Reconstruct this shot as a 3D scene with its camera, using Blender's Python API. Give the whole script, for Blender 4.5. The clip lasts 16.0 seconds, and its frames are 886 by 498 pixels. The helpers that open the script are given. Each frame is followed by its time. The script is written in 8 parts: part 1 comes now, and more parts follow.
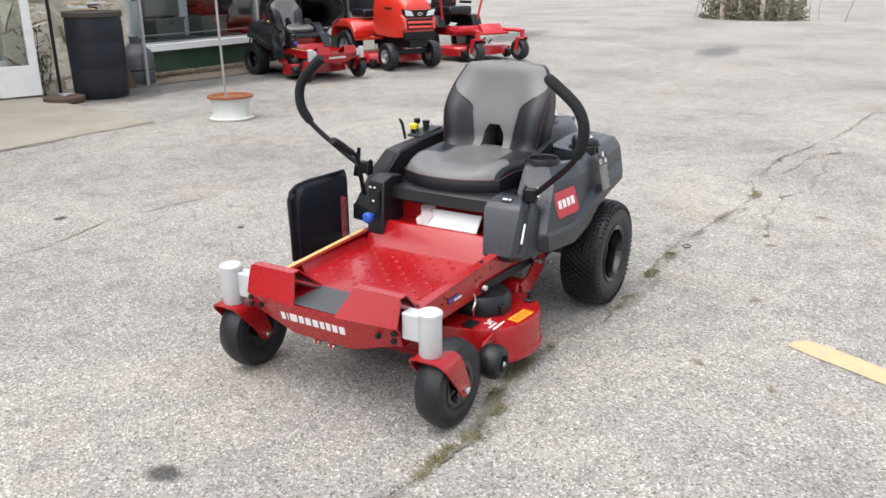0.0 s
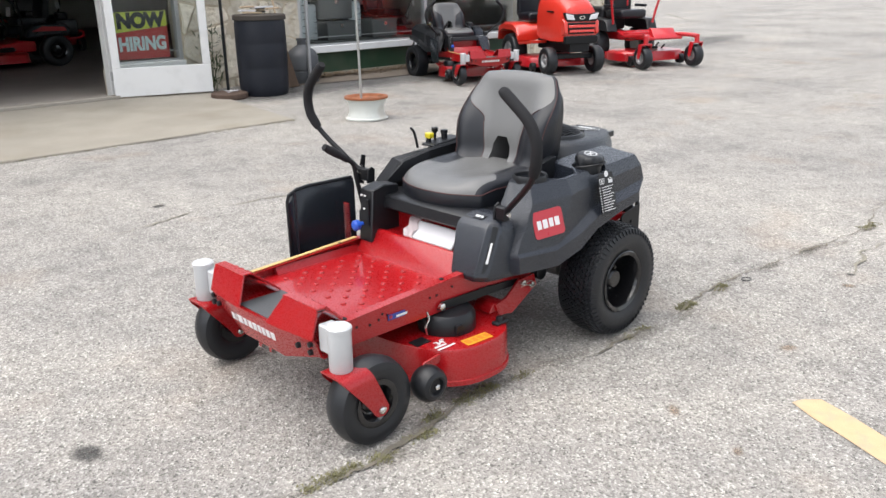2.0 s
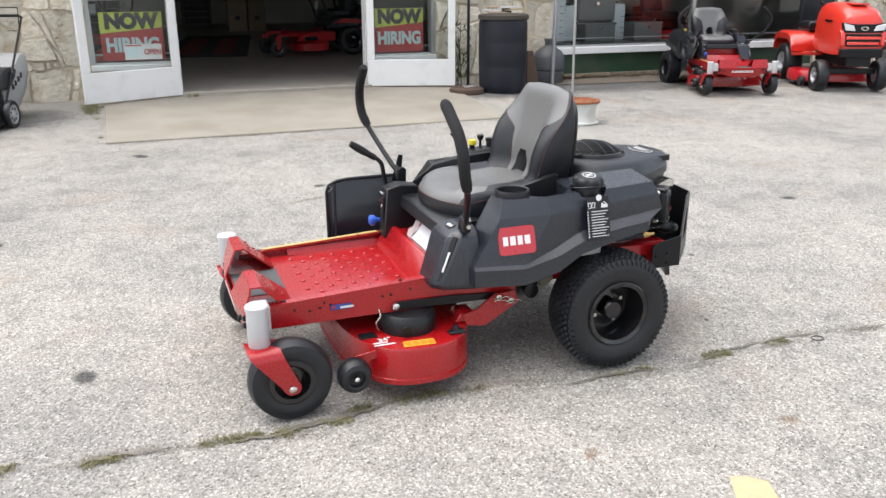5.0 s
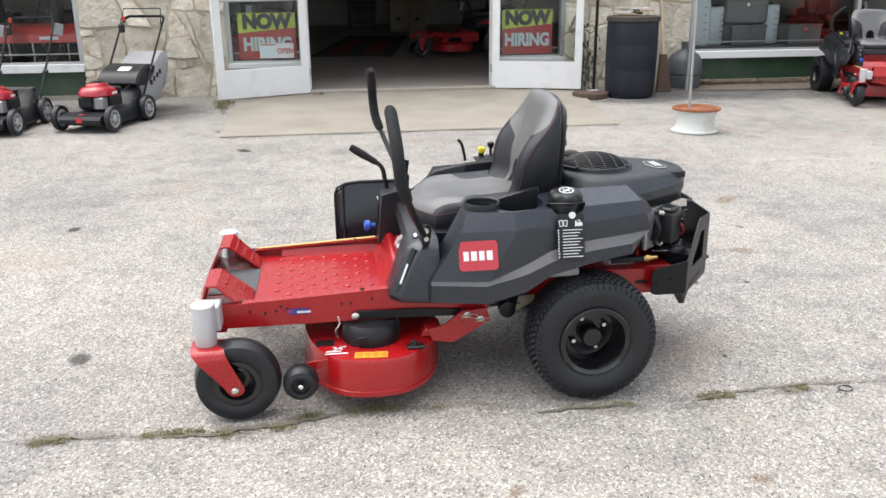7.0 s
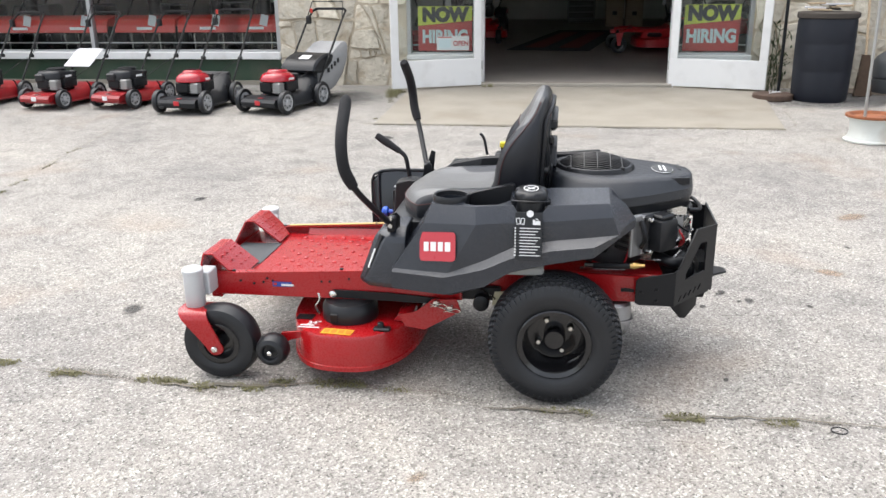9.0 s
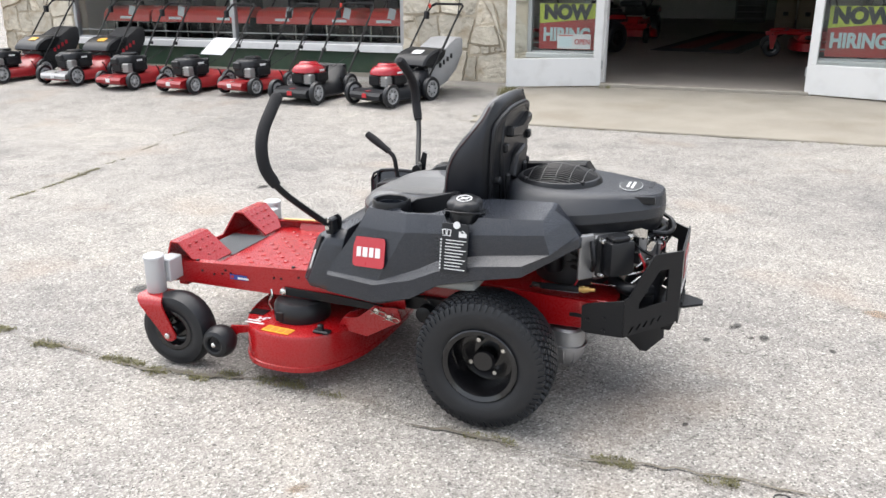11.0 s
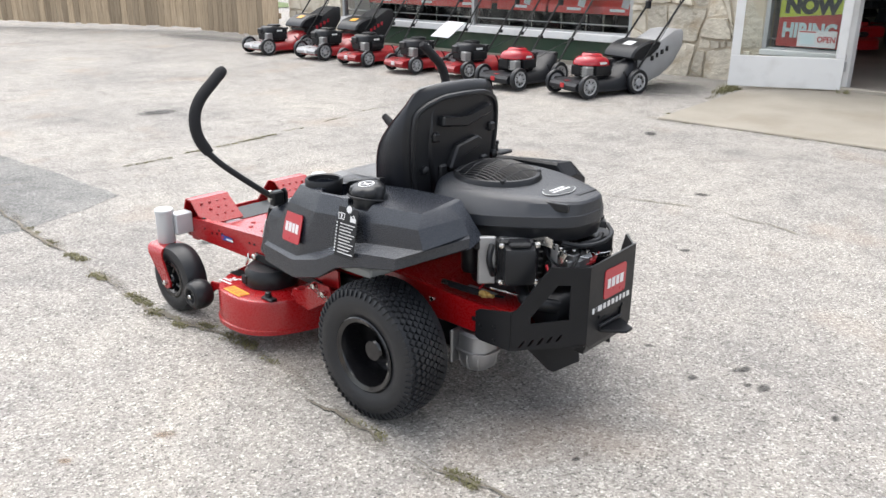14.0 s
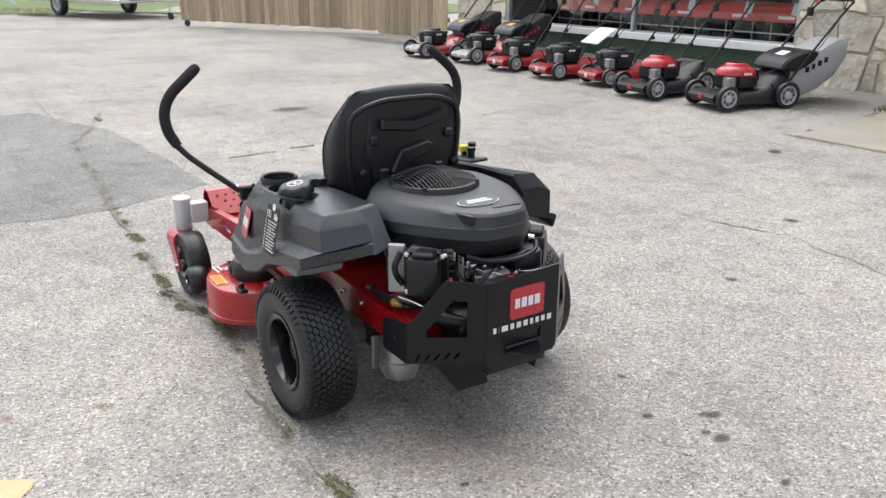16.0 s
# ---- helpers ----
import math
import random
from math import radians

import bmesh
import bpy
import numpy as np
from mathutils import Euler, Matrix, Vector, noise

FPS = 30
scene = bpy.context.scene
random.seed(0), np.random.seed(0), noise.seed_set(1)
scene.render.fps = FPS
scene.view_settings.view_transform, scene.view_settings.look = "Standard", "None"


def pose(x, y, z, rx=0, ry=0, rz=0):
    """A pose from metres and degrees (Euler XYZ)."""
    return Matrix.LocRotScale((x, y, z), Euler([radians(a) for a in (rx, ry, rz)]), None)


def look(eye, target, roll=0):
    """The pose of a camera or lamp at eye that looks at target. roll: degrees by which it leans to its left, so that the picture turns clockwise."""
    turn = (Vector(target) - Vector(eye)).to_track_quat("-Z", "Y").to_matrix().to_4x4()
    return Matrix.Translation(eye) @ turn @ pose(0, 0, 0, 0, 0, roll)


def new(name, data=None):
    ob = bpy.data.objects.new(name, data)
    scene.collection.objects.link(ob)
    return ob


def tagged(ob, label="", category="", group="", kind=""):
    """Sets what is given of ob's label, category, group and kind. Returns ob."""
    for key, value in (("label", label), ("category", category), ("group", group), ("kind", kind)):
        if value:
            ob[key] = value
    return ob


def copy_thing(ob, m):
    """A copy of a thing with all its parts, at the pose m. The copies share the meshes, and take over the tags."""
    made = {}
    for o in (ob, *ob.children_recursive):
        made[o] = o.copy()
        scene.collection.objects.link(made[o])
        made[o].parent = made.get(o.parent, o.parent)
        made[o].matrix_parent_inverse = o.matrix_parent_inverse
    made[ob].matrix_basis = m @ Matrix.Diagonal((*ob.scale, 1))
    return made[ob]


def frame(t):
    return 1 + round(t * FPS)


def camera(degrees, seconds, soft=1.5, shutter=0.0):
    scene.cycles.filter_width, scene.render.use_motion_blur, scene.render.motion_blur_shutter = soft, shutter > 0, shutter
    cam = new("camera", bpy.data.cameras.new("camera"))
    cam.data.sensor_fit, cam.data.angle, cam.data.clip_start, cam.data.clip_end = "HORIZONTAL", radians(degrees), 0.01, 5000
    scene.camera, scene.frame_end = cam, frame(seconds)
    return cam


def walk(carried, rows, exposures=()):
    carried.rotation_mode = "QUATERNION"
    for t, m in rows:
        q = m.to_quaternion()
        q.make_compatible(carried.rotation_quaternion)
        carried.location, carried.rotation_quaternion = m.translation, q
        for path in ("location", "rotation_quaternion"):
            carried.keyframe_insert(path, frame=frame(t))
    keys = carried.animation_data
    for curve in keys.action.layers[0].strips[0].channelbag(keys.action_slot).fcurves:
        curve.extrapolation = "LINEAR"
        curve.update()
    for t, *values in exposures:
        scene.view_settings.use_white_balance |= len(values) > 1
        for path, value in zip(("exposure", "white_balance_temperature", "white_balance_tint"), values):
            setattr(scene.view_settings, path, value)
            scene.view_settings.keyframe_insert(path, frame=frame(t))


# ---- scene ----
cam = camera(57.0, 16.0)
METRES, EYE, TILT, LEAN, TURN = 6.324, 1.310, 0.0, 0.0, -58.0
ROWS = [
    (0.0, 0.0, 0.0, 0.0, -0.17, -18.58, 0.5),
    (0.5, 0.0324, 0.0116, -0.0017, 2.32, -18.45, 0.31),
    (1.0, 0.0617, 0.0148, -0.0003, 6.76, -18.17, 0.58),
    (1.5, 0.0996, 0.014, 0.0021, 11.38, -18.18, 0.83),
    (2.0, 0.1253, 0.03, 0.0011, 14.65, -18.26, 0.97),
    (2.5, 0.1477, 0.0408, 0.0037, 17.5, -18.11, 1.29),
    (3.0, 0.185, 0.0457, 0.0054, 22.25, -17.88, 1.0),
    (3.5, 0.2156, 0.0553, 0.0054, 25.67, -18.15, 0.55),
    (4.0, 0.2365, 0.0709, 0.0046, 28.53, -18.45, 0.17),
    (4.5, 0.2627, 0.086, 0.0055, 32.91, -18.29, -0.02),
    (5.0, 0.2918, 0.1019, 0.0061, 37.47, -18.16, 0.13),
    (7.5, 0.3792, 0.2139, 0.0056, 53.35, -18.14, 0.67),
    (8.0, 0.4056, 0.2389, 0.0065, 57.68, -18.27, 0.96),
    (10.5, 0.4528, 0.3847, 0.0027, 75.96, -18.43, -0.15),
    (11.0, 0.4527, 0.4145, 0.0045, 78.61, -18.48, 0.14),
    (11.5, 0.4638, 0.4518, 0.0053, 84.02, -18.49, 0.4),
    (12.0, 0.4649, 0.4829, 0.0039, 86.73, -18.88, -0.43),
    (12.5, 0.4539, 0.5083, 0.0039, 88.42, -19.05, -0.97),
    (13.0, 0.4493, 0.5322, 0.0037, 92.31, -19.23, 0.02),
    (13.5, 0.4529, 0.5665, 0.0049, 97.09, -19.22, -0.29),
    (14.0, 0.4466, 0.5968, 0.0024, 100.05, -19.29, -0.44),
    (14.5, 0.4328, 0.6262, 0.0027, 103.21, -19.45, -0.18),
    (15.0, 0.4285, 0.6599, 0.0035, 108.84, -19.18, 0.63),
    (15.5, 0.4219, 0.6932, 0.0034, 112.19, -19.03, 0.76),
    (16.0, 0.4005, 0.7154, 0.0012, 114.39, -19.01, -0.2),
]
walk(cam, [(t, pose(-2.435, -1.618, EYE, TILT, LEAN, TURN) @ pose(METRES * x, METRES * y, METRES * z, 90 + pitch, roll, yaw)) for t, x, y, z, yaw, pitch, roll in ROWS],
     [(0.0, 1.20), (2.0, 1.25), (3.0, 1.33), (5.0, 1.37), (8.0, 1.44), (11.0, 1.47), (13.5, 1.44), (14.5, 1.36), (15.0, 1.18), (15.5, 1.23), (16.0, 1.20)])
scene.view_settings.exposure = 1.44


# ---- world and sun: a bright overcast day ----
world = bpy.data.worlds.new("sky")
scene.world = world
world.use_nodes = True
wn, wl = world.node_tree.nodes, world.node_tree.links
sky = wn.new("ShaderNodeTexSky")
sky.sky_type, sky.sun_disc = "NISHITA", False
sky.sun_elevation, sky.sun_rotation = radians(70), radians(-70)
sky.air_density, sky.dust_density, sky.ozone_density = 1.0, 2.5, 1.0
soften = wn.new("ShaderNodeHueSaturation")
soften.inputs["Saturation"].default_value = 0.35
wl.new(sky.outputs[0], soften.inputs["Color"])
wl.new(soften.outputs[0], wn["Background"].inputs["Color"])
wn["Background"].inputs["Strength"].default_value = 0.15
sun = new("sun", bpy.data.lights.new("sun", "SUN"))
sun.data.energy, sun.data.angle, sun.data.color = 1.3, radians(90), (1.0, 0.965, 0.915)
sun.matrix_world = look((-3.21, 1.17, 9.40), (0, 0, 0))

# ---- materials ----
MATS = {}


def mat(name, color, rough=0.6, metal=0.0, vary=0.12, scale=8.0, bump=0.0, bump_scale=60.0, bump_depth=0.004, coat=0.0, dirt=None, dirt_amount=0.0, spec=0.5):
    """A principled surface whose colour and gloss vary at two scales, with fine relief and optional dirt in patches."""
    if name in MATS:
        return MATS[name]
    m = bpy.data.materials.new(name)
    m.use_nodes = True
    n, l = m.node_tree.nodes, m.node_tree.links
    b = n["Principled BSDF"]
    b.inputs["Metallic"].default_value, b.inputs["Coat Weight"].default_value = metal, coat
    b.inputs["Coat Roughness"].default_value = 0.08
    b.inputs["Specular IOR Level"].default_value = spec
    co = n.new("ShaderNodeTexCoord")
    big, fine = n.new("ShaderNodeTexNoise"), n.new("ShaderNodeTexNoise")
    big.inputs["Scale"].default_value, big.inputs["Detail"].default_value = scale, 4
    fine.inputs["Scale"].default_value, fine.inputs["Detail"].default_value = bump_scale, 3
    for t in (big, fine):
        l.new(co.outputs["Object"], t.inputs["Vector"])
    mix = n.new("ShaderNodeMix")
    mix.data_type = "RGBA"
    l.new(big.outputs["Fac"], mix.inputs["Factor"])
    mix.inputs["A"].default_value = (*[c * (1 - vary) for c in color], 1)
    mix.inputs["B"].default_value = (*[min(1, c * (1 + vary)) for c in color], 1)
    out = mix.outputs["Result"]
    if dirt:
        ramp = n.new("ShaderNodeValToRGB")
        ramp.color_ramp.elements[0].position, ramp.color_ramp.elements[1].position = 0.52, 0.72
        ramp.color_ramp.elements[1].color = (dirt_amount,) * 3 + (1,)
        d = n.new("ShaderNodeTexNoise")
        d.inputs["Scale"].default_value, d.inputs["Detail"].default_value = scale * 0.6, 8
        l.new(co.outputs["Object"], d.inputs["Vector"])
        l.new(d.outputs["Fac"], ramp.inputs["Fac"])
        mix2 = n.new("ShaderNodeMix")
        mix2.data_type = "RGBA"
        l.new(ramp.outputs["Color"], mix2.inputs["Factor"])
        l.new(out, mix2.inputs["A"])
        mix2.inputs["B"].default_value = (*dirt, 1)
        out = mix2.outputs["Result"]
    l.new(out, b.inputs["Base Color"])
    mr = n.new("ShaderNodeMapRange")
    mr.inputs["To Min"].default_value, mr.inputs["To Max"].default_value = max(0.02, rough - 0.08), min(1, rough + 0.08)
    l.new(fine.outputs["Fac"], mr.inputs["Value"])
    l.new(mr.outputs["Result"], b.inputs["Roughness"])
    if bump:
        bp = n.new("ShaderNodeBump")
        bp.inputs["Strength"].default_value, bp.inputs["Distance"].default_value = bump, bump_depth
        l.new(fine.outputs["Fac"], bp.inputs["Height"])
        l.new(bp.outputs["Normal"], b.inputs["Normal"])
    MATS[name] = m
    return m


def glass_mat(name, tint=(0.9, 0.95, 0.94), rough=0.02):
    m = bpy.data.materials.new(name)
    m.use_nodes = True
    n, l = m.node_tree.nodes, m.node_tree.links
    for x in list(n):
        n.remove(x)
    out, mx = n.new("ShaderNodeOutputMaterial"), n.new("ShaderNodeMixShader")
    tr, gl, fr = n.new("ShaderNodeBsdfTransparent"), n.new("ShaderNodeBsdfGlossy"), n.new("ShaderNodeFresnel")
    tr.inputs["Color"].default_value = (*tint, 1)
    gl.inputs["Roughness"].default_value = rough
    fr.inputs["IOR"].default_value = 1.33
    l.new(fr.outputs[0], mx.inputs["Fac"])
    l.new(tr.outputs[0], mx.inputs[1])
    l.new(gl.outputs[0], mx.inputs[2])
    l.new(mx.outputs[0], out.inputs["Surface"])
    return m


def asphalt_mat(name="asphalt", gain=1.0, tint=(1.02, 1.0, 0.975)):
    """Weathered grey asphalt: pale stone chips in a grey binder, patches, oil specks."""
    m = bpy.data.materials.new(name)
    m.use_nodes = True
    n, l = m.node_tree.nodes, m.node_tree.links
    b = n["Principled BSDF"]
    co = n.new("ShaderNodeTexCoord")

    def tex(kind, scale, detail=4.0, rough=0.5):
        t = n.new(kind)
        t.inputs["Scale"].default_value = scale
        if kind == "ShaderNodeTexNoise":
            t.inputs["Detail"].default_value, t.inputs["Roughness"].default_value = detail, rough
        l.new(co.outputs["Object"], t.inputs["Vector"])
        return t

    def ramp(src, stops):
        r = n.new("ShaderNodeValToRGB")
        while len(r.color_ramp.elements) < len(stops):
            r.color_ramp.elements.new(0.5)
        for e, (p, c) in zip(r.color_ramp.elements, stops):
            e.position, e.color = p, (*c, 1)
        l.new(src, r.inputs["Fac"])
        return r.outputs["Color"]

    def mix(kind, a, c, fac):
        x = n.new("ShaderNodeMix")
        x.data_type, x.blend_type = "RGBA", kind
        if isinstance(fac, float):
            x.inputs["Factor"].default_value = fac
        else:
            l.new(fac, x.inputs["Factor"])
        l.new(a, x.inputs["A"])
        if isinstance(c, tuple):
            x.inputs["B"].default_value = (*c, 1)
        else:
            l.new(c, x.inputs["B"])
        return x.outputs["Result"]

    chips = tex("ShaderNodeTexVoronoi", 150.0)
    tone = ramp(chips.outputs["Color"], [(p, tuple(gain * q * w for q, w in zip(c, tint))) for p, c in ((0.0, (0.085, 0.083, 0.080)), (0.3, (0.285, 0.277, 0.265)), (0.7, (0.385, 0.375, 0.36)), (1.0, (0.69, 0.68, 0.66)))])
    grain = tex("ShaderNodeTexNoise", 260.0, 3)
    c = mix("OVERLAY", tone, ramp(grain.outputs["Fac"], [(0.3, (0.28,) * 3), (0.7, (0.72,) * 3)]), 0.7)
    broad = tex("ShaderNodeTexNoise", 0.55, 7, 0.6)
    c = mix("MULTIPLY", c, ramp(broad.outputs["Fac"], [(0.28, (0.68, 0.68, 0.69)), (0.5, (0.98, 0.97, 0.955)), (0.72, (1.19, 1.17, 1.125))]), 1.0)
    middle = tex("ShaderNodeTexNoise", 5.0, 6, 0.65)
    c = mix("MULTIPLY", c, ramp(middle.outputs["Fac"], [(0.28, (0.74, 0.74, 0.75)), (0.5, (1, 1, 1)), (0.75, (1.12, 1.11, 1.09))]), 1.0)
    coarse = tex("ShaderNodeTexVoronoi", 62.0)
    c = mix("MULTIPLY", c, ramp(coarse.outputs["Color"], [(0.0, (0.80, 0.80, 0.81)), (0.35, (0.98, 0.98, 0.98)), (0.8, (1.02, 1.02, 1.02)), (1.0, (1.28, 1.27, 1.25))]), 1.0)
    rust = tex("ShaderNodeTexNoise", 1.3, 3)
    c = mix("MIX", c, (0.28, 0.195, 0.133), ramp(rust.outputs["Fac"], [(0.58, (0, 0, 0)), (0.75, (0.30,) * 3)]))
    l.new(c, b.inputs["Base Color"])
    b.inputs["Roughness"].default_value = 0.88
    b.inputs["Specular IOR Level"].default_value = 0.3
    bp = n.new("ShaderNodeBump")
    bp.inputs["Strength"].default_value, bp.inputs["Distance"].default_value = 0.7, 0.004
    l.new(chips.outputs["Distance"], bp.inputs["Height"])
    l.new(bp.outputs["Normal"], b.inputs["Normal"])
    MATS[name] = m
    return m


ASPHALT = asphalt_mat(gain=0.76)
PATCH = asphalt_mat("asphalt_patch", 0.56, (0.975, 1.0, 1.01))
RED = mat("red_paint", (0.292, 0.0048, 0.0072), 0.28, vary=0.10, scale=5, coat=0.4, bump=0.02, bump_scale=220, spec=0.4)
RED_B = mat("bright_red_paint", (0.406, 0.00936, 0.0156), 0.32, vary=0.06, coat=0.4)
ORANGE = mat("orange_red_paint", (0.54, 0.0275, 0.0150), 0.3, vary=0.05, coat=0.5)
PLASTIC = mat("charcoal_plastic", (0.0140, 0.0168, 0.0232), 0.27, vary=0.2, scale=6, bump=0.2, bump_scale=700, spec=0.6)
COVER = mat("engine_cover_plastic", (0.0112, 0.0136, 0.0186), 0.40, vary=0.2, scale=6, bump=0.3, bump_scale=700, spec=0.6)
GUARD = mat("dark_guard_wire", (0.05, 0.05, 0.052), 0.4)
FLAP = mat("glossy_black_sheet", (0.0095, 0.0120, 0.0160), 0.22, vary=0.2, bump=0.05, bump_scale=200, spec=0.5)
PLASTIC_D = mat("black_plastic", (0.0095, 0.0102, 0.0120), 0.36, vary=0.2, bump=0.08, bump_scale=700, spec=0.34)
RUBBER = mat("tyre_rubber", (0.0098, 0.0110, 0.0135), 0.42, vary=0.25, scale=14, bump=0.15, bump_scale=300, dirt=(0.026, 0.025, 0.024), dirt_amount=0.15, spec=0.42)
FOAM = mat("foam_grip", (0.0125, 0.0125, 0.014), 0.8, vary=0.2, bump=0.3, bump_scale=700, spec=0.3)
STEEL_B = mat("black_steel", (0.0066, 0.0072, 0.0088), 0.36, vary=0.15, spec=0.28)
TUBE_B = mat("black_tube", (0.012, 0.012, 0.012), 0.6, spec=0.3)
RIM_B = mat("black_rim_paint", (0.006, 0.006, 0.007), 0.13, vary=0.1, spec=0.6)
SILVER = mat("silver_paint", (0.50, 0.51, 0.52), 0.36, metal=0.2, vary=0.06)
CHROME = mat("zinc_plate", (0.62, 0.61, 0.58), 0.25, metal=1.0, vary=0.1, scale=30)
ALU = mat("cast_aluminium", (0.33, 0.33, 0.335), 0.48, metal=0.85, vary=0.15, scale=20, bump=0.2, bump_scale=200)
VINYL_G = mat("grey_vinyl", (0.108, 0.108, 0.107), 0.36, vary=0.06, scale=10, bump=0.15, bump_scale=900, spec=0.5)
VINYL_B = mat("black_vinyl", (0.0105, 0.0115, 0.0150), 0.34, vary=0.1, bump=0.15, bump_scale=900, spec=0.36)
SEAM = mat("red_stitching", (0.050, 0.0150, 0.0145), 0.7)
WHITE = mat("white_paint", (0.655, 0.655, 0.647), 0.45, vary=0.03, dirt=(0.351, 0.335, 0.312), dirt_amount=0.25)
DECAL_W = mat("white_decal", (0.624, 0.624, 0.624), 0.4, vary=0.02)
DECAL_R = mat("red_decal", (0.374, 0.0117, 0.0234), 0.3, vary=0.03, coat=0.3)
DECAL_Y = mat("yellow_decal", (0.624, 0.312, 0.0234), 0.4, vary=0.05)
DECAL_BLUE = mat("blue_decal", (0.0234, 0.0468, 0.234), 0.4)
YELLOW = mat("yellow_plastic", (0.562, 0.468, 0.0156), 0.4)
BLUE = mat("blue_plastic", (0.0156, 0.078, 0.429), 0.3)
BRASS = mat("brass", (0.62, 0.42, 0.15), 0.34, metal=0.7)
PAPER = mat("white_paper", (0.50, 0.50, 0.515), 0.6, vary=0.05)
TAPE = mat("tan_tape", (0.484, 0.328, 0.125), 0.6)
CONCRETE = mat("concrete", (0.252, 0.229, 0.190), 0.88, vary=0.26, scale=2.2, bump=0.7, bump_scale=150, dirt=(0.190, 0.165, 0.128), dirt_amount=0.75)
DIRT = mat("crack_dirt", (0.148, 0.131, 0.103), 0.95, vary=0.45, scale=30, bump=0.8, bump_scale=120)
GRASS = mat("grass", (0.165, 0.155, 0.075), 0.7, vary=0.45, scale=12)
LEAF = mat("leaf", (0.05, 0.075, 0.025), 0.6, vary=0.4, scale=12)
ROADPAINT = mat("yellow_road_paint", (0.499, 0.351, 0.203), 0.8, vary=0.12, scale=25, bump=0.5, bump_scale=200, dirt=(0.33, 0.29, 0.22), dirt_amount=0.7)
STONE = mat("limestone", (0.575, 0.525, 0.43), 0.88, vary=0.25, scale=9, bump=1.0, bump_scale=17, bump_depth=0.03, dirt=(0.359, 0.281, 0.183), dirt_amount=0.7)
MORTAR = mat("mortar", (0.46, 0.40, 0.31), 0.95, vary=0.15, scale=12, bump=0.6, bump_scale=90)
GREEN = mat("green_panel", (0.0172, 0.0468, 0.0234), 0.5, vary=0.2, scale=3, dirt=(0.10, 0.10, 0.07), dirt_amount=0.4)
FRAME = mat("aluminium_frame", (0.406, 0.413, 0.421), 0.35, metal=0.6, vary=0.06)
WINGLASS = glass_mat("window_glass", (0.95, 0.97, 0.965))
DARKWALL = mat("interior_wall", (0.54, 0.52, 0.485), 0.8, vary=0.15, scale=2)
SHOPFLOOR = mat("shop_floor", (0.33, 0.295, 0.26), 0.5, vary=0.15, scale=2, dirt=(0.22, 0.20, 0.17), dirt_amount=0.5)


def wood_mat(name, color, dark):
    m = bpy.data.materials.new(name)
    m.use_nodes = True
    n, l = m.node_tree.nodes, m.node_tree.links
    b = n["Principled BSDF"]
    co, mp, w = n.new("ShaderNodeTexCoord"), n.new("ShaderNodeMapping"), n.new("ShaderNodeTexNoise")
    mp.inputs["Scale"].default_value = (14, 14, 0.7)
    w.inputs["Scale"].default_value, w.inputs["Detail"].default_value, w.inputs["Distortion"].default_value = 3, 6, 1.2
    info, add = n.new("ShaderNodeObjectInfo"), n.new("ShaderNodeVectorMath")
    l.new(co.outputs["Object"], add.inputs[0])
    l.new(info.outputs["Random"], add.inputs[1])
    l.new(add.outputs[0], mp.inputs["Vector"])
    l.new(mp.outputs[0], w.inputs["Vector"])
    r = n.new("ShaderNodeValToRGB")
    r.color_ramp.elements[0].position, r.color_ramp.elements[0].color = 0.3, (*dark, 1)
    r.color_ramp.elements[1].position, r.color_ramp.elements[1].color = 0.62, (*color, 1)
    l.new(w.outputs["Fac"], r.inputs["Fac"])
    hs, mr = n.new("ShaderNodeHueSaturation"), n.new("ShaderNodeMapRange")
    mr.inputs["To Min"].default_value, mr.inputs["To Max"].default_value = 0.62, 1.15
    l.new(info.outputs["Random"], mr.inputs["Value"])
    l.new(mr.outputs[0], hs.inputs["Value"])
    l.new(r.outputs[0], hs.inputs["Color"])
    l.new(hs.outputs[0], b.inputs["Base Color"])
    b.inputs["Roughness"].default_value = 0.8
    bp = n.new("ShaderNodeBump")
    bp.inputs["Strength"].default_value, bp.inputs["Distance"].default_value = 0.4, 0.003
    l.new(w.outputs["Fac"], bp.inputs["Height"])
    l.new(bp.outputs[0], b.inputs["Normal"])
    return m


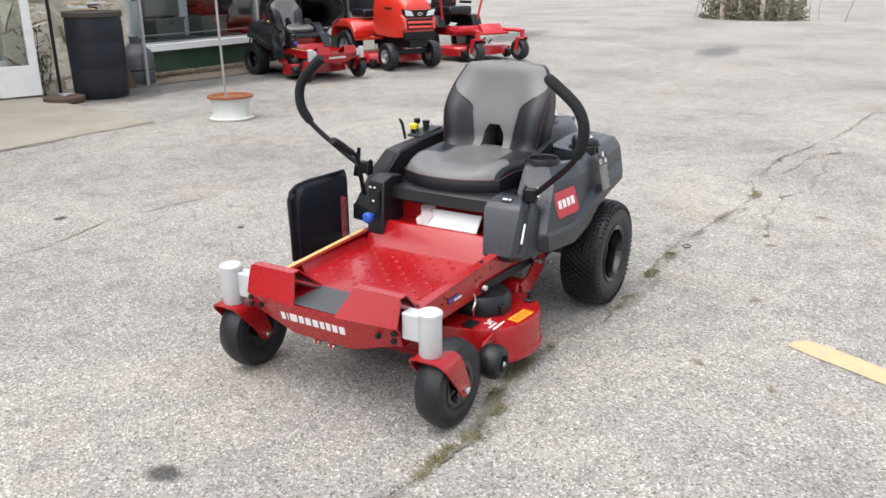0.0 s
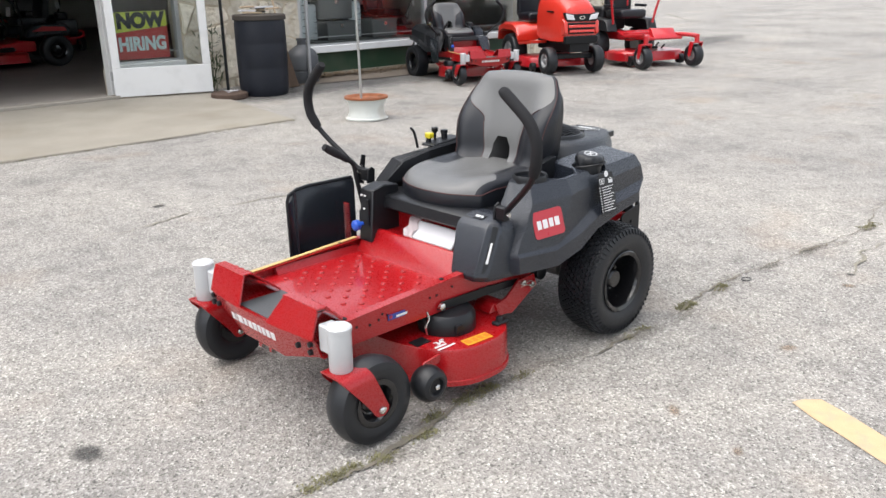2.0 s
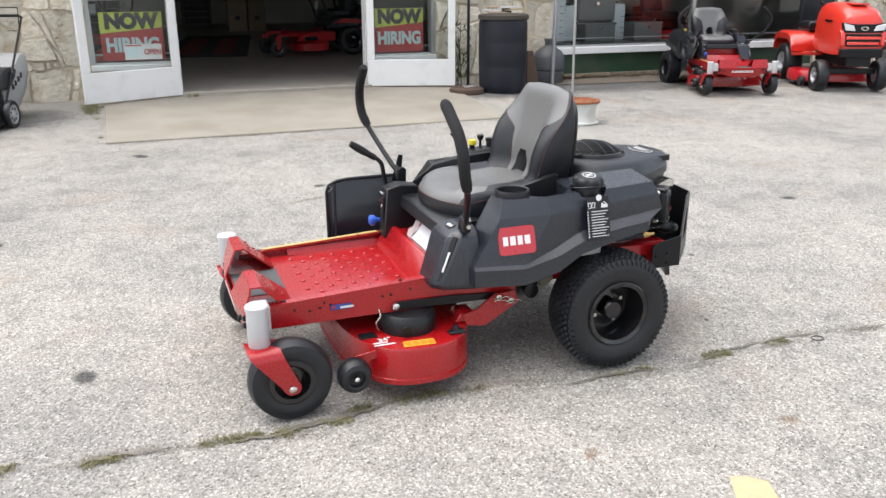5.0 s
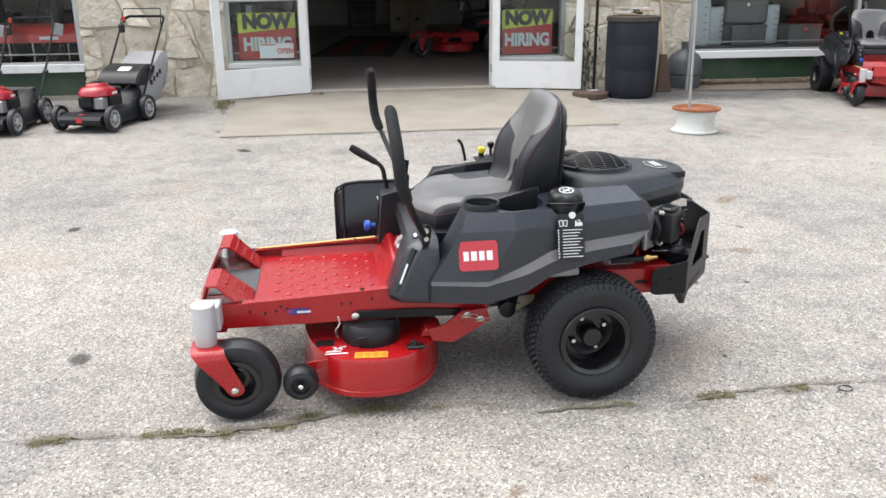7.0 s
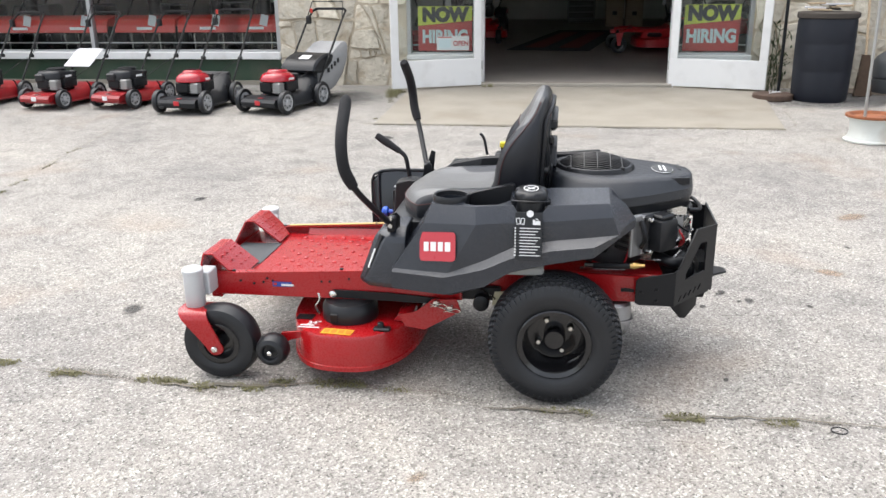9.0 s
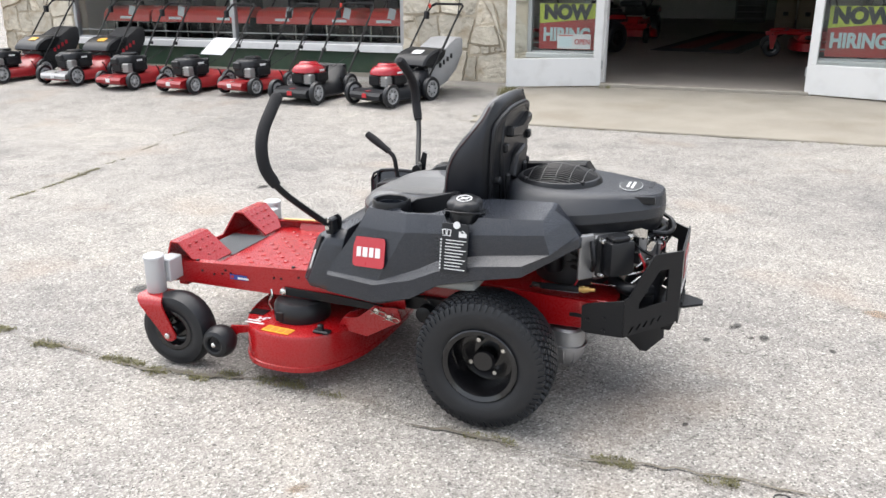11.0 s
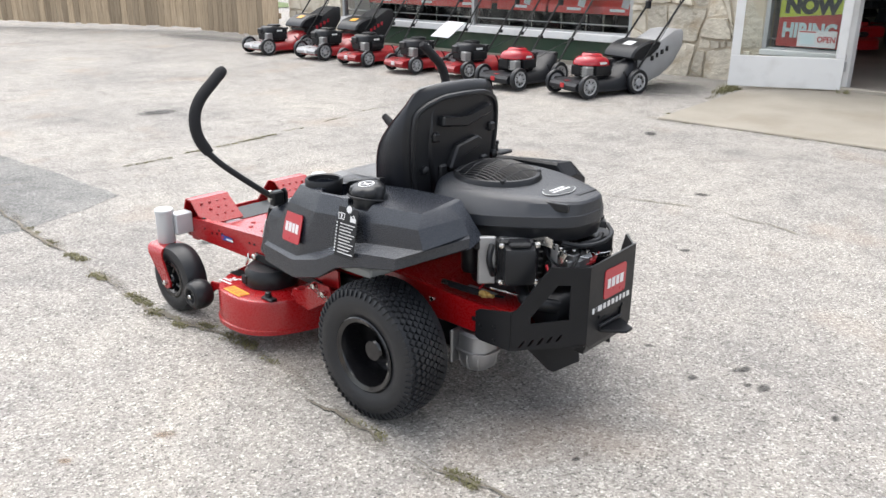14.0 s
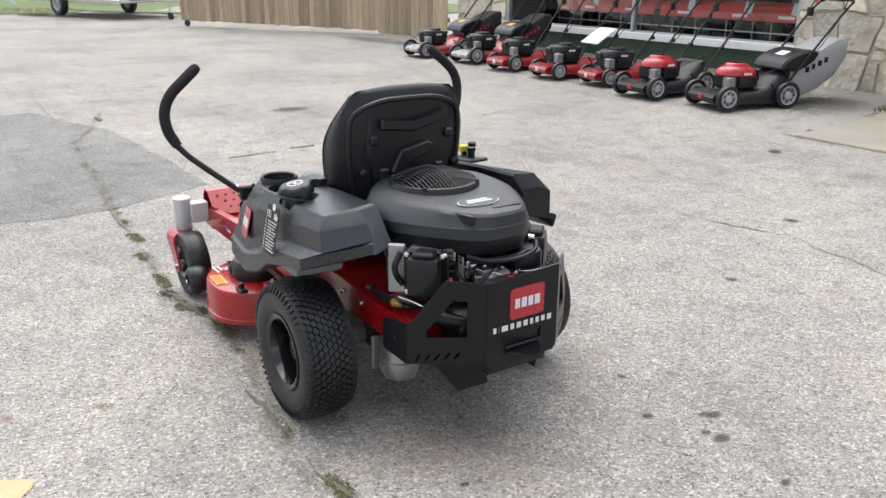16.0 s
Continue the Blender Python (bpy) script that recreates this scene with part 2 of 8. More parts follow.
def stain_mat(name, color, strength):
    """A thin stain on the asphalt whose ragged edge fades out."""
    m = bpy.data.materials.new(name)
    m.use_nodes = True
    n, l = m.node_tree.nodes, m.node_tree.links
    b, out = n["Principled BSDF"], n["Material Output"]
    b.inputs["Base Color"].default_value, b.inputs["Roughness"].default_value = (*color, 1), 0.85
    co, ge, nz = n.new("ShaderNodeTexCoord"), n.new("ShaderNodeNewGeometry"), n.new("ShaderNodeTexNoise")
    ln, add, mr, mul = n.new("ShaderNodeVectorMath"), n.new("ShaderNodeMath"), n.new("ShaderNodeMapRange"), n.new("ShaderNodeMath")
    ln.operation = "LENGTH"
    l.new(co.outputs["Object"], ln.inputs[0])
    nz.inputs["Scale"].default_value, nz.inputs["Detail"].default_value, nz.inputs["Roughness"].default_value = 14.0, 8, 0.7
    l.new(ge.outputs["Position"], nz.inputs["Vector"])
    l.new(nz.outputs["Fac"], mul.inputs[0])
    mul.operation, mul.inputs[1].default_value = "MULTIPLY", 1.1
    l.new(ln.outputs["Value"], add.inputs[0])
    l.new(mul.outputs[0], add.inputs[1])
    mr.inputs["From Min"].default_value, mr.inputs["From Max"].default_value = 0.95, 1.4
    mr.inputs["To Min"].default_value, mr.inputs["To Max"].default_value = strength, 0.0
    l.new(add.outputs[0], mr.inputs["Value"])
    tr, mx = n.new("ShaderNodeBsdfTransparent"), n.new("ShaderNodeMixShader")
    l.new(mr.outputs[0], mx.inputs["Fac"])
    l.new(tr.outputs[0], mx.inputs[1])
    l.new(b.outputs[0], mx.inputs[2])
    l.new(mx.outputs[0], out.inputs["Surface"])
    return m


STAIN = stain_mat("oil_stain", (0.058, 0.056, 0.053), 0.72)
RUST_STAIN = stain_mat("rust_stain", (0.28, 0.195, 0.133), 0.5)
# broad soft darkening; along the right-hand wall it is dirt and damp
DARK_BLOT = stain_mat("dark_blot", (0.125, 0.12, 0.117), 0.42)
CRACK_STAIN = stain_mat("crack_stain", (0.155, 0.132, 0.10), 0.24)
WOOD = wood_mat("fence_wood", (0.44, 0.345, 0.235), (0.28, 0.207, 0.133))


def stone_piece_mat():
    """Limestone whose tone differs from stone to stone."""
    m = STONE.copy()
    n, l = m.node_tree.nodes, m.node_tree.links
    b = n["Principled BSDF"]
    src = b.inputs["Base Color"].links[0].from_socket
    info, hs, mr = n.new("ShaderNodeObjectInfo"), n.new("ShaderNodeHueSaturation"), n.new("ShaderNodeMapRange")
    mr.inputs["To Min"].default_value, mr.inputs["To Max"].default_value = 0.72, 1.2
    l.new(info.outputs["Random"], mr.inputs["Value"])
    l.new(mr.outputs[0], hs.inputs["Value"])
    l.new(src, hs.inputs["Color"])
    l.new(hs.outputs[0], b.inputs["Base Color"])
    return m


STONE_P = stone_piece_mat()

# ---- mesh helpers ----
V = Vector


def thing(name, label, category, m=None, group="", kind=""):
    e = new(name)
    e.empty_display_size = 0.1
    if m is not None:
        e.matrix_world = m
    return tagged(e, label, category, group, kind)


def part(name, bm, material, parent=None, label="", angle=35, kind=""):
    """Links a bmesh as one mesh object under a thing or part."""
    me = bpy.data.meshes.new(name)
    bmesh.ops.recalc_face_normals(bm, faces=bm.faces)
    bm.to_mesh(me)
    bm.free()
    for x in material if isinstance(material, (list, tuple)) else [material]:
        me.materials.append(x)
    if angle:
        me.shade_smooth()
        me.set_sharp_from_angle(angle=radians(angle))
    ob = new(name, me)
    if parent:
        ob.parent = parent
    return tagged(ob, label, kind=kind)


def same(name, ob, m, parent=None):
    """Another object on the same mesh."""
    o = new(name, ob.data)
    o.parent = parent
    o.matrix_basis = m
    return o


def add_box(bm, c, s, bev=0.0, m=None, seg=1):
    mm = (m or Matrix()) @ Matrix.Translation(c) @ Matrix.Diagonal((*s, 1))
    vs = bmesh.ops.create_cube(bm, size=1, matrix=mm)["verts"]
    if bev:
        es = list({e for v in vs for e in v.link_edges})
        bmesh.ops.bevel(bm, geom=es, offset=bev, segments=seg, affect="EDGES", profile=0.6)
    return bm


def box(c, s, bev=0.004, m=None, seg=1):
    return add_box(bmesh.new(), c, s, bev, m, seg)


def put3(axis, a, b, h):
    return V((a, b, h)) if axis == "z" else V((a, h, b)) if axis == "y" else V((h, a, b))


def add_prism(bm, pts, lo, hi, axis="y", bev=0.0):
    """A polygon in the plane across axis, drawn out from lo to hi."""
    a = [bm.verts.new(put3(axis, p[0], p[1], lo)) for p in pts]
    b = [bm.verts.new(put3(axis, p[0], p[1], hi)) for p in pts]
    k = len(pts)
    fs = [bm.faces.new(a[::-1]), bm.faces.new(b)]
    fs += [bm.faces.new((a[i], a[(i + 1) % k], b[(i + 1) % k], b[i])) for i in range(k)]
    if bev:
        bmesh.ops.bevel(bm, geom=list({e for f in fs for e in f.edges}), offset=bev, segments=1, affect="EDGES")
    return bm


def prism(pts, lo, hi, axis="y", bev=0.003):
    return add_prism(bmesh.new(), pts, lo, hi, axis, bev)


def add_loft(bm, rings, caps=True, loop=True):
    vs = [[bm.verts.new(p) for p in r] for r in rings]
    k = len(rings[0])
    for r0, r1 in zip(vs, vs[1:]):
        for i in range(k if loop else k - 1):
            j = (i + 1) % k
            bm.faces.new((r0[i], r0[j], r1[j], r1[i]))
    if caps and loop:
        bm.faces.new(vs[0][::-1])
        bm.faces.new(vs[-1])
    return bm


def loft(rings, caps=True, loop=True):
    return add_loft(bmesh.new(), rings, caps, loop)


def add_lathe(bm, prof, c=(0, 0, 0), axis="z", seg=32, closed=False):
    """prof: (radius, height) along the axis from c."""
    rings = []
    for r, h in prof:
        ring = []
        for i in range(seg):
            a = 2 * math.pi * i / seg
            ring.append(put3(axis, r * math.cos(a), r * math.sin(a), h) + V(c))
        rings.append(ring)
    if closed:
        rings.append(rings[0])
        vs = [[bm.verts.new(p) for p in r] for r in rings[:-1]]
        vs.append(vs[0])
        for r0, r1 in zip(vs, vs[1:]):
            for i in range(seg):
                j = (i + 1) % seg
                bm.faces.new((r0[i], r0[j], r1[j], r1[i]))
        return bm
    return add_loft(bm, rings)


def lathe(prof, c=(0, 0, 0), axis="z", seg=32, closed=False):
    return add_lathe(bmesh.new(), prof, c, axis, seg, closed)


def curve_pts(pts, n=6):
    """A smooth line through the points."""
    p = [V(x) for x in pts]
    q = [p[0] * 2 - p[1]] + p + [p[-1] * 2 - p[-2]]
    out = []
    for i in range(1, len(q) - 2):
        for k in range(n):
            t = k / n
            a, b, c, d = q[i - 1], q[i], q[i + 1], q[i + 2]
            out.append(0.5 * (2 * b + (c - a) * t + (2 * a - 5 * b + 4 * c - d) * t * t + (3 * b - a - 3 * c + d) * t ** 3))
    return out + [p[-1]]


def add_tube(bm, pts, r, seg=8, smooth=0):
    pts = curve_pts(pts, smooth) if smooth else [V(p) for p in pts]
    rings, up = [], V((0.13, 0.29, 0.95)).normalized()
    for i, p in enumerate(pts):
        d = (pts[min(i + 1, len(pts) - 1)] - pts[max(i - 1, 0)]).normalized()
        if abs(d.dot(up)) > 0.98:
            up = V((0.9, 0.3, 0.1)).normalized()
        s = d.cross(up).normalized()
        u = s.cross(d).normalized()
        up = u
        rr = r[i * (len(r) - 1) // max(1, len(pts) - 1)] if isinstance(r, (list, tuple)) else r
        rings.append([p + rr * (math.cos(2 * math.pi * k / seg) * s + math.sin(2 * math.pi * k / seg) * u) for k in range(seg)])
    return add_loft(bm, rings)


def tube(pts, r, seg=8, smooth=0):
    return add_tube(bmesh.new(), pts, r, seg, smooth)


def cut(ob, cutters):
    """Takes shapes out of a mesh for good."""
    bpy.context.view_layer.update()
    for c in cutters:
        me = bpy.data.meshes.new("cutter")
        bmesh.ops.recalc_face_normals(c, faces=c.faces)
        c.to_mesh(me)
        c.free()
        k = new("cutter", me)
        k.matrix_world = ob.matrix_world
        mod = ob.modifiers.new("cut", "BOOLEAN")
        mod.object, mod.operation, mod.solver = k, "DIFFERENCE", "EXACT"
        bpy.context.view_layer.update()
        done = bpy.data.meshes.new_from_object(ob.evaluated_get(bpy.context.evaluated_depsgraph_get()))
        ob.modifiers.clear()
        ob.data = done
        bpy.data.objects.remove(k)
    return ob


def bevel_hard(ob, width, segments=2, angle=18):
    """Rounds the sharp edges of a finished mesh for good."""
    mod = ob.modifiers.new("round", "BEVEL")
    mod.width, mod.segments, mod.limit_method, mod.angle_limit, mod.harden_normals = width, segments, "ANGLE", radians(angle), False
    bpy.context.view_layer.update()
    done = bpy.data.meshes.new_from_object(ob.evaluated_get(bpy.context.evaluated_depsgraph_get()))
    ob.modifiers.clear()
    ob.data = done
    return ob


def round_rect(w, h, r, n=4):
    out = []
    for cx, cy, a0 in ((w / 2 - r, h / 2 - r, 0), (-w / 2 + r, h / 2 - r, 90), (-w / 2 + r, -h / 2 + r, 180), (w / 2 - r, -h / 2 + r, 270)):
        out += [(cx + r * math.cos(radians(a0 + 90 * i / n)), cy + r * math.sin(radians(a0 + 90 * i / n))) for i in range(n + 1)]
    return out


def smoothstep(t):
    t = max(0.0, min(1.0, t))
    return t * t * (3 - 2 * t)


def text_part(name, body, size, material, parent, m, depth=0.001, squeeze=1.0, heavy=0.02):
    """Letters as a flat mesh in the plane of the pose m."""
    cu = bpy.data.curves.new(name, "FONT")
    cu.body, cu.size, cu.extrude, cu.align_x, cu.align_y = body, size, depth, "CENTER", "CENTER"
    cu.offset = size * heavy
    tmp = new("lettering", cu)
    bpy.context.view_layer.update()
    me = bpy.data.meshes.new_from_object(tmp.evaluated_get(bpy.context.evaluated_depsgraph_get()))
    bpy.data.objects.remove(tmp)
    me.materials.clear()
    me.materials.append(material)
    ob = new(name, me)
    ob.parent = parent
    ob.matrix_basis = m @ Matrix.Diagonal((squeeze, 1, 1, 1))
    return ob


def ground_z(x, y):
    """The lot rises a little towards the building."""
    k = max(0.0, min(1.0, (y - 2.5) / 4.5))
    return 0.08 * k * k



# ---- the lot ----
def spread(fine, step, far):
    """Even steps near the middle, then growing ones out to the horizon."""
    out = [i * step for i in range(int(fine / step) + 1)]
    while out[-1] < far:
        out.append(out[-1] + (out[-1] - out[-2]) * 1.35)
    return [-v for v in out[:0:-1]] + out


def build_ground():
    bm = bmesh.new()
    xs, ys = spread(13, 0.3, 1500), spread(9, 0.3, 1500)
    grid = []
    for y in ys:
        row = []
        for x in xs:
            z = ground_z(x, y)
            if not (-6.3 < x < 4.0 and -3.0 < y < 2.0):
                z += 0.006 * noise.noise(V((x * 0.5, y * 0.5, 0))) if abs(x) < 20 and abs(y) < 9 else 0
            row.append(bm.verts.new((x, y, z)))
        grid.append(row)
    for a, b in zip(grid, grid[1:]):
        for i in range(len(xs) - 1):
            bm.faces.new((a[i], a[i + 1], b[i + 1], b[i]))
    return tagged(part("ground", bm, ASPHALT, angle=180), "weathered grey asphalt parking lot with pale stone chips", "ground", kind="structure")


build_ground()
RNG = random.Random(7)


def lie(x, y, up=0.007):
    return V((x, y, ground_z(x, y) + up))


def ribbon(name, pts, width, material, label, wobble=0.6, step=0.03, up=0.0065, category="crack"):
    """A ragged strip along a line on the ground."""
    bm, line = bmesh.new(), []
    for a, b in zip(pts, pts[1:]):
        n = max(1, int(math.dist(a, b) / step))
        line += [(a[0] + (b[0] - a[0]) * i / n, a[1] + (b[1] - a[1]) * i / n) for i in range(n)]
    line.append(pts[-1])
    prev, k = None, len(line)
    for i, (x, y) in enumerate(line):
        a, b = line[max(0, i - 1)], line[min(k - 1, i + 1)]
        d = V((b[0] - a[0], b[1] - a[1])).normalized()
        nx, ny = -d.y, d.x
        off = 0.045 * wobble * noise.noise(V((x * 6, y * 6, 3))) + 0.014 * wobble * RNG.uniform(-1, 1)
        w = width * max(0.12, 0.55 + 1.5 * noise.noise(V((x * 3.1, y * 3.1, 9))) + wobble * RNG.uniform(-0.4, 0.6)) * (0.35 if i in (0, k - 1) else 1)
        l, r = (bm.verts.new(lie(x + nx * (off + s * w / 2), y + ny * (off + s * w / 2), up)) for s in (-1, 1))
        if prev:
            bm.faces.new((prev[0], prev[1], r, l))
        prev = (l, r)
    return tagged(part(name, bm, material, angle=180), label, category, kind="structure")


MAIN_CRACK = [(-5.6, 0.24), (-4.75, -0.02), (-4.12, -0.26), (-3.07, -0.35), (-2.5, -0.42), (-1.97, -0.46), (-1.45, -0.49), (-1.0, -0.53), (-0.6, -0.57), (-0.37, -0.52), (-0.1, -0.47), (0.12, -0.5), (0.36, -0.57), (0.62, -0.57), (0.82, -0.59), (1.03, -0.57),
              (1.46, -0.55), (2.0, -0.60), (2.7, -0.68), (3.1, -0.57), (3.9, -0.59), (4.95, -0.84), (6.1, -0.94), (8.5, -1.2)]
ribbon("pavement_crack", MAIN_CRACK, 0.0135, DIRT, "long ragged crack in the asphalt filled with dirt")
ribbon("pavement_crack", [(0.06, -0.56), (0.11, -0.575), (0.25, -0.59), (0.36, -0.565)], 0.009, DIRT, "short side crack in the asphalt")
ribbon("pavement_crack", [(3.15, -0.6), (3.6, -0.75), (4.2, -0.8), (4.4, -1.1)], 0.01, DIRT, "thin branching crack in the asphalt")
PALE_DIRT = mat("pale_crack_dirt", (0.200, 0.184, 0.145), 0.95, vary=0.4, scale=20, bump=0.6, bump_scale=120)
JOINT = [(-3.07, -0.35), (-2.99, -0.02), (-2.99, 0.45), (-2.98, 0.72), (-3.05, 1.2), (-3.09, 1.57), (-3.16, 1.96), (-3.26, 2.42), (-3.41, 3.08), (-3.54, 3.72), (-3.66, 4.54), (-3.69, 4.96)]
ribbon("pavement_crack", JOINT, 0.009, PALE_DIRT, "long straight joint crack between asphalt lanes", 0.3, up=0.008)
for pts, w in (([(-2.82, -0.94), (-2.75, -0.6), (-3.07, -0.35)], 0.016), ([(-8.6, 0.5), (-8.2, 0.0), (-6.8, -0.2), (-5.4, -0.2)], 0.03), ([(-9.5, 2.2), (-7.0, 2.0), (-5.5, 2.4)], 0.02),
               ([(10.4, 4.1), (11.5, 2.3), (11.6, 0.8), (11.1, -0.7), (11.8, -3.0)], 0.07), ([(19.8, 9.2), (20.4, 11.0), (24.0, 14.0)], 0.2), ([(11.0, 3.2), (9.6, 3.5), (8.9, 3.3)], 0.02),
               ([(16.0, 6.2), (15.5, 3.5), (16.4, 0.5)], 0.09), ([(13.5, 9.0), (14.2, 6.0)], 0.05), ([(30, 13), (29, 6), (31, -2)], 0.2), ([(-14, 3.2), (-11, 2.6), (-9.5, 3.4)], 0.03), ([(-18, 1.0), (-14, 1.4), (-11.5, 0.6)], 0.04)):
    ribbon("pavement_crack", pts, w * 0.42, PALE_DIRT if pts[0][0] < 0 else DIRT, "thin weathered crack in the asphalt", 0.9, 0.05)
for pts in ([(-10.5, 1.6), (-9.0, 2.9), (-7.6, 3.1), (-6.1, 4.0)], [(-12.0, 4.6), (-10.2, 4.2), (-8.6, 4.6), (-7.0, 4.3)], [(-7.6, 0.4), (-6.9, 1.1), (-6.2, 1.0), (-5.9, 0.2)],
            [(-15.0, 2.4), (-13.2, 3.6), (-11.4, 3.9)], [(7.5, 1.2), (8.8, 1.9), (10.4, 1.7), (12.0, 2.6)], [(6.0, 2.6), (7.4, 2.2), (8.6, 2.7)], [(1.9, -0.9), (2.5, -0.82), (3.4, -0.95), (4.6, -0.9)], [(-0.5, 2.2), (0.4, 2.35), (1.1, 2.2)]):
    ribbon("pavement_crack", pts, 0.010, PALE_DIRT, "fine wandering crack in the asphalt", 1.6, 0.05)


def blot(name, x, y, rx, ry, material, label, turn=0.0, n=32, up=0.0035):
    bm = bmesh.new()
    bm.faces.new([bm.verts.new((1.3 * math.cos(2 * math.pi * i / n), 1.3 * math.sin(2 * math.pi * i / n), 0)) for i in range(n)])
    ob = part(name, bm, material, angle=180)
    slope = (ground_z(x, y + 0.1) - ground_z(x, y - 0.1)) / 0.2
    ob.matrix_basis = Matrix.Translation(lie(x, y, up)) @ Matrix.Rotation(math.atan(slope), 4, "X") @ Matrix.Rotation(turn, 4, "Z") @ Matrix.Diagonal((rx, ry, 1, 1))
    return tagged(ob, label, "stain", kind="structure")


# small rust spots, then broad darker blots along walls, fence and parked machines
for x, y, rx, ry, kind in ((0.95, -1.05, 0.05, 0.035, RUST_STAIN), (1.75, -0.95, 0.04, 0.03, RUST_STAIN), (2.4, -1.1, 0.05, 0.04, RUST_STAIN), (1.9, 0.9, 0.10, 0.06, RUST_STAIN), (2.3, 1.9, 0.16, 0.08, RUST_STAIN),
                           (0.25, -1.0, 0.05, 0.025, RUST_STAIN), (0.17, -1.26, 0.03, 0.02, RUST_STAIN), (-10.5, 6.2, 2.2, 0.4, DARK_BLOT), (12.5, 2.0, 1.6, 0.5, DARK_BLOT),
                           (13.5, 6.5, 2.5, 0.6, DARK_BLOT), (5.6, 6.3, 1.9, 0.5, DARK_BLOT), (-3.5, 6.4, 2.0, 0.6, DARK_BLOT), (-1.9, 6.2, 0.6, 0.8, DARK_BLOT), (3.6, 6.6, 0.9, 0.5, DARK_BLOT), (-7.0, 6.5, 2.4, 0.5, DARK_BLOT), (4.5, 6.45, 1.5, 0.55, DARK_BLOT), (3.4, 6.2, 0.9, 0.45, DARK_BLOT), (6.6, 6.1, 1.8, 0.6, DARK_BLOT), (8.6, 5.6, 1.5, 0.6, DARK_BLOT), (-5.2, 6.1, 2.8, 0.5, DARK_BLOT)):
    blot("ground_stain", x, y, rx, ry, kind, "faint uneven blot on the asphalt", x * 3 if rx < 0.3 else 0.1, up=0.0045 if y > 2 or abs(x) > 4 else 0.0022)
for x, y, r in ((-1.19, 0.08, 0.055), (1.45, 0.49, 0.028), (1.405, 0.475, 0.018), (1.24, 0.40, 0.018), (1.35, 0.58, 0.024), (1.33, 0.555, 0.015), (1.01, 0.52, 0.016), (1.22, -0.28, 0.014), (1.69, 0.45, 0.02), (0.22, 2.63, 0.05), (-4.75, 1.83, 0.17), (-0.92, 4.09, 0.07),
                (0.62, 1.6, 0.03), (2.1, 1.3, 0.022), (-1.7, 1.9, 0.05), (1.9, -0.9, 0.02), (3.0, 1.2, 0.05)):
    blot("oil_stain", x, y, r * 1.5, r * 1.0, STAIN, "small dark oil stain on the asphalt", x)
for a, b in zip(MAIN_CRACK[1:-4], MAIN_CRACK[2:-3]):
    for k in range(max(1, int(math.dist(a, b) / 0.16))):
        u = RNG.random()
        blot("dirt_stain", a[0] + (b[0] - a[0]) * u, a[1] + (b[1] - a[1]) * u + RNG.gauss(0, 0.02), RNG.uniform(0.09, 0.20), RNG.uniform(0.025, 0.05), CRACK_STAIN, "brown dirt washed out along the crack", math.atan2(b[1] - a[1], b[0] - a[0]), up=0.0035)
bm = bmesh.new()
corners = [(-2.32, 0.2), (-2.17, -0.11), (-2.06, -0.43), (-2.03, -0.79), (-2.09, -1.06), (-1.98, -2.2), (-5.9, -2.4), (-5.9, -0.32), (-5.41, -0.19), (-4.94, -0.04), (-4.51, 0.1), (-3.3, 0.17)]
outline = []
for (xa, ya), (xb, yb) in zip(corners, corners[1:] + corners[:1]):
    n = max(2, int(math.dist((xa, ya), (xb, yb)) / 0.05))
    outline += [(xa + (xb - xa) * i / n + RNG.gauss(0, 0.008), ya + (yb - ya) * i / n + RNG.gauss(0, 0.008)) for i in range(n)]
bm.faces.new([bm.verts.new(lie(x, y, 0.0016)) for x, y in outline])
tagged(part("asphalt_patch", bm, PATCH, angle=180), "darker smooth repair patch in the asphalt", "patch", kind="structure")
bm = bmesh.new()
edge = [(0.56, -1.24), (0.60, -1.255), (0.645, -1.30), (0.60, -1.42), (0.53, -1.57), (0.40, -1.92), (0.28, -1.90), (0.40, -1.58), (0.46, -1.45), (0.51, -1.33)]
bm.faces.new([bm.verts.new(lie(x, y, 0.003)) for x, y in edge])
tagged(part("parking_line", bm, ROADPAINT, angle=180), "worn yellow painted parking line on asphalt", "road marking", kind="structure")


def tuft(bm, x, y, n, h, spread_r, z=None):
    for _ in range(n):
        a, r = RNG.uniform(0, 6.28), spread_r * math.sqrt(RNG.random())
        px, py = x + r * math.cos(a), y + r * math.sin(a)
        base = V((px, py, (ground_z(px, py) if z is None else z) + 0.003))
        hh, lean, w = h * RNG.uniform(0.4, 1.1), RNG.uniform(0.2, 1.0), RNG.uniform(0.0015, 0.003) * (1 + h * 6)
        b = RNG.uniform(0, 6.28)
        d, s = V((math.cos(b), math.sin(b), 0)), V((-math.sin(b), math.cos(b), 0))
        p = [base, base + d * lean * hh * 0.35 + V((0, 0, hh * 0.6)), base + d * lean * hh + V((0, 0, hh * 0.85))]
        q = [bm.verts.new(v) for v in (p[0] - s * w, p[0] + s * w, p[1] + s * w * 0.8, p[1] - s * w * 0.8, p[2])]
        bm.faces.new(q[:4])
        bm.faces.new((q[3], q[2], q[4]))


def weeds(name, spots, label):
    bm = bmesh.new()
    for x, y, length, n in spots:
        for i in range(n // 13):
            u = RNG.uniform(-0.5, 0.5)
            tuft(bm, x + u * length, y + RNG.gauss(0, 0.012), 13, 0.008, 0.018)
    return tagged(part(name, bm, GRASS, angle=0), label, "weeds", kind="stuff")


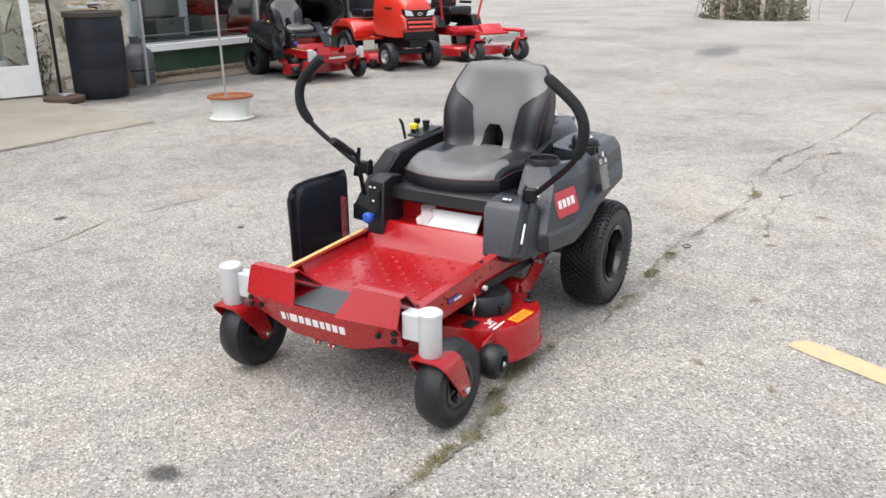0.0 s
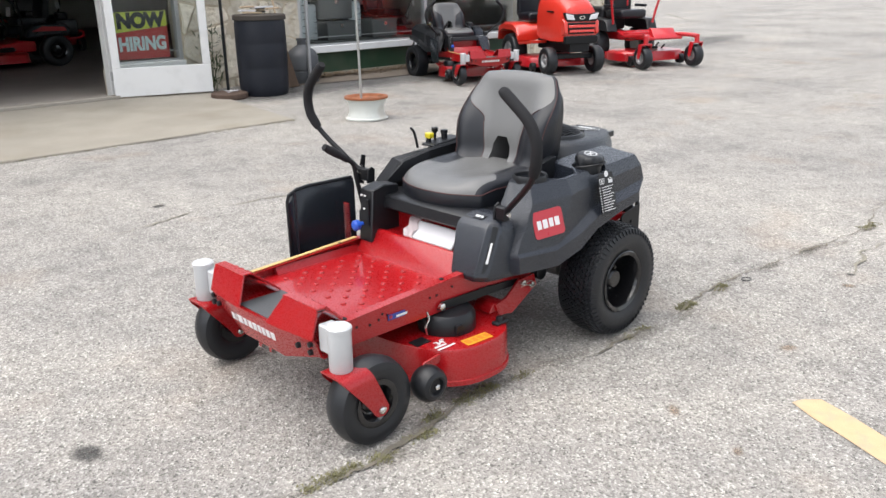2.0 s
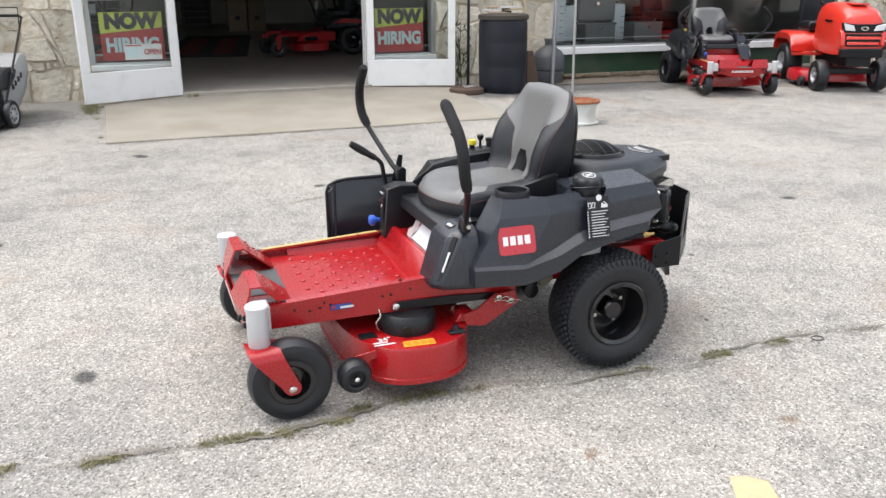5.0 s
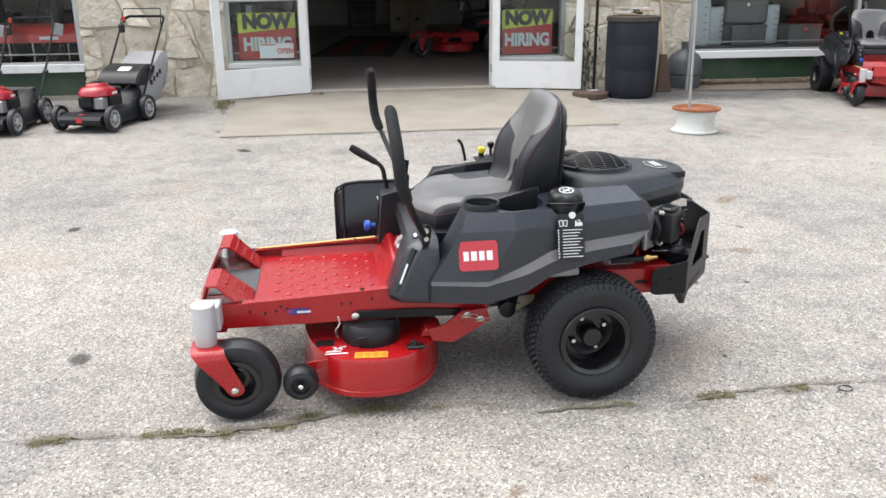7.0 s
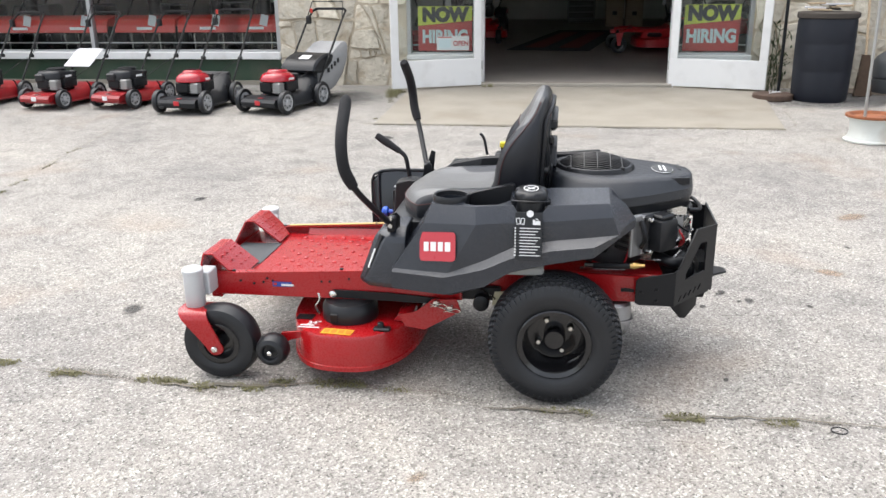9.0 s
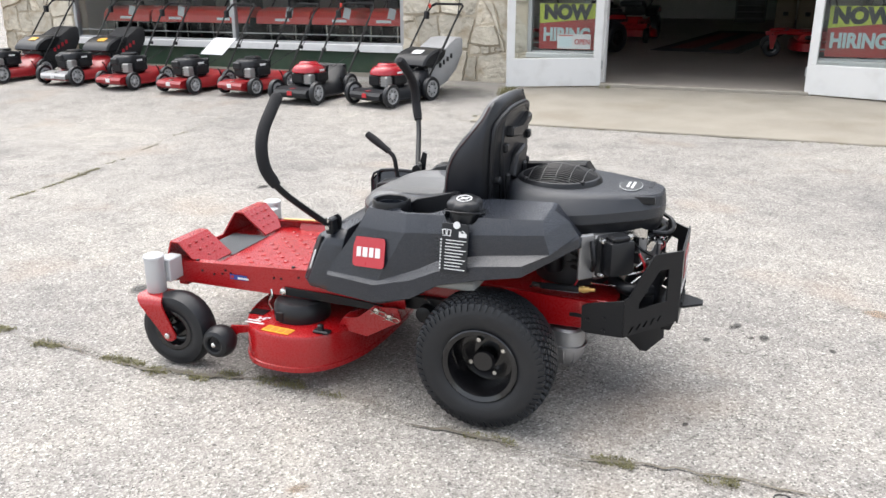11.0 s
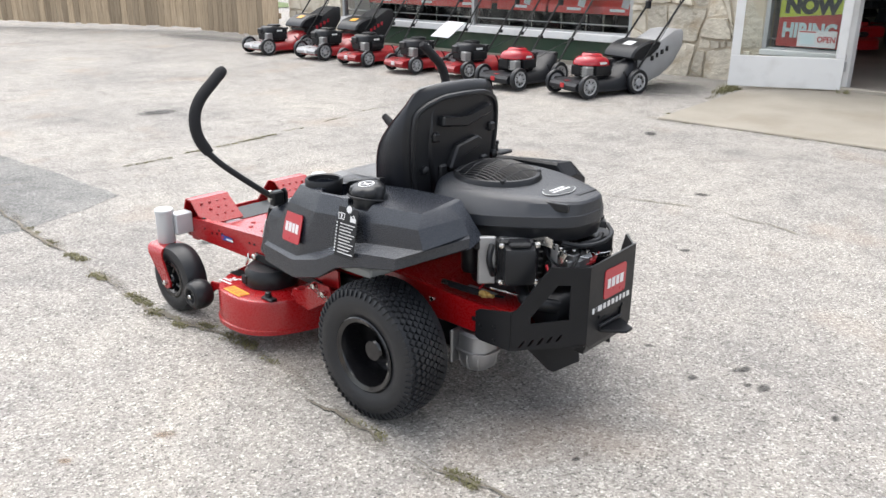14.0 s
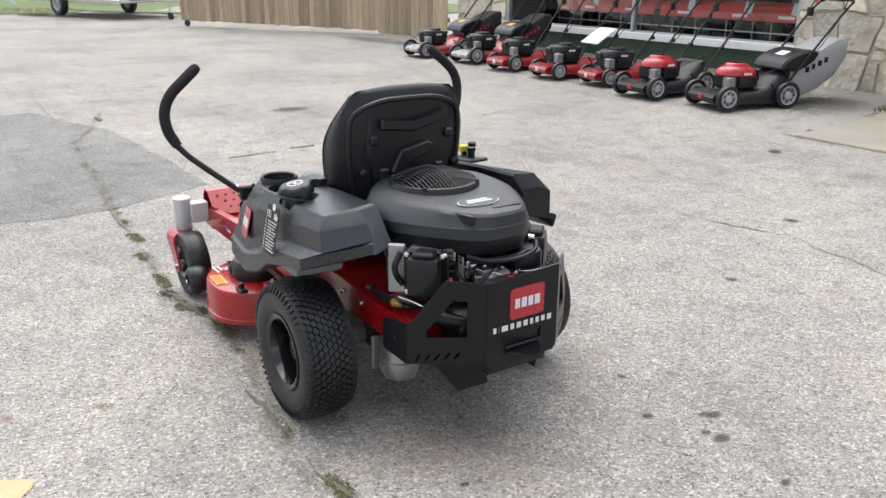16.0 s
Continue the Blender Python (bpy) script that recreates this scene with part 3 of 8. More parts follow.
weeds("crack_weeds", [(-1.73, -0.47, 0.10, 160), (-1.44, -0.475, 0.16, 520), (-1.12, -0.525, 0.12, 330), (-0.75, -0.535, 0.18, 560), (-0.58, -0.56, 0.08, 260), (-0.42, -0.55, 0.09, 260), (-0.32, -0.495, 0.07, 200), (-0.12, -0.48, 0.18, 480),
                      (1.04, -0.57, 0.12, 420), (1.34, -0.565, 0.08, 200), (0.66, -0.57, 0.2, 160), (-2.0, -0.45, 0.2, 130), (2.75, -0.67, 0.2, 300), (0.1, -0.5, 0.1, 80), (3.9, -0.6, 0.3, 120)], "low green weeds growing in the asphalt crack")
weeds("crack_weeds", [(x, y + 0.05 * k, 0.03, n) for x, y, n in ((-2.98, 0.66, 26), (-2.99, 0.84, 26), (-3.05, 1.18, 52), (-3.07, 1.45, 39), (-3.10, 1.68, 65), (-3.14, 1.86, 52), (-3.2, 2.2, 13), (-3.32, 2.72, 13), (-3.45, 3.3, 13)) for k in (-1.6, -0.8, 0, 0.8, 1.6)] + [(-5.15, 0.12, 0.25, 260)], "low weeds along the joint crack")

# ---- shop front ----
FACE, SILL = 7.25, 0.49


def slab():
    bm = bmesh.new()
    plan = [(-1.19, 4.71), (2.60, 4.72), (2.86, 7.1), (-1.24, 7.1)]
    top = [bm.verts.new((x, y, 0.035 if y < 6 else 0.10)) for x, y in plan]
    low = [bm.verts.new((x, y, -0.1)) for x, y in plan]
    bm.faces.new(top)
    for i in range(4):
        bm.faces.new((top[i], top[(i + 1) % 4], low[(i + 1) % 4], low[i]))
    bmesh.ops.bevel(bm, geom=[e for e in bm.edges if all(v in top for v in e.verts)], offset=0.008, segments=1, affect="EDGES")
    return tagged(part("entrance_slab", bm, CONCRETE), "tan concrete entrance slab sloping up to the door", "slab", kind="structure")


slab()
ribbon("slab_joint", [(-1.3, 4.69), (0.3, 4.69), (2.0, 4.69), (2.6, 4.69), (2.75, 4.95), (2.8, 5.6)], 0.018, DIRT, "dirt-filled gap along the concrete slab", 0.35, up=0.012)
weeds("slab_weeds", [(-1.24, 5.0, 0.03, 90), (-0.9, 4.70, 0.5, 120), (-0.2, 4.70, 0.6, 200), (0.5, 4.70, 0.7, 120), (1.2, 4.70, 0.6, 200), (1.8, 4.70, 0.6, 140), (2.4, 4.70, 0.4, 160)], "weeds along the edge of the concrete slab")
bm = bmesh.new()
for i in range(12):
    tuft(bm, -1.30 + RNG.gauss(0, 0.02), 5.9 + 0.8 * math.sqrt(RNG.random()), 14, 0.018, 0.03)
for i in range(20):
    tuft(bm, -1.36 + RNG.gauss(0, 0.06), 6.52 + RNG.gauss(0, 0.10), 18, 0.06, 0.05)
for i in range(5):
    tuft(bm, -0.25 + RNG.gauss(0, 0.06), 6.88, 12, 0.05, 0.03, 0.11)
tagged(part("door_weeds", bm, GRASS, angle=0), "weeds growing beside the door step", "weeds", kind="stuff")
tagged(part("door_sill", box((0.72, 7.17, 0.115), (2.3, 0.14, 0.04), 0.006), mat("sill_wood", (0.281, 0.257, 0.218), 0.8, vary=0.2, scale=6)), "worn grey threshold strip under the doors", "threshold", kind="structure")


def wall_piece(name, x0, x1, z0, z1, material, label, y0=FACE, y1=FACE + 0.28):
    return tagged(part(name, box(((x0 + x1) / 2, (y0 + y1) / 2, (z0 + z1) / 2), (x1 - x0, y1 - y0, z1 - z0), 0.0), material), label, "wall", kind="structure")


TOP = 3.0
PIERS = []
for i, (x0, x1) in enumerate(((-9.7, -8.32), (-2.96, -1.33), (2.76, 4.42), (8.95, 11.2)), 1):
    PIERS.append(wall_piece(f"wall_{i}", x0, x1, 0.0, TOP, MORTAR, "pale limestone rubble wall with mortar joints"))
wall_piece("wall_5", -8.32, -2.96, 2.35, TOP, MORTAR, "plain wall above the display window")
wall_piece("wall_6", -1.33, 2.76, 2.35, TOP, MORTAR, "plain wall above the entrance")
wall_piece("wall_7", 4.42, 8.95, 2.35, TOP, MORTAR, "plain wall above the display window")
wall_piece("wall_8", -1.33, -0.42, 0.0, 0.40, MORTAR, "low limestone wall under the side window")
wall_piece("wall_9", 1.88, 2.76, 0.0, 0.40, MORTAR, "low limestone wall under the side window")
for i, (x0, x1) in enumerate(((-8.32, -2.96), (4.42, 8.95)), 1):
    wall_piece(f"window_panel_{i}", x0, x1, 0.13, 0.40, GREEN, "dark green painted panel below the display window", FACE + 0.03)
    wall_piece(f"foundation_{i}", x0, x1, -0.05, 0.13, CONCRETE, "grey concrete footing below the window panel", FACE - 0.02)


def display_window(name, x0, x1, z0, z1, mullions, label, y=FACE + 0.05, sill=0.09):
    w = thing(name, label, "window", kind="structure")
    part("sill", box(((x0 + x1) / 2, y - 0.03, z0 - sill / 2), (x1 - x0, 0.14, sill), 0.006), WHITE, w, "chalky white painted sill")
    for x in (x0 + 0.025, *mullions, x1 - 0.025):
        part("mullion", box((x, y, (z0 + z1) / 2), (0.05, 0.09, z1 - z0), 0.004), FRAME, w)
    part("head", box(((x0 + x1) / 2, y, z1 - 0.025), (x1 - x0, 0.088, 0.05), 0.004), FRAME, w)
    part("bottom_rail", box(((x0 + x1) / 2, y + 0.02, z0 + 0.012), (x1 - x0, 0.05, 0.024), 0.003), FRAME, w)
    part("rail", box(((x0 + x1) / 2, y + 0.03, z0 + 0.11), (x1 - x0, 0.018, 0.014), 0.0), FRAME, w)
    edges = [x0, *mullions, x1]
    for a, b in zip(edges, edges[1:]):
        g = part("pane", box(((a + b) / 2, y, (z0 + z1) / 2), (b - a, 0.008, z1 - z0), 0), WINGLASS, w)
        g.visible_shadow = False
    return w


display_window("window_1", -8.32, -2.96, SILL, 2.35, [-5.52], "wide shop display window in aluminium frame")
display_window("window_2", 4.42, 8.95, SILL, 2.35, [6.7], "wide shop display window in aluminium frame")
display_window("window_3", -1.33, -0.42, 0.46, 2.35, [], "narrow window beside the entrance doors", sill=0.06)
display_window("window_4", 1.88, 2.76, 0.46, 2.35, [], "narrow window beside the entrance doors", sill=0.06)


def door_leaf(name, hinge, end, label):
    a, b = V((*hinge, 0)), V((*end, 0))
    d = (b - a)
    m = Matrix.Translation(a) @ Matrix.Rotation(math.atan2(d.y, d.x), 4, "Z")
    L = d.length
    w = thing(name, label, "door", m, kind="structure")
    z0, z1, t = 0.112, 2.2, 0.045
    part("bottom_rail", box((L / 2, 0, z0 + 0.16), (L, t, 0.32), 0.004), WHITE, w, "white kick rail")
    for x in (0.045, L - 0.045):
        part("stile", box((x, 0, (z0 + 0.32 + z1 - 0.1) / 2), (0.09, t, z1 - z0 - 0.42), 0.004), WHITE, w)
    part("top_rail", box((L / 2, 0, z1 - 0.05), (L, t, 0.1), 0.004), WHITE, w)
    part("push_bar", box((L / 2, 0, 1.185), (L - 0.18, 0.05, 0.035), 0.006), FRAME, w, "aluminium push bar")
    g = part("pane", box((L / 2, 0, (z0 + 0.32 + z1 - 0.1) / 2), (L - 0.18, 0.008, z1 - z0 - 0.42), 0), WINGLASS, w)
    g.visible_shadow = False
    for z in (0.3, 1.2, 2.0):
        part("hinge", lathe([(0.012, 0), (0.012, 0.1)], (-0.012, 0, z), "z", 10), FRAME, w)
    return w


door_leaf("door_1", (-0.40, 7.12), (-1.41, 6.65), "white-framed glass shop door standing wide open")
door_leaf("door_2", (1.83, 7.14), (2.86, 6.80), "white-framed glass shop door standing wide open")
for name, x in (("door_frame_1", -0.41), ("door_frame_2", 1.87)):
    tagged(part(name, box((x, 7.31, 1.2), (0.07, 0.14, 2.3), 0.004), WHITE), "white painted door jamb", "door frame", kind="structure")

SIGN_Y = mat("sign_yellow_green", (0.562, 0.608, 0.078), 0.5)
SIGN_R = mat("sign_red", (0.429, 0.039, 0.039), 0.5)
SIGN_K = mat("sign_black", (0.015, 0.018, 0.02), 0.5)
SIGN_B = mat("sign_pale_blue", (0.562, 0.663, 0.686), 0.5)


def hiring_sign(x0, x1, z0=0.50, z1=1.03, open_card=False):
    w = thing("hiring_sign", "yellow-green and red hiring sign in the side window", "sign", group="hiring signs")
    y = 7.318
    zl, zr = z0 + 0.30, z0 + 0.36
    part("upper_half", prism([(x0, zl), (x1, zr), (x1, z1), (x0, z1)], y, y + 0.004, bev=0), SIGN_Y, w, "yellow-green upper half")
    part("lower_half", prism([(x0, z0), (x1, z0), (x1, zr - 0.002), (x0, zl - 0.002)], y, y + 0.004, bev=0), SIGN_R, w, "red lower half")
    up = Matrix.Rotation(radians(90), 4, "X")
    cx = (x0 + x1) / 2
    text_part("lettering", "NOW", 0.220, SIGN_K, w, Matrix.Translation((cx, y - 0.003, z0 + 0.425)) @ up, squeeze=0.96, heavy=0.07)
    text_part("lettering", "HIRING", 0.208, SIGN_B, w, Matrix.Translation((cx, y - 0.003, z0 + 0.165)) @ up, squeeze=0.82, heavy=0.048)
    if open_card:
        c = thing("open_card", "white window card with red open lettering", "sign")
        part("card", box((cx + 0.10, y - 0.03, z0 + 0.095), (0.40, 0.004, 0.17), 0), DECAL_W, c)
        part("picture", box((cx, y - 0.034, z0 + 0.09), (0.15, 0.003, 0.11), 0), SIGN_B, c)
        part("border", box((cx, y - 0.034, z0 + 0.165), (0.17, 0.003, 0.012), 0), SIGN_R, c)
        text_part("lettering", "OPEN", 0.085, SIGN_R, c, Matrix.Translation((cx + 0.2, y - 0.035, z0 + 0.09)) @ up, squeeze=0.85)


hiring_sign(-1.2, -0.53, open_card=True)
hiring_sign(1.985, 2.62)

# ---- inside the shop ----
tagged(part("floor", box((0.75, 15.8, 0.07), (20.6, 16.9, 0.06), 0), SHOPFLOOR), "dull grey shop floor", "floor", kind="structure")
tagged(part("ceiling", box((0.75, 15.9, TOP + 0.06), (20.9, 17.3, 0.12), 0), DARKWALL), "dim shop ceiling", "ceiling", kind="structure")
tagged(part("wall_back", box((0.75, 24.4, 1.5), (20.9, 0.2, 3.0), 0), DARKWALL), "dim back wall of the shop", "wall", kind="structure")
for i, x in enumerate((-9.65, 11.15)):
    tagged(part(f"wall_side_{i + 1}", box((x, 15.9, 1.5), (0.12, 16.74, 3.0), 0), DARKWALL), "plain end wall of the shop", "wall", kind="structure")
tagged(part("roof", box((0.75, 15.85, TOP + 0.2), (21.2, 17.4, 0.14), 0.01), mat("roof_felt", (0.156, 0.156, 0.156), 0.9)), "flat roof with a low overhang", "roof", kind="structure")


# ---- limestone pieces ----
def clip(poly, p, n):
    out = []
    for a, b in zip(poly, poly[1:] + poly[:1]):
        da, db = (a[0] - p[0]) * n[0] + (a[1] - p[1]) * n[1], (b[0] - p[0]) * n[0] + (b[1] - p[1]) * n[1]
        if da <= 0:
            out.append(a)
        if da * db < 0:
            t = da / (da - db)
            out.append((a[0] + (b[0] - a[0]) * t, a[1] + (b[1] - a[1]) * t))
    return out


def rubble(parent, x0, x1, z0, z1, seed, size=0.36):
    """Irregular flat stones, each a piece of its own, with recessed joints."""
    r = random.Random(seed)
    work, polys = [[(x0, z0), (x1, z0), (x1, z1), (x0, z1)]], []
    while work:
        poly = work.pop()
        area = 0.5 * abs(sum(a[0] * b[1] - b[0] * a[1] for a, b in zip(poly, poly[1:] + poly[:1])))
        xs, zs = [a[0] for a in poly], [a[1] for a in poly]
        w, h = max(xs) - min(xs), max(zs) - min(zs)
        if area < 0.006 or (area < size * size * r.choice((0.06, 0.12, 0.5, 0.9, 1.0)) and max(w, h) < 2.4 * min(w, h)):
            polys.append(poly)
            continue
        along = 0.0 if w > h * r.uniform(0.75, 1.3) else math.pi / 2
        ang = along + r.gauss(0, 0.24)
        k = r.choice((0.22, 0.4, 0.5, 0.6, 0.78))
        c = (sum(xs) / len(xs) + (k - 0.5) * w * math.cos(along), sum(zs) / len(zs) + (k - 0.5) * h * math.sin(along))
        u = (math.cos(ang), math.sin(ang))
        parts = [clip(poly, (c[0] - s * u[0] * 0.004, c[1] - s * u[1] * 0.004), (u[0] * s, u[1] * s)) for s in (1, -1)]
        good = [q for q in parts if len(q) >= 3]
        if len(good) < 2:
            polys.append(poly)
        else:
            work += good
    for poly in polys:
        cx, cz = sum(a[0] for a in poly) / len(poly), sum(a[1] for a in poly) / len(poly)
        ring = []
        for a, b in zip(poly, poly[1:] + poly[:1]):
            if math.dist(a, b) < 0.012:
                continue
            n = max(2, int(math.dist(a, b) / 0.055))
            for i in range(n):
                t = i / n
                x, z = a[0] + (b[0] - a[0]) * t, a[1] + (b[1] - a[1]) * t
                x, z = x + 0.035 * noise.noise(V((x * 3.5, z * 3.5, seed))), z + 0.035 * noise.noise(V((x * 3.5, z * 3.5, seed + 9.0)))
                span = max(0.02, math.dist((x, z), (cx, cz)))
                k = 1 - min(0.3, (0.007 + 0.012 * (t == 0) + r.uniform(0, 0.007)) / span)
                ring.append((cx + (x - cx) * k, cz + (z - cz) * k))
        if len(ring) < 3:
            continue
        depth = r.choice((0.006, 0.012, 0.02, 0.03, 0.038))
        tx, tz = r.uniform(-0.05, 0.05), r.uniform(-0.05, 0.05)
        bm = bmesh.new()
        back = [V((x, FACE + 0.01, z)) for x, z in ring]
        mid = [V((x, FACE - depth * 0.7, z)) for x, z in ring]
        front = [V((cx + (x - cx) * 0.975 + r.uniform(-0.004, 0.004), FACE - depth + tx * (x - cx) + tz * (z - cz) + r.uniform(-0.003, 0.003), cz + (z - cz) * 0.975 + r.uniform(-0.004, 0.004))) for x, z in ring]
        add_loft(bm, [back, mid, front])
        part("stone", bm, STONE_P, parent, angle=30)


for i, w in enumerate(PIERS):
    xs = [v.co.x for v in w.data.vertices]
    rubble(w, min(xs), max(xs), 0.02, 1.75, 11 + i, 0.58)


# ---- fence ----
def plank_fence(name, a, b, z0, height, label, wheel=False, seed=1):
    r = random.Random(seed)
    a, b = V(a), V(b)
    d = b - a
    m = Matrix.Translation((a.x, a.y, 0)) @ Matrix.Rotation(math.atan2(d.y, d.x), 4, "Z")
    w = thing(name, label, "fence", m, kind="structure")
    L, x = d.length, 0.0
    base = part("plank", box((0.068, 0, height / 2), (0.136, 0.02, height), 0.003), WOOD, w)
    while x < L - 0.1:
        same("plank", base, Matrix.Translation((x, r.uniform(-0.004, 0.004), z0 + r.uniform(-0.012, 0.012))) @ Matrix.Rotation(radians(r.uniform(-0.3, 0.3)), 4, "Y"), w)
        x += 0.1405 + r.uniform(0, 0.004)
    base.matrix_basis = Matrix.Translation((min(x, L - 0.05), 0, z0))
    for z in (0.35, 1.0, 1.6):
        part("rail", box((L / 2, 0.045 if a.x < b.x else -0.045, z0 + z), (L, 0.04, 0.09), 0.004), WOOD, w)
    if wheel:
        part("wheel", lathe([(0.02, -0.02), (0.07, -0.025), (0.08, 0), (0.07, 0.025), (0.02, 0.02)], (L - 0.2, 0.06, 0.085), "y", 16), RUBBER, w, "small black support wheel")
    return w


plank_fence("fence", (-9.7, 7.0), (-11.86, 6.87), 0.09, 1.85, "tall tan cedar plank fence", seed=2)
plank_fence("fence_gate", (-11.86, 6.86), (-17.15, 4.55), 0.14, 1.8, "tall tan cedar plank gate swung open", True, 3)

# ---- zero-turn mower ----
def wheel(parent, c, r, w, rim_r, tyre_mat=RUBBER, rim_mat=RIM_B, side=-1, tread=False, dish=0.05, bolts=4, name="wheel", hub=0.035, hub_len=0.028):
    """A wheel with its axle along y; side: where its outer face looks (-1 or 1)."""
    e = new(name)
    e.empty_display_size, e.parent, e.location = 0.05, parent, c
    h = w / 2
    k = min(0.05, 0.24 * r)
    dip = 0.006 if tread else 0.0
    prof = [(rim_r, -h * 0.72), (rim_r + 0.012, -h * 0.86), (rim_r + (r - rim_r) * 0.45, -h), (r - k * 0.8, -h * 0.97), (r - k * 0.35, -h * 0.88), (r - 0.006 - k * 0.05 - dip, -h * 0.68), (r - 0.003 - dip, -h * 0.35),
            (r - dip, 0)]
    prof += [(a, -b) for a, b in prof[-2::-1]]
    prof += [(rim_r - 0.004, h * 0.6), (rim_r - 0.004, -h * 0.6)]
    tr = part("tyre", lathe(prof, (0, 0, 0), "y", 56, closed=True), tyre_mat, e, angle=50)
    s = side
    o = s * h
    rim = [(rim_r + 0.001, -o * 0.7), (rim_r + 0.004, o * 0.80), (rim_r + 0.012, o * 0.90), (rim_r + 0.008, o * 0.93), (rim_r - 0.006, o * 0.86), (rim_r - 0.016, o * 0.55), (rim_r - 0.02, o * 0.78 - s * dish), (rim_r * 0.62, o * 0.74 - s * dish), (rim_r * 0.5, o * 0.80 - s * dish), (hub * 1.02, o * 0.80 - s * dish)]
    part("rim", lathe(rim, (0, 0, 0), "y", 40), rim_mat, e, "glossy black dished rim" if rim_mat is RIM_B else "")
    part("hub", lathe([(hub, o * 0.78 - s * dish), (hub, o * 0.80 - s * dish + s * hub_len), (hub * 0.85, o * 0.8 - s * dish + s * (hub_len + 0.006)), (0.0, o * 0.8 - s * dish + s * (hub_len + 0.006))], (0, 0, 0), "y", 20), rim_mat, e)
    for i in range(bolts):
        a = 2 * math.pi * (i + 0.3) / bolts
        part("bolt", lathe([(0.011, 0), (0.011, s * 0.008), (0.007, s * 0.02)], (rim_r * 0.54 * math.cos(a), o * 0.80 - s * dish, rim_r * 0.54 * math.sin(a)), "y", 8), CHROME, e, "bright zinc bolt")
    if tread:
        bm = bmesh.new()
        rows, n = 10, 60
        for j in range(rows):
            v = (j - (rows - 1) / 2) / ((rows - 1) / 2)
            y = v * h * 0.82
            rr = r - 0.014 * abs(v) ** 3
            dy, da = h * 0.18 / 1.4 * 0.92, math.pi / n * 0.86
            for i in range(n):
                a0 = 2 * math.pi * (i + 0.5 * (j % 2)) / n
                rings = [[V((rad * math.cos(a0 + da * u * k), y + dy * q * k, rad * math.sin(a0 + da * u * k))) for u, q in ((-1, -0.4), (-1, 0.4), (0, 1), (1, 0.4), (1, -0.4), (0, -1))] for rad, k in ((rr - 0.012, 1.0), (rr, 0.88))]
                add_loft(bm, rings)
        for q in (-1, 1):
            for i in range(n):
                a0 = 2 * math.pi * i / n
                p = []
                for rr, yy, hw in ((r - 0.014, 0.90, 0.028), (r - 0.024, 0.955, 0.022), (r - 0.034, 0.99, 0.008)):
                    p.append([V((rr * math.cos(a0 + u), q * h * yy + q * up, rr * math.sin(a0 + u))) for u, up in ((-hw, -0.01), (hw, -0.01), (hw * 0.85, 0.0015), (-hw * 0.85, 0.0015))])
                add_loft(bm, p)
        part("tread", bm, tyre_mat, tr, kind="stuff", angle=20)
    return e


def fork_strap(yc, s):
    """A flat strap bent into an upside-down U over the caster wheel, its arms raked back to the axle."""
    half = (  # height along the arm, front x, rear x, distance from the wheel's middle plane
        (0.106, -0.553, -0.541, 0.059), (0.110, -0.563, -0.529, 0.059), (0.120, -0.572, -0.520, 0.059), (0.134, -0.580, -0.519, 0.059), (0.165, -0.604, -0.533, 0.060),
        (0.205, -0.637, -0.551, 0.061), (0.230, -0.658, -0.562, 0.061), (0.246, -0.670, -0.569, 0.056), (0.256, -0.676, -0.573, 0.047), (0.260, -0.678, -0.575, 0.034))
    line = [(z, xf, xr, d) for z, xf, xr, d in half] + [(z, xf, xr, -d) for z, xf, xr, d in half[::-1]]
    rings = []
    for i, (z, xf, xr, d) in enumerate(line):
        a, b = line[max(0, i - 1)], line[min(len(line) - 1, i + 1)]
        n = V((0, b[0] - a[0], -(b[3] - a[3])))
        n = V((0, -n.y, -n.z)).normalized() * 0.0035
        mid = V((0, d, z))
        rings.append([V((x, yc + s * (mid + k * n).y, (mid + k * n).z)) for x, k in ((xf, 1), (xr, 1), (xr, -1), (xf, -1))])
    return loft(rings)


def left_block():
    """The upright block before the left fender: sloped front face, chamfered outer corner, side running back into the fender."""
    rings = []
    for z, xf, yi, yo, xc, yc, xb, yb in ((0.352, -0.030, 0.262, 0.335, 0.0, 0.368, 0.12, 0.395), (0.358, -0.040, 0.246, 0.345, -0.008, 0.380, 0.12, 0.405), (0.375, -0.047, 0.240, 0.350, -0.014, 0.385, 0.12, 0.408),
                                          (0.512, 0.006, 0.213, 0.352, 0.046, 0.383, 0.12, 0.380), (0.532, 0.016, 0.213, 0.350, 0.056, 0.376, 0.12, 0.370), (0.546, 0.034, 0.216, 0.345, 0.064, 0.362, 0.12, 0.355), (0.560, 0.080, 0.225, 0.335, 0.095, 0.340, 0.12, 0.338)):
        rings.append([V((x, -y, z)) for x, y in ((xb, yi), (xf, yi), (xf, yo), (xf + 0.006, yo + 0.003), (xc - 0.003, yc - 0.003), (xc + 0.004, yc), (xb, yb))])
    return loft(rings)


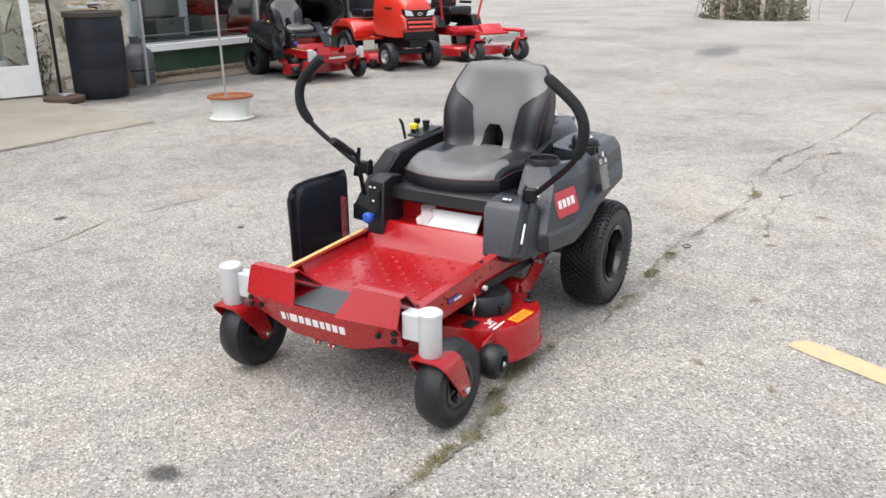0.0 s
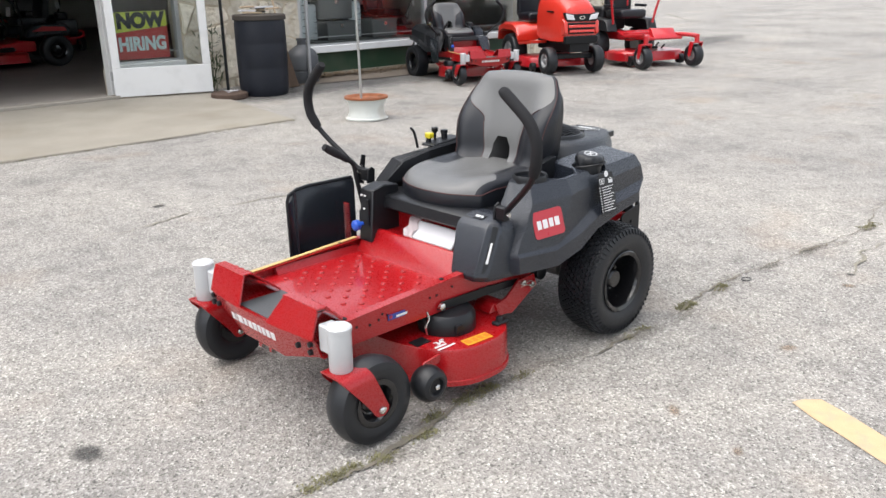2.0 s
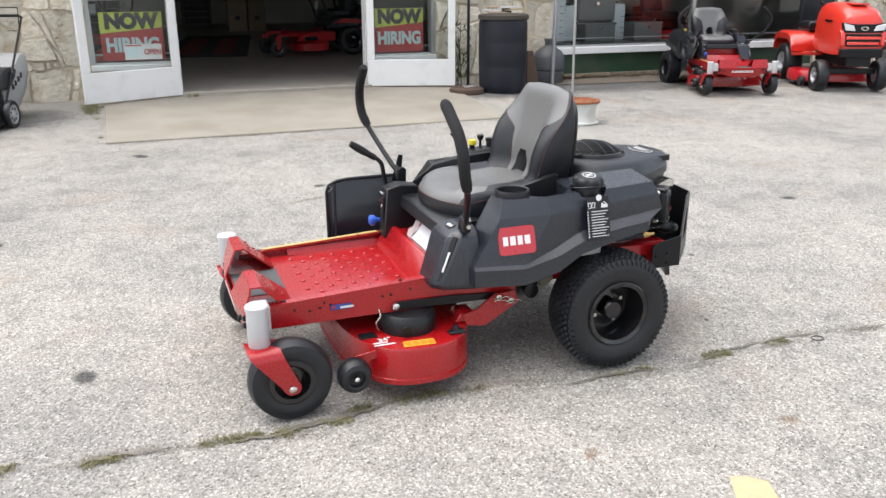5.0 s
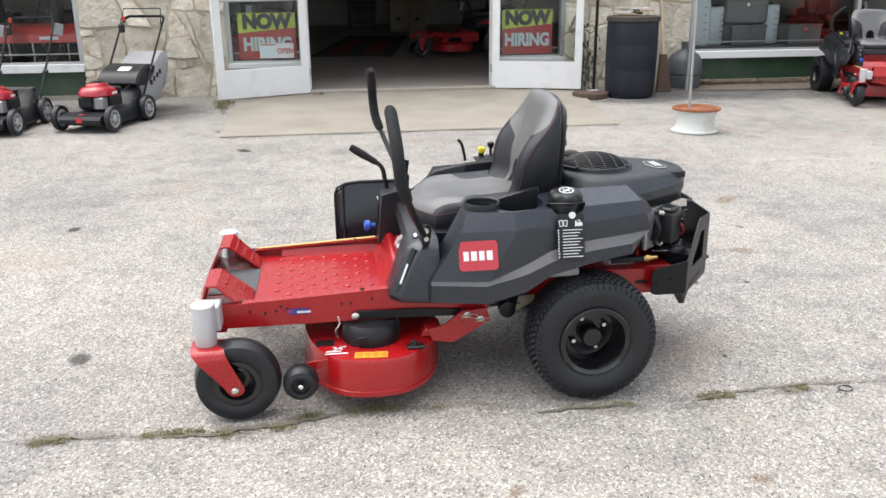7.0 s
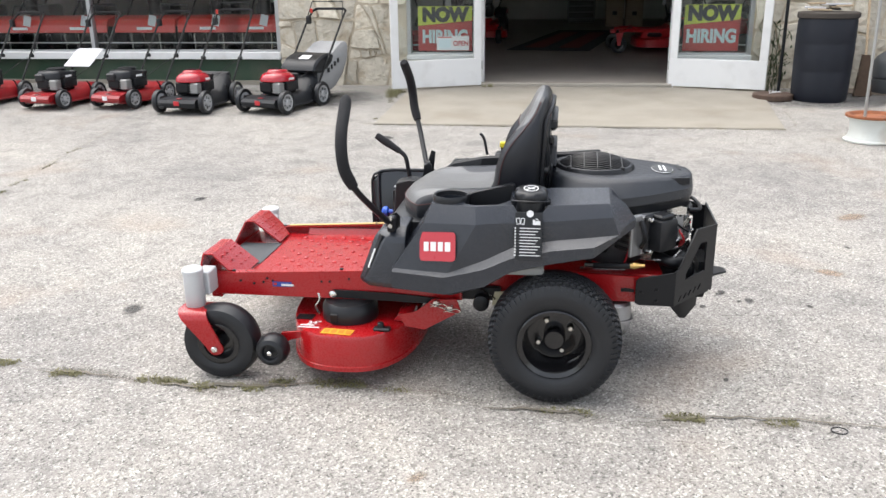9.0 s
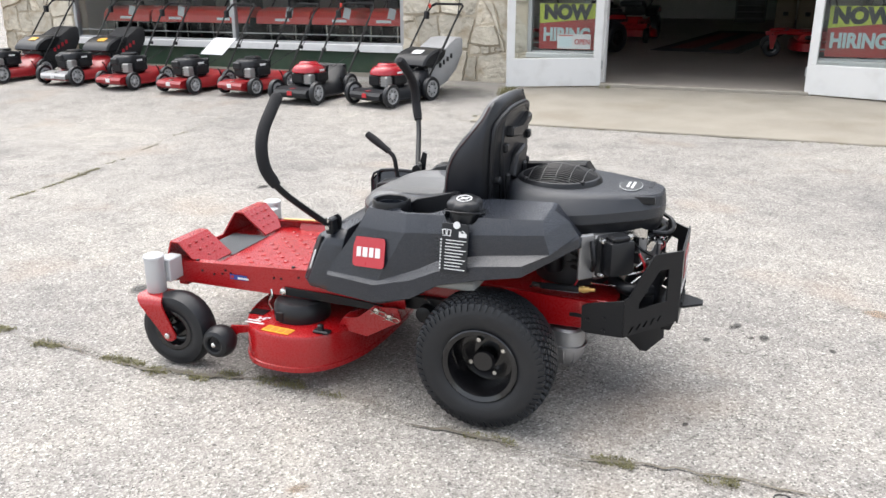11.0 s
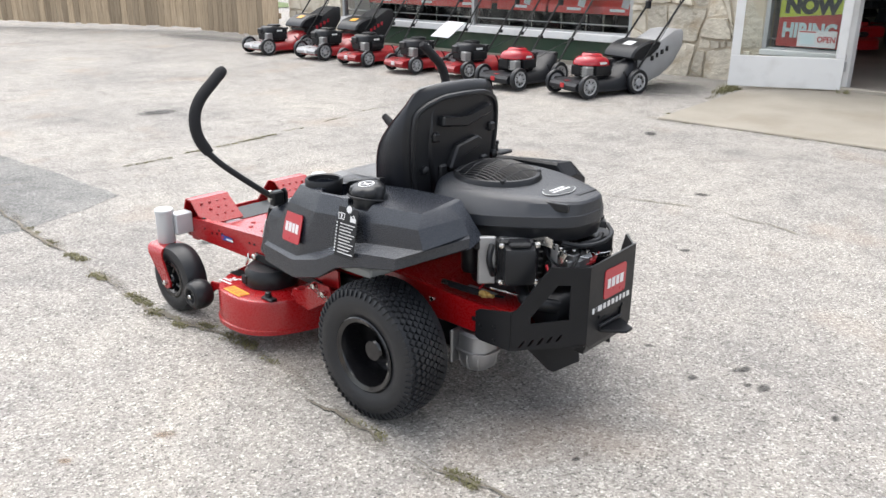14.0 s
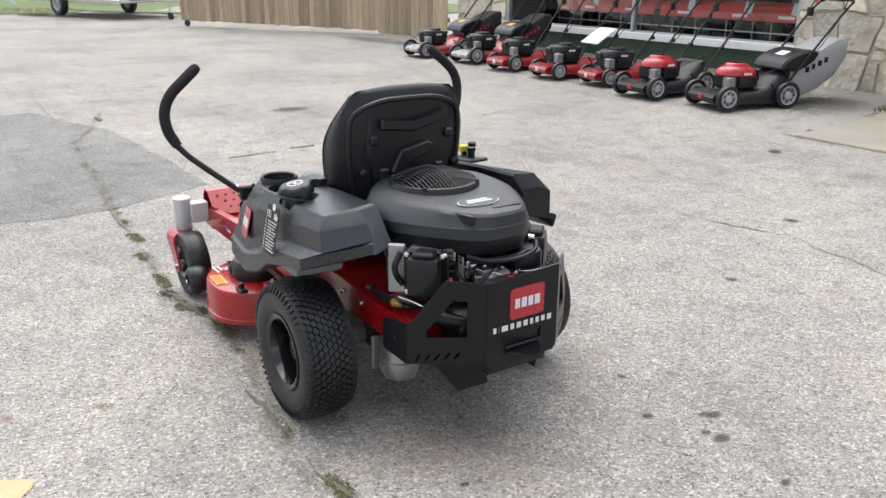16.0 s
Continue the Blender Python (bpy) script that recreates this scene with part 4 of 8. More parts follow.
def left_fender():
    """The faceted side fender over the fuel tank: flat top, chamfer, steep side, ledge and lip, turned inwards at its rear corner."""
    stations = (  # x; inner y, z; then dx, y, z of top edge, chamfer edge and ledge root; dx, y, z of the lip; bottom z
        (0.068, 0.27, 0.646, (0.140, 0.290, 0.644), (0.108, 0.322, 0.588), (0.0, 0.340, 0.424), (0.0, 0.350, 0.415), 0.372),
        (0.085, 0.27, 0.656, (0.125, 0.368, 0.648), (0.102, 0.400, 0.591), (0.0, 0.424, 0.440), (0.0, 0.434, 0.430), 0.370),
        (0.300, 0.25, 0.650, (0.057, 0.405, 0.652), (0.062, 0.434, 0.599), (-0.030, 0.445, 0.436), (-0.040, 0.456, 0.424), 0.362),
        (0.390, 0.25, 0.653, (0.010, 0.404, 0.655), (0.010, 0.431, 0.603), (0.0, 0.436, 0.482), (0.0, 0.459, 0.458), 0.396),
        (0.475, 0.244, 0.672, (0.0, 0.404, 0.658), (0.0, 0.430, 0.608), (0.0, 0.434, 0.526), (0.0, 0.460, 0.498), 0.450),
        (0.600, 0.244, 0.682, (0.0, 0.404, 0.662), (0.0, 0.428, 0.616), (0.0, 0.431, 0.553), (0.0, 0.460, 0.528), 0.482),
        (0.725, 0.246, 0.688, (0.055, 0.400, 0.672), (0.065, 0.424, 0.634), (0.085, 0.426, 0.578), (0.010, 0.460, 0.545), 0.508),
        (0.870, 0.24, 0.684, (-0.080, 0.298, 0.676), (-0.036, 0.297, 0.648), (-0.006, 0.296, 0.606), (0.0, 0.300, 0.598), 0.566))
    rings = []
    for x, yi, zi, top, chamfer, root, lip, zb in stations:
        pts = [(lip[0], yi, zb + 0.02), (top[0], yi, zi - 0.008), (top[0], yi + 0.008, zi), top, chamfer, root, lip, (lip[0], lip[1] + 0.002, zb + 0.004), (lip[0] * 0.5, lip[1] - 0.006, zb)]
        rings.append([V((x + dx, -y, z)) for dx, y, z in pts])
    return loft(rings)


def right_fender():
    """The faceted side fender beside the control panel."""
    rows = [  # x, inner y, top z, top y, shoulder z, shoulder y, ridge z, ridge y, bottom z
        (0.068, 0.27, 0.640, 0.285, 0.555, 0.320, 0.415, 0.350, 0.372),
        (0.085, 0.27, 0.648, 0.340, 0.562, 0.392, 0.430, 0.434, 0.370),
        (0.300, 0.25, 0.662, 0.356, 0.576, 0.430, 0.422, 0.452, 0.362),
        (0.390, 0.25, 0.669, 0.346, 0.590, 0.408, 0.458, 0.454, 0.396),
        (0.475, 0.25, 0.675, 0.346, 0.602, 0.405, 0.498, 0.455, 0.450),
        (0.600, 0.25, 0.685, 0.346, 0.617, 0.403, 0.528, 0.453, 0.482),
        (0.772, 0.26, 0.698, 0.346, 0.640, 0.396, 0.545, 0.441, 0.497),
        (0.800, 0.28, 0.655, 0.345, 0.635, 0.395, 0.550, 0.425, 0.535),
    ]
    slant = {0.068: (0.115, 0.075, 0.0), 0.085: (0.108, 0.068, 0.0), 0.300: (0.012, 0.015, -0.045)}
    rings = []
    for x, yi, zt, yt, zs, ys, zr, yr, zb in rows:
        up = 0.014 * smoothstep((x - 0.10) / 0.1) * (1 - smoothstep((x - 0.72) / 0.08))
        dt, ds, dr = slant.get(x, (0.0, 0.0, 0.0))
        ledge = 0.012 if x < 0.31 else 0.034 if x < 0.8 else 0.028
        pts = [(0, yi, max(zb + 0.02, zt - 0.085)), (dt, yi, zt - 0.008 + up), (dt, yi + 0.008, zt + up), (dt, yt, zt - up * 0.8), (ds, ys, zs), (dr, yr - ledge, zr + 0.010), (dr, yr, zr), (dr, yr + 0.002, zb + 0.004), (dr * 0.5, yr - 0.006, zb)]
        rings.append([V((x + dx, y, z)) for dx, y, z in pts])
    return loft(rings)


def ellipse_ring(cx, cy, z, rx_f, rx_r, ry_f, ry_r, n=40, e=2.4, slope=0.0):
    """An egg-shaped ring: its front and rear halves differ."""
    ring = []
    for i in range(n):
        a = 2 * math.pi * i / n
        c, s = math.cos(a), math.sin(a)
        u = math.copysign(abs(c) ** (2 / e), c)
        v = math.copysign(abs(s) ** (2 / e), s)
        rx = rx_r if c > 0 else rx_f
        x = cx + rx * u
        t = smoothstep((x - cx) / rx_r) if c > 0 else 0
        y = cy + (ry_f + (ry_r - ry_f) * t) * v
        ring.append(V((x, y, z - slope * max(0, x - cx + 0.1))))
    return ring


def seat_columns(edge):
    """Columns across the seat that follow the border between its two colours."""
    a = [-1 + (1 - edge) * k / 7 for k in range(7)]
    return a + [-edge + 2 * edge * k / 14 for k in range(15)] + [-v for v in a[::-1]]


def sheet_faces(bm, grid, colours, flip=False):
    for i in range(len(grid) - 1):
        for j in range(len(grid[0]) - 1):
            q = (grid[i][j], grid[i + 1][j], grid[i + 1][j + 1], grid[i][j + 1])
            bm.faces.new(q[::-1] if flip else q).material_index = colours(j)


def seat_cushion(parent):
    nx = 26
    bm, grid = bmesh.new(), []
    for i in range(nx + 1):
        u = i / nx
        half = 0.208 + 0.032 * smoothstep(u * 1.6)
        row = []
        for v in seat_columns(0.92 - 0.40 * smoothstep((u - 0.28) / 0.30)):
            x = 0.058 + 0.40 * u + 0.075 * abs(v) ** 2.4 * (1 - u) ** 1.5
            edge = (1 - abs(v) ** 4.5) ** 0.5 * (1 - (1 - min(1, u * 4.5)) ** 2.6) ** 0.6
            bol = 0.020 * smoothstep((abs(v) - 0.45) / 0.4)
            z = 0.606 + 0.032 * edge + bol * edge + 0.016 * u - 0.014 * math.exp(-((u - 0.6) / 0.3) ** 2) * (1 - abs(v)) - 0.010 * (1 - smoothstep(u * 3.3))
            row.append(bm.verts.new((x, half * v, z)))
        grid.append(row)
    ny = len(grid[0]) - 1
    sheet_faces(bm, grid, lambda j: 0 if 7 <= j < ny - 7 else 1)
    rim = [grid[0][j] for j in range(ny + 1)] + [grid[i][ny] for i in range(1, nx + 1)] + [grid[nx][j] for j in range(ny - 1, -1, -1)] + [grid[i][0] for i in range(nx - 1, 0, -1)]
    line = [(v.co.x, v.co.y * 1.002, v.co.z + 0.001) for v in [grid[i][0] for i in range(nx, -1, -2)] + [grid[0][j] for j in range(0, ny + 1, 2)] + [grid[i][ny] for i in range(0, nx + 1, 2)]]
    mid = [bm.verts.new((0.26 + (v.co.x - 0.26) * 1.012, v.co.y * 1.012, v.co.z - 0.034)) for v in rim]
    low = [bm.verts.new((0.27 + (v.co.x - 0.27) * 0.93, v.co.y * 0.95, 0.520)) for v in rim]
    k = len(rim)
    for a, b in ((rim, mid), (mid, low)):
        for i in range(k):
            bm.faces.new((a[i], a[(i + 1) % k], b[(i + 1) % k], b[i])).material_index = 1
    bm.faces.new(low).material_index = 1
    seat = part("seat", bm, [VINYL_G, VINYL_B], parent, "grey vinyl seat cushion with black sides", angle=60)
    part("piping", tube(line, 0.0022, 5), SEAM, seat, "dark red piping")


def seat_back(parent):
    nz = 30

    def edge_at(u):
        return 0.46 - 0.05 * math.sin(math.pi * min(1, u / 0.5)) + 0.50 * smoothstep((u - 0.54) / 0.26)

    def shape(u, v):
        """Height, half width and the x of the front and rear faces before the top is rounded."""
        half = 0.188 + 0.038 * math.sin(math.pi * min(1.0, u / 0.62) / 2) - 0.016 * smoothstep((u - 0.6) / 0.4)
        lim = 1.0 if u < 0.70 else 0.60 + 0.40 * math.sqrt(max(0.0, 1 - ((u - 0.70) / 0.30) ** 2.3))
        xf = 0.445 + 0.085 * u ** 1.15 - 0.060 * smoothstep((abs(v) - 0.35) / 0.50) * (1 - smoothstep((u - 0.50) / 0.48)) - 0.018 * math.exp(-((u - 0.4) / 0.25) ** 2)
        xf += 0.030 * abs(v) ** 7 - 0.13 * max(0.0, 1 - u / 0.30) ** 2
        xb = max(xf + 0.008, 0.556 + 0.022 * u + 0.012 * (1 - abs(v) ** 3) - 0.025 * abs(v) ** 6)
        w = max(0.0, (u - 0.88) / 0.12)
        z = 0.575 + 0.405 * min(u, 0.88) + 0.048 * math.sin(w * math.pi / 2)
        roll = 0.46 * (xb - xf) * (1 - math.cos(w * math.pi / 2))
        return z - 0.018 * abs(v) ** 3 * max(0, u - 0.6), half * v * lim - 0.011, xf + roll, xb - roll

    def front(u, v):
        z, y, xf, xb = shape(u, v)
        return V((xf, y, z))

    def back(u, v):
        z, y, xf, xb = shape(u, v)
        return V((xb, y, z))

    bm = bmesh.new()
    fg, bg = [], []
    for i in range(nz + 1):
        u = i / nz
        cols = seat_columns(edge_at(u))
        fg.append([bm.verts.new(front(u, v)) for v in cols])
        bg.append([bm.verts.new(back(u, v)) for v in cols])
    ny = len(fg[0]) - 1
    sheet_faces(bm, fg, lambda j: 0 if 7 <= j < ny - 7 else 1)
    sheet_faces(bm, bg, lambda j: 2, True)
    for j in range(ny):
        bm.faces.new((fg[0][j], fg[0][j + 1], bg[0][j + 1], bg[0][j])).material_index = 1
        bm.faces.new((fg[nz][j], bg[nz][j], bg[nz][j + 1], fg[nz][j + 1])).material_index = 1
    for i in range(nz):
        bm.faces.new((fg[i][0], bg[i][0], bg[i + 1][0], fg[i + 1][0])).material_index = 1
        bm.faces.new((fg[i][ny], fg[i + 1][ny], bg[i + 1][ny], bg[i][ny])).material_index = 1
    ob = part("backrest", bm, [VINYL_G, VINYL_B, PLASTIC_D], parent, "grey and black vinyl backrest with moulded rear shell", angle=60)
    notch = [(-0.062, 0.5), (0.040, 0.5), (0.040, 0.64), (0.032, 0.705), (0.012, 0.738), (-0.034, 0.738), (-0.054, 0.705), (-0.062, 0.64)]
    cut(ob, [prism(notch, 0.20, 0.59, "x", 0)])
    ob.data.shade_smooth()
    ob.data.set_sharp_from_angle(angle=radians(60))
    for s in (-1, 1):
        line = [front(i / nz, s * edge_at(i / nz)) + V((-0.001, 0, 0)) for i in range(1, int(nz * 0.76))]
        part("seam", tube(line, 0.0016, 5), SEAM, ob, "dark red stitched seam")
        part("seam", tube([front(i / nz, s * 0.995) + V((-0.001, s * 0.001, 0)) for i in range(0, nz, 2)], 0.0018, 5), SEAM, ob, "dark red stitched seam")
    # raised border, panels and ribs of the moulded rear shell
    side = [(0.06 + 0.70 * i / 14, 0.88) for i in range(15)]
    bend = [(0.76 + 0.135 * math.sin(math.pi / 2 * i / 10), 0.88 * math.cos(math.pi / 2 * i / 10) ** 0.45) for i in range(1, 10)]
    loop = [back(u, -v) for u, v in side + bend] + [back(0.895, 0.0)] + [back(u, v) for u, v in (side + bend)[::-1]]
    part("shell_rim", tube([p + V((0.003, 0, 0)) for p in loop], 0.009, 8), PLASTIC_D, ob)
    part("shell_panel", prism([(-0.13, 0.64), (0.13, 0.64), (0.155, 0.78), (0.15, 0.90), (0.10, 0.935), (-0.10, 0.935), (-0.15, 0.90), (-0.155, 0.78)], 0.550, 0.584, "x", 0.008), PLASTIC_D, ob)
    for pts in ([(-0.12, 0.852), (0.0, 0.838), (0.12, 0.872), (0.115, 0.902), (0.0, 0.866), (-0.115, 0.886)], [(-0.085, 0.715), (-0.05, 0.785), (0.05, 0.805), (0.075, 0.79), (0.06, 0.765), (-0.02, 0.755), (-0.05, 0.70)]):
        part("rib", prism(pts, 0.575, 0.607, "x", 0.006), PLASTIC_D, ob)
    for s in (-1, 1):
        part("boss", lathe([(0.014, 0.565), (0.014, 0.581), (0.008, 0.585)], (0, s * 0.170, 0.72), "x", 14), PLASTIC_D, ob)
        part("strut", box((0.577, s * 0.10, 0.66), (0.035, 0.035, 0.14), 0.006), PLASTIC_D, ob)
        part("clip", box((0.588, s * 0.135, 0.82), (0.02, 0.03, 0.03), 0.006), PLASTIC_D, ob)


def build_zero_turn(pose_m, label, group="", logos=True):
    t = thing("zero_turn_mower", label, "mower", pose_m, group)
    # wheels
    for s in (-1, 1):
        wheel(t, (0.621, s * 0.413, 0.219), 0.219, 0.166, 0.108, side=s, tread=True, dish=0.088, hub=0.036, hub_len=0.052)
        c = new("caster")
        c.empty_display_size, c.parent, c.location = 0.05, t, (0, 0, 0)
        wheel(c, (-0.543, s * 0.402, 0.138), 0.138, 0.094, 0.064, side=s, dish=0.026, bolts=0, hub=0.022)
        part("fork", fork_strap(s * 0.402, s), RED, c, "red bent steel fork")
        for q in (-1, 1):
            y = s * 0.402 + q * 0.062
            part("axle_bolt", lathe([(0.0115, y + q * 0.002), (0.0115, y + q * 0.009), (0.006, y + q * 0.013)], (-0.548, 0, 0.129), "y", 8), CHROME, c, "zinc axle bolt")
        part("axle", lathe([(0.008, -0.07), (0.008, 0.07)], (-0.543, s * 0.405, 0.132), "y", 8), CHROME, c)
        part("spindle_post", lathe([(0.032, 0.262), (0.0345, 0.266), (0.0345, 0.384), (0.037, 0.386), (0.037, 0.397), (0.031, 0.402), (0.0, 0.402)], (-0.632, s * 0.396, 0), "z", 28), SILVER, c, "silver caster spindle tube")
        part("spindle_bracket", box((-0.612, s * 0.335, 0.335), (0.05, 0.075, 0.085), 0.004), SILVER, c)
    # foot platform
    for s in (-1, 1):
        rail = [(-0.615, 0.270), (-0.05, 0.272), (0.30, 0.285), (0.30, 0.35), (-0.03, 0.378), (-0.60, 0.348)]
        r = part("side_rail", prism(rail, s * 0.290, s * 0.300, "y", 0.0015), RED, t)
        part("rail_flange", prism([(-0.60, 0.347), (-0.03, 0.377), (-0.03, 0.380), (-0.60, 0.350)], s * 0.268, s * 0.300, "y", 0.0), RED, r)
        for x in (-0.50, -0.45, -0.415, -0.40, -0.38, -0.20, -0.17, -0.1):
            part("hole", lathe([(0.0045, 0.3005), (0.0045, 0.3025)] if s > 0 else [(0.0045, -0.3025), (0.0045, -0.3005)], (x, 0, 0.325 + 0.01 * ((x * 100) % 3 - 1) + 0.03 * (x + 0.5)), "y", 8), STEEL_B, r)
        for x in (-0.53, -0.13):
            part("screw", lathe([(0.008, 0.0), (0.006, 0.004)], (x, s * 0.282, 0.351 + 0.053 * (x + 0.6)), "z", 8), STEEL_B, r)
    bm = bmesh.new()
    add_prism(bm, [(-0.66, 0.3238), (-0.05, 0.333), (-0.05, 0.327), (-0.66, 0.3178)], -0.289, 0.289, "y", 0)
    for s in (-1, 1):
        add_prism(bm, [(s * 0.289, 0.326), (s * 0.289, 0.356), (s * 0.276, 0.356), (s * 0.258, 0.329)], -0.42, -0.05, "x", 0)
    pan = part("foot_pan", bm, RED, t, "red steel foot pan with raised dimples")
    bm = bmesh.new()
    for i in range(9):
        for j in range(11):
            if (i + j) % 2 == 0:
                x, y = -0.42 + i * 0.041, -0.21 + j * 0.042
                add_lathe(bm, [(0.011, -0.002), (0.0095, 0.003), (0.006, 0.0045), (0.001, 0.0048)], (x, y, 0.3255 + (x + 0.58) * 0.0151), "z", 8)
    part("dimple_field", bm, RED, pan, kind="stuff")
    part("edge_tape", box((-0.28, 0.285, 0.379), (0.46, 0.018, 0.003), 0, Matrix.Rotation(radians(-3), 4, "Y") @ Matrix.Translation((0.02, 0, 0.0055))), TAPE, pan, "strip of tan tape along the edge")
    part("step_pad", prism([(-0.655, 0.3245), (-0.492, 0.3270), (-0.492, 0.3290), (-0.655, 0.3265)], -0.125, 0.125, "y", 0), mat("grey_grip_pad", (0.0585, 0.0624, 0.0663), 0.8, bump=0.4, bump_scale=500), pan, "grey non-slip foot pad")
    # front apron: outward-kinked plate, cut low in the middle between two toe guards
    rings = []
    for y, zt in zip((-0.298, -0.294, -0.127, -0.083, 0.083, 0.112, 0.291, 0.298), (0.40, 0.42, 0.42, 0.334, 0.334, 0.42, 0.42, 0.40)):
        k = smoothstep((0.298 - abs(y)) / 0.10)
        low, xk = 0.268 - 0.046 * k, -0.662 - 0.018 * k
        xt = xk if zt < 0.35 else -0.637 - 0.016 * (0.42 - zt) / 0.02 * 0.3
        prof = [(xk + 0.030, low), (xk + 0.012, low + 0.05), (xk, 0.330), (xt, zt), (xt + 0.006, zt - 0.001), (xk + 0.006, 0.329), (xk + 0.018, low + 0.05), (xk + 0.036, low)]
        rings.append([V((x, y, z)) for x, z in prof])
    apron = part("front_apron", loft(rings), RED, t, "red front apron with two raised toe guards", angle=22)
    for s in (-1, 1):
        # bent roof of each toe guard, open at both sides
        inner, outer = [(-0.636, 0.4195), (-0.600, 0.4200), (-0.497, 0.337)], [(-0.636, 0.4185), (-0.600, 0.4190), (-0.545, 0.362)]
        yi, yo = s * 0.120, s * 0.294
        bm = bmesh.new()
        lo = [[V((x, y, z)) for x, z in line] for line, y in ((inner, yi), ([(a[0] * 0.5 + c[0] * 0.5, a[1] * 0.5 + c[1] * 0.5) for a, c in zip(inner, outer)], (yi + yo) / 2), (outer, yo))]
        lo[1][2] = V((-0.497, s * 0.235, 0.338))
        rings = [line + [p - V((0.003, 0, 0.005)) for p in line[::-1]] for line in lo]
        g = part("toe_guard", add_loft(bm, rings), RED, apron, angle=20)
        bm = bmesh.new()
        for i in range(3):
            for j in range(3 if i else 4):
                x = -0.578 + i * 0.026
                add_lathe(bm, [(0.0065, -0.001), (0.0045, 0.003), (0.001, 0.0035)], (x, s * (0.150 + j * 0.036 + 0.012 * (i % 2)), 0.4025 - (x + 0.578) * 0.806), "z", 6)
        part("dimple_field", bm, RED, g, kind="stuff")
        for y, z in ((s * 0.235, 0.300), (s * 0.285, 0.315), (s * 0.285, 0.290)):
            part("bolt", lathe([(0.010, 0), (0.009, -0.010), (0.004, -0.012)], (-0.655 if abs(y) > 0.25 else -0.664, y, z), "x", 8), STEEL_B, apron)
    for s in (-0.03, 0.03):
        part("front_lug", box((-0.63, s, 0.214), (0.03, 0.016, 0.03), 0.003), RED, apron)
        part("bolt", lathe([(0.008, s - 0.012), (0.008, s + 0.012)], (-0.637, 0, 0.206), "y", 8), CHROME, apron)
    if logos:
        # model name as plain white bars
        x = -0.118
        for w in (0.016, 0.006, 0.026, 0.018, 0.02, 0.02, 0.016, 0.016, 0.018, 0.02):
            yy = x + w / 2
            part("name_bar", box((0, 0, 0), (0.0022, (w - 0.003) * 1.22, 0.025), 0, pose(-0.6722, -yy * 1.22, 0.287, 0, -11.7, 0)), DECAL_W, apron, "white lettering bar")
            x += w + 0.004
    # deck
    bm = bmesh.new()
    rings = []
    n = 48
    for z, k in ((0.074, 1.012), (0.090, 1.012), (0.092, 1.0), (0.190, 0.995), (0.199, 0.985), (0.201, 0.95)):
        ring = []
        for i in range(n):
            a = 2 * math.pi * i / n
            c, s = math.cos(a), math.sin(a)
            x = -0.098 + 0.238 * math.copysign(abs(c) ** (2 / 2.5), c) * k
            y = 0.450 * math.copysign(abs(s) ** (2 / 2.7), s) * k - 0.022
            ring.append(V((x, y, z)))
        rings.append(ring)
    deck = part("deck", add_loft(bm, rings), RED, t, "red stamped steel cutting deck")
    for s in (-1, 1):
        part("belt_cover", lathe([(0.097, 0.196), (0.100, 0.205), (0.098, 0.250), (0.086, 0.266), (0.04, 0.272), (0.0, 0.272)], (-0.105, s * 0.278, 0), "z", 24), PLASTIC_D, deck, "black plastic belt cover")
    part("cover_latch", box((-0.14, -0.372, 0.225), (0.03, 0.012, 0.035), 0.003), STEEL_B, deck)
    part("warning_label", prism([(-0.170, -0.447), (-0.062, -0.454), (-0.058, -0.412), (-0.164, -0.405)], 0.2015, 0.2035, "z", 0), DECAL_Y, deck, "yellow warning label")
    for i in range(4):
        part("label_panel", box((-0.151 + i * 0.026, -0.428 - 0.002 * i, 0.2042), (0.019, 0.026, 0.001), 0, None), mat("decal_orange", (0.585, 0.172, 0.0156), 0.4), deck)
    for i, w in enumerate((0.05, 0.075)):
        part("label_bar", box((-0.235 + 0.01 * i, -0.385 - 0.018 * i, 0.2022), (w, 0.008, 0.001), 0, None), DECAL_W, deck, "white lettering bar")
    text_part("size_text", '34"', 0.035, DECAL_W, deck, pose(-0.215, -0.365, 0.2025, 0, 0, 5), 0.0005)
    part("deck_label", box((-0.262, -0.315, 0.203), (0.06, 0.045, 0.002), 0), PLASTIC_D, deck, "black deck label")
    part("washout_fitting", box((0.035, -0.395, 0.206), (0.06, 0.03, 0.012), 0.004), PLASTIC_D, deck)
    part("washout_fitting", lathe([(0.013, 0.205), (0.011, 0.228), (0.008, 0.23)], (0.03, -0.395, 0), "z", 12), PLASTIC_D, deck)
    hang = [(0.10, 0.19), (0.17, 0.18), (0.30, 0.255), (0.285, 0.30), (0.20, 0.296), (0.14, 0.245), (0.08, 0.235)]
    for s in (-1, 1):
        part("hanger_plate", prism(hang, s * 0.322, s * 0.330, "y", 0.0015), RED, deck)
        part("hanger_shelf", prism([(0.06, 0.205), (0.13, 0.205), (0.13, 0.238), (0.08, 0.238)], s * 0.24, s * 0.322, "y", 0.002), RED, deck)
        for x, z in ((0.215, 0.285), (0.262, 0.268)):
            part("clevis_pin", lathe([(0.011, s * 0.33), (0.011, s * 0.345)], (x, 0, z), "y", 10), CHROME, deck)
            part("hairpin", tube([(x - 0.02, s * 0.347, z + 0.002), (x + 0.01, s * 0.349, z - 0.008), (x + 0.03, s * 0.349, z - 0.012), (x + 0.038, s * 0.349, z - 0.004), (x + 0.02, s * 0.349, z + 0.004), (x - 0.02, s * 0.347, z - 0.01)], 0.0016, 5, 3), CHROME, deck, "zinc hairpin clip")
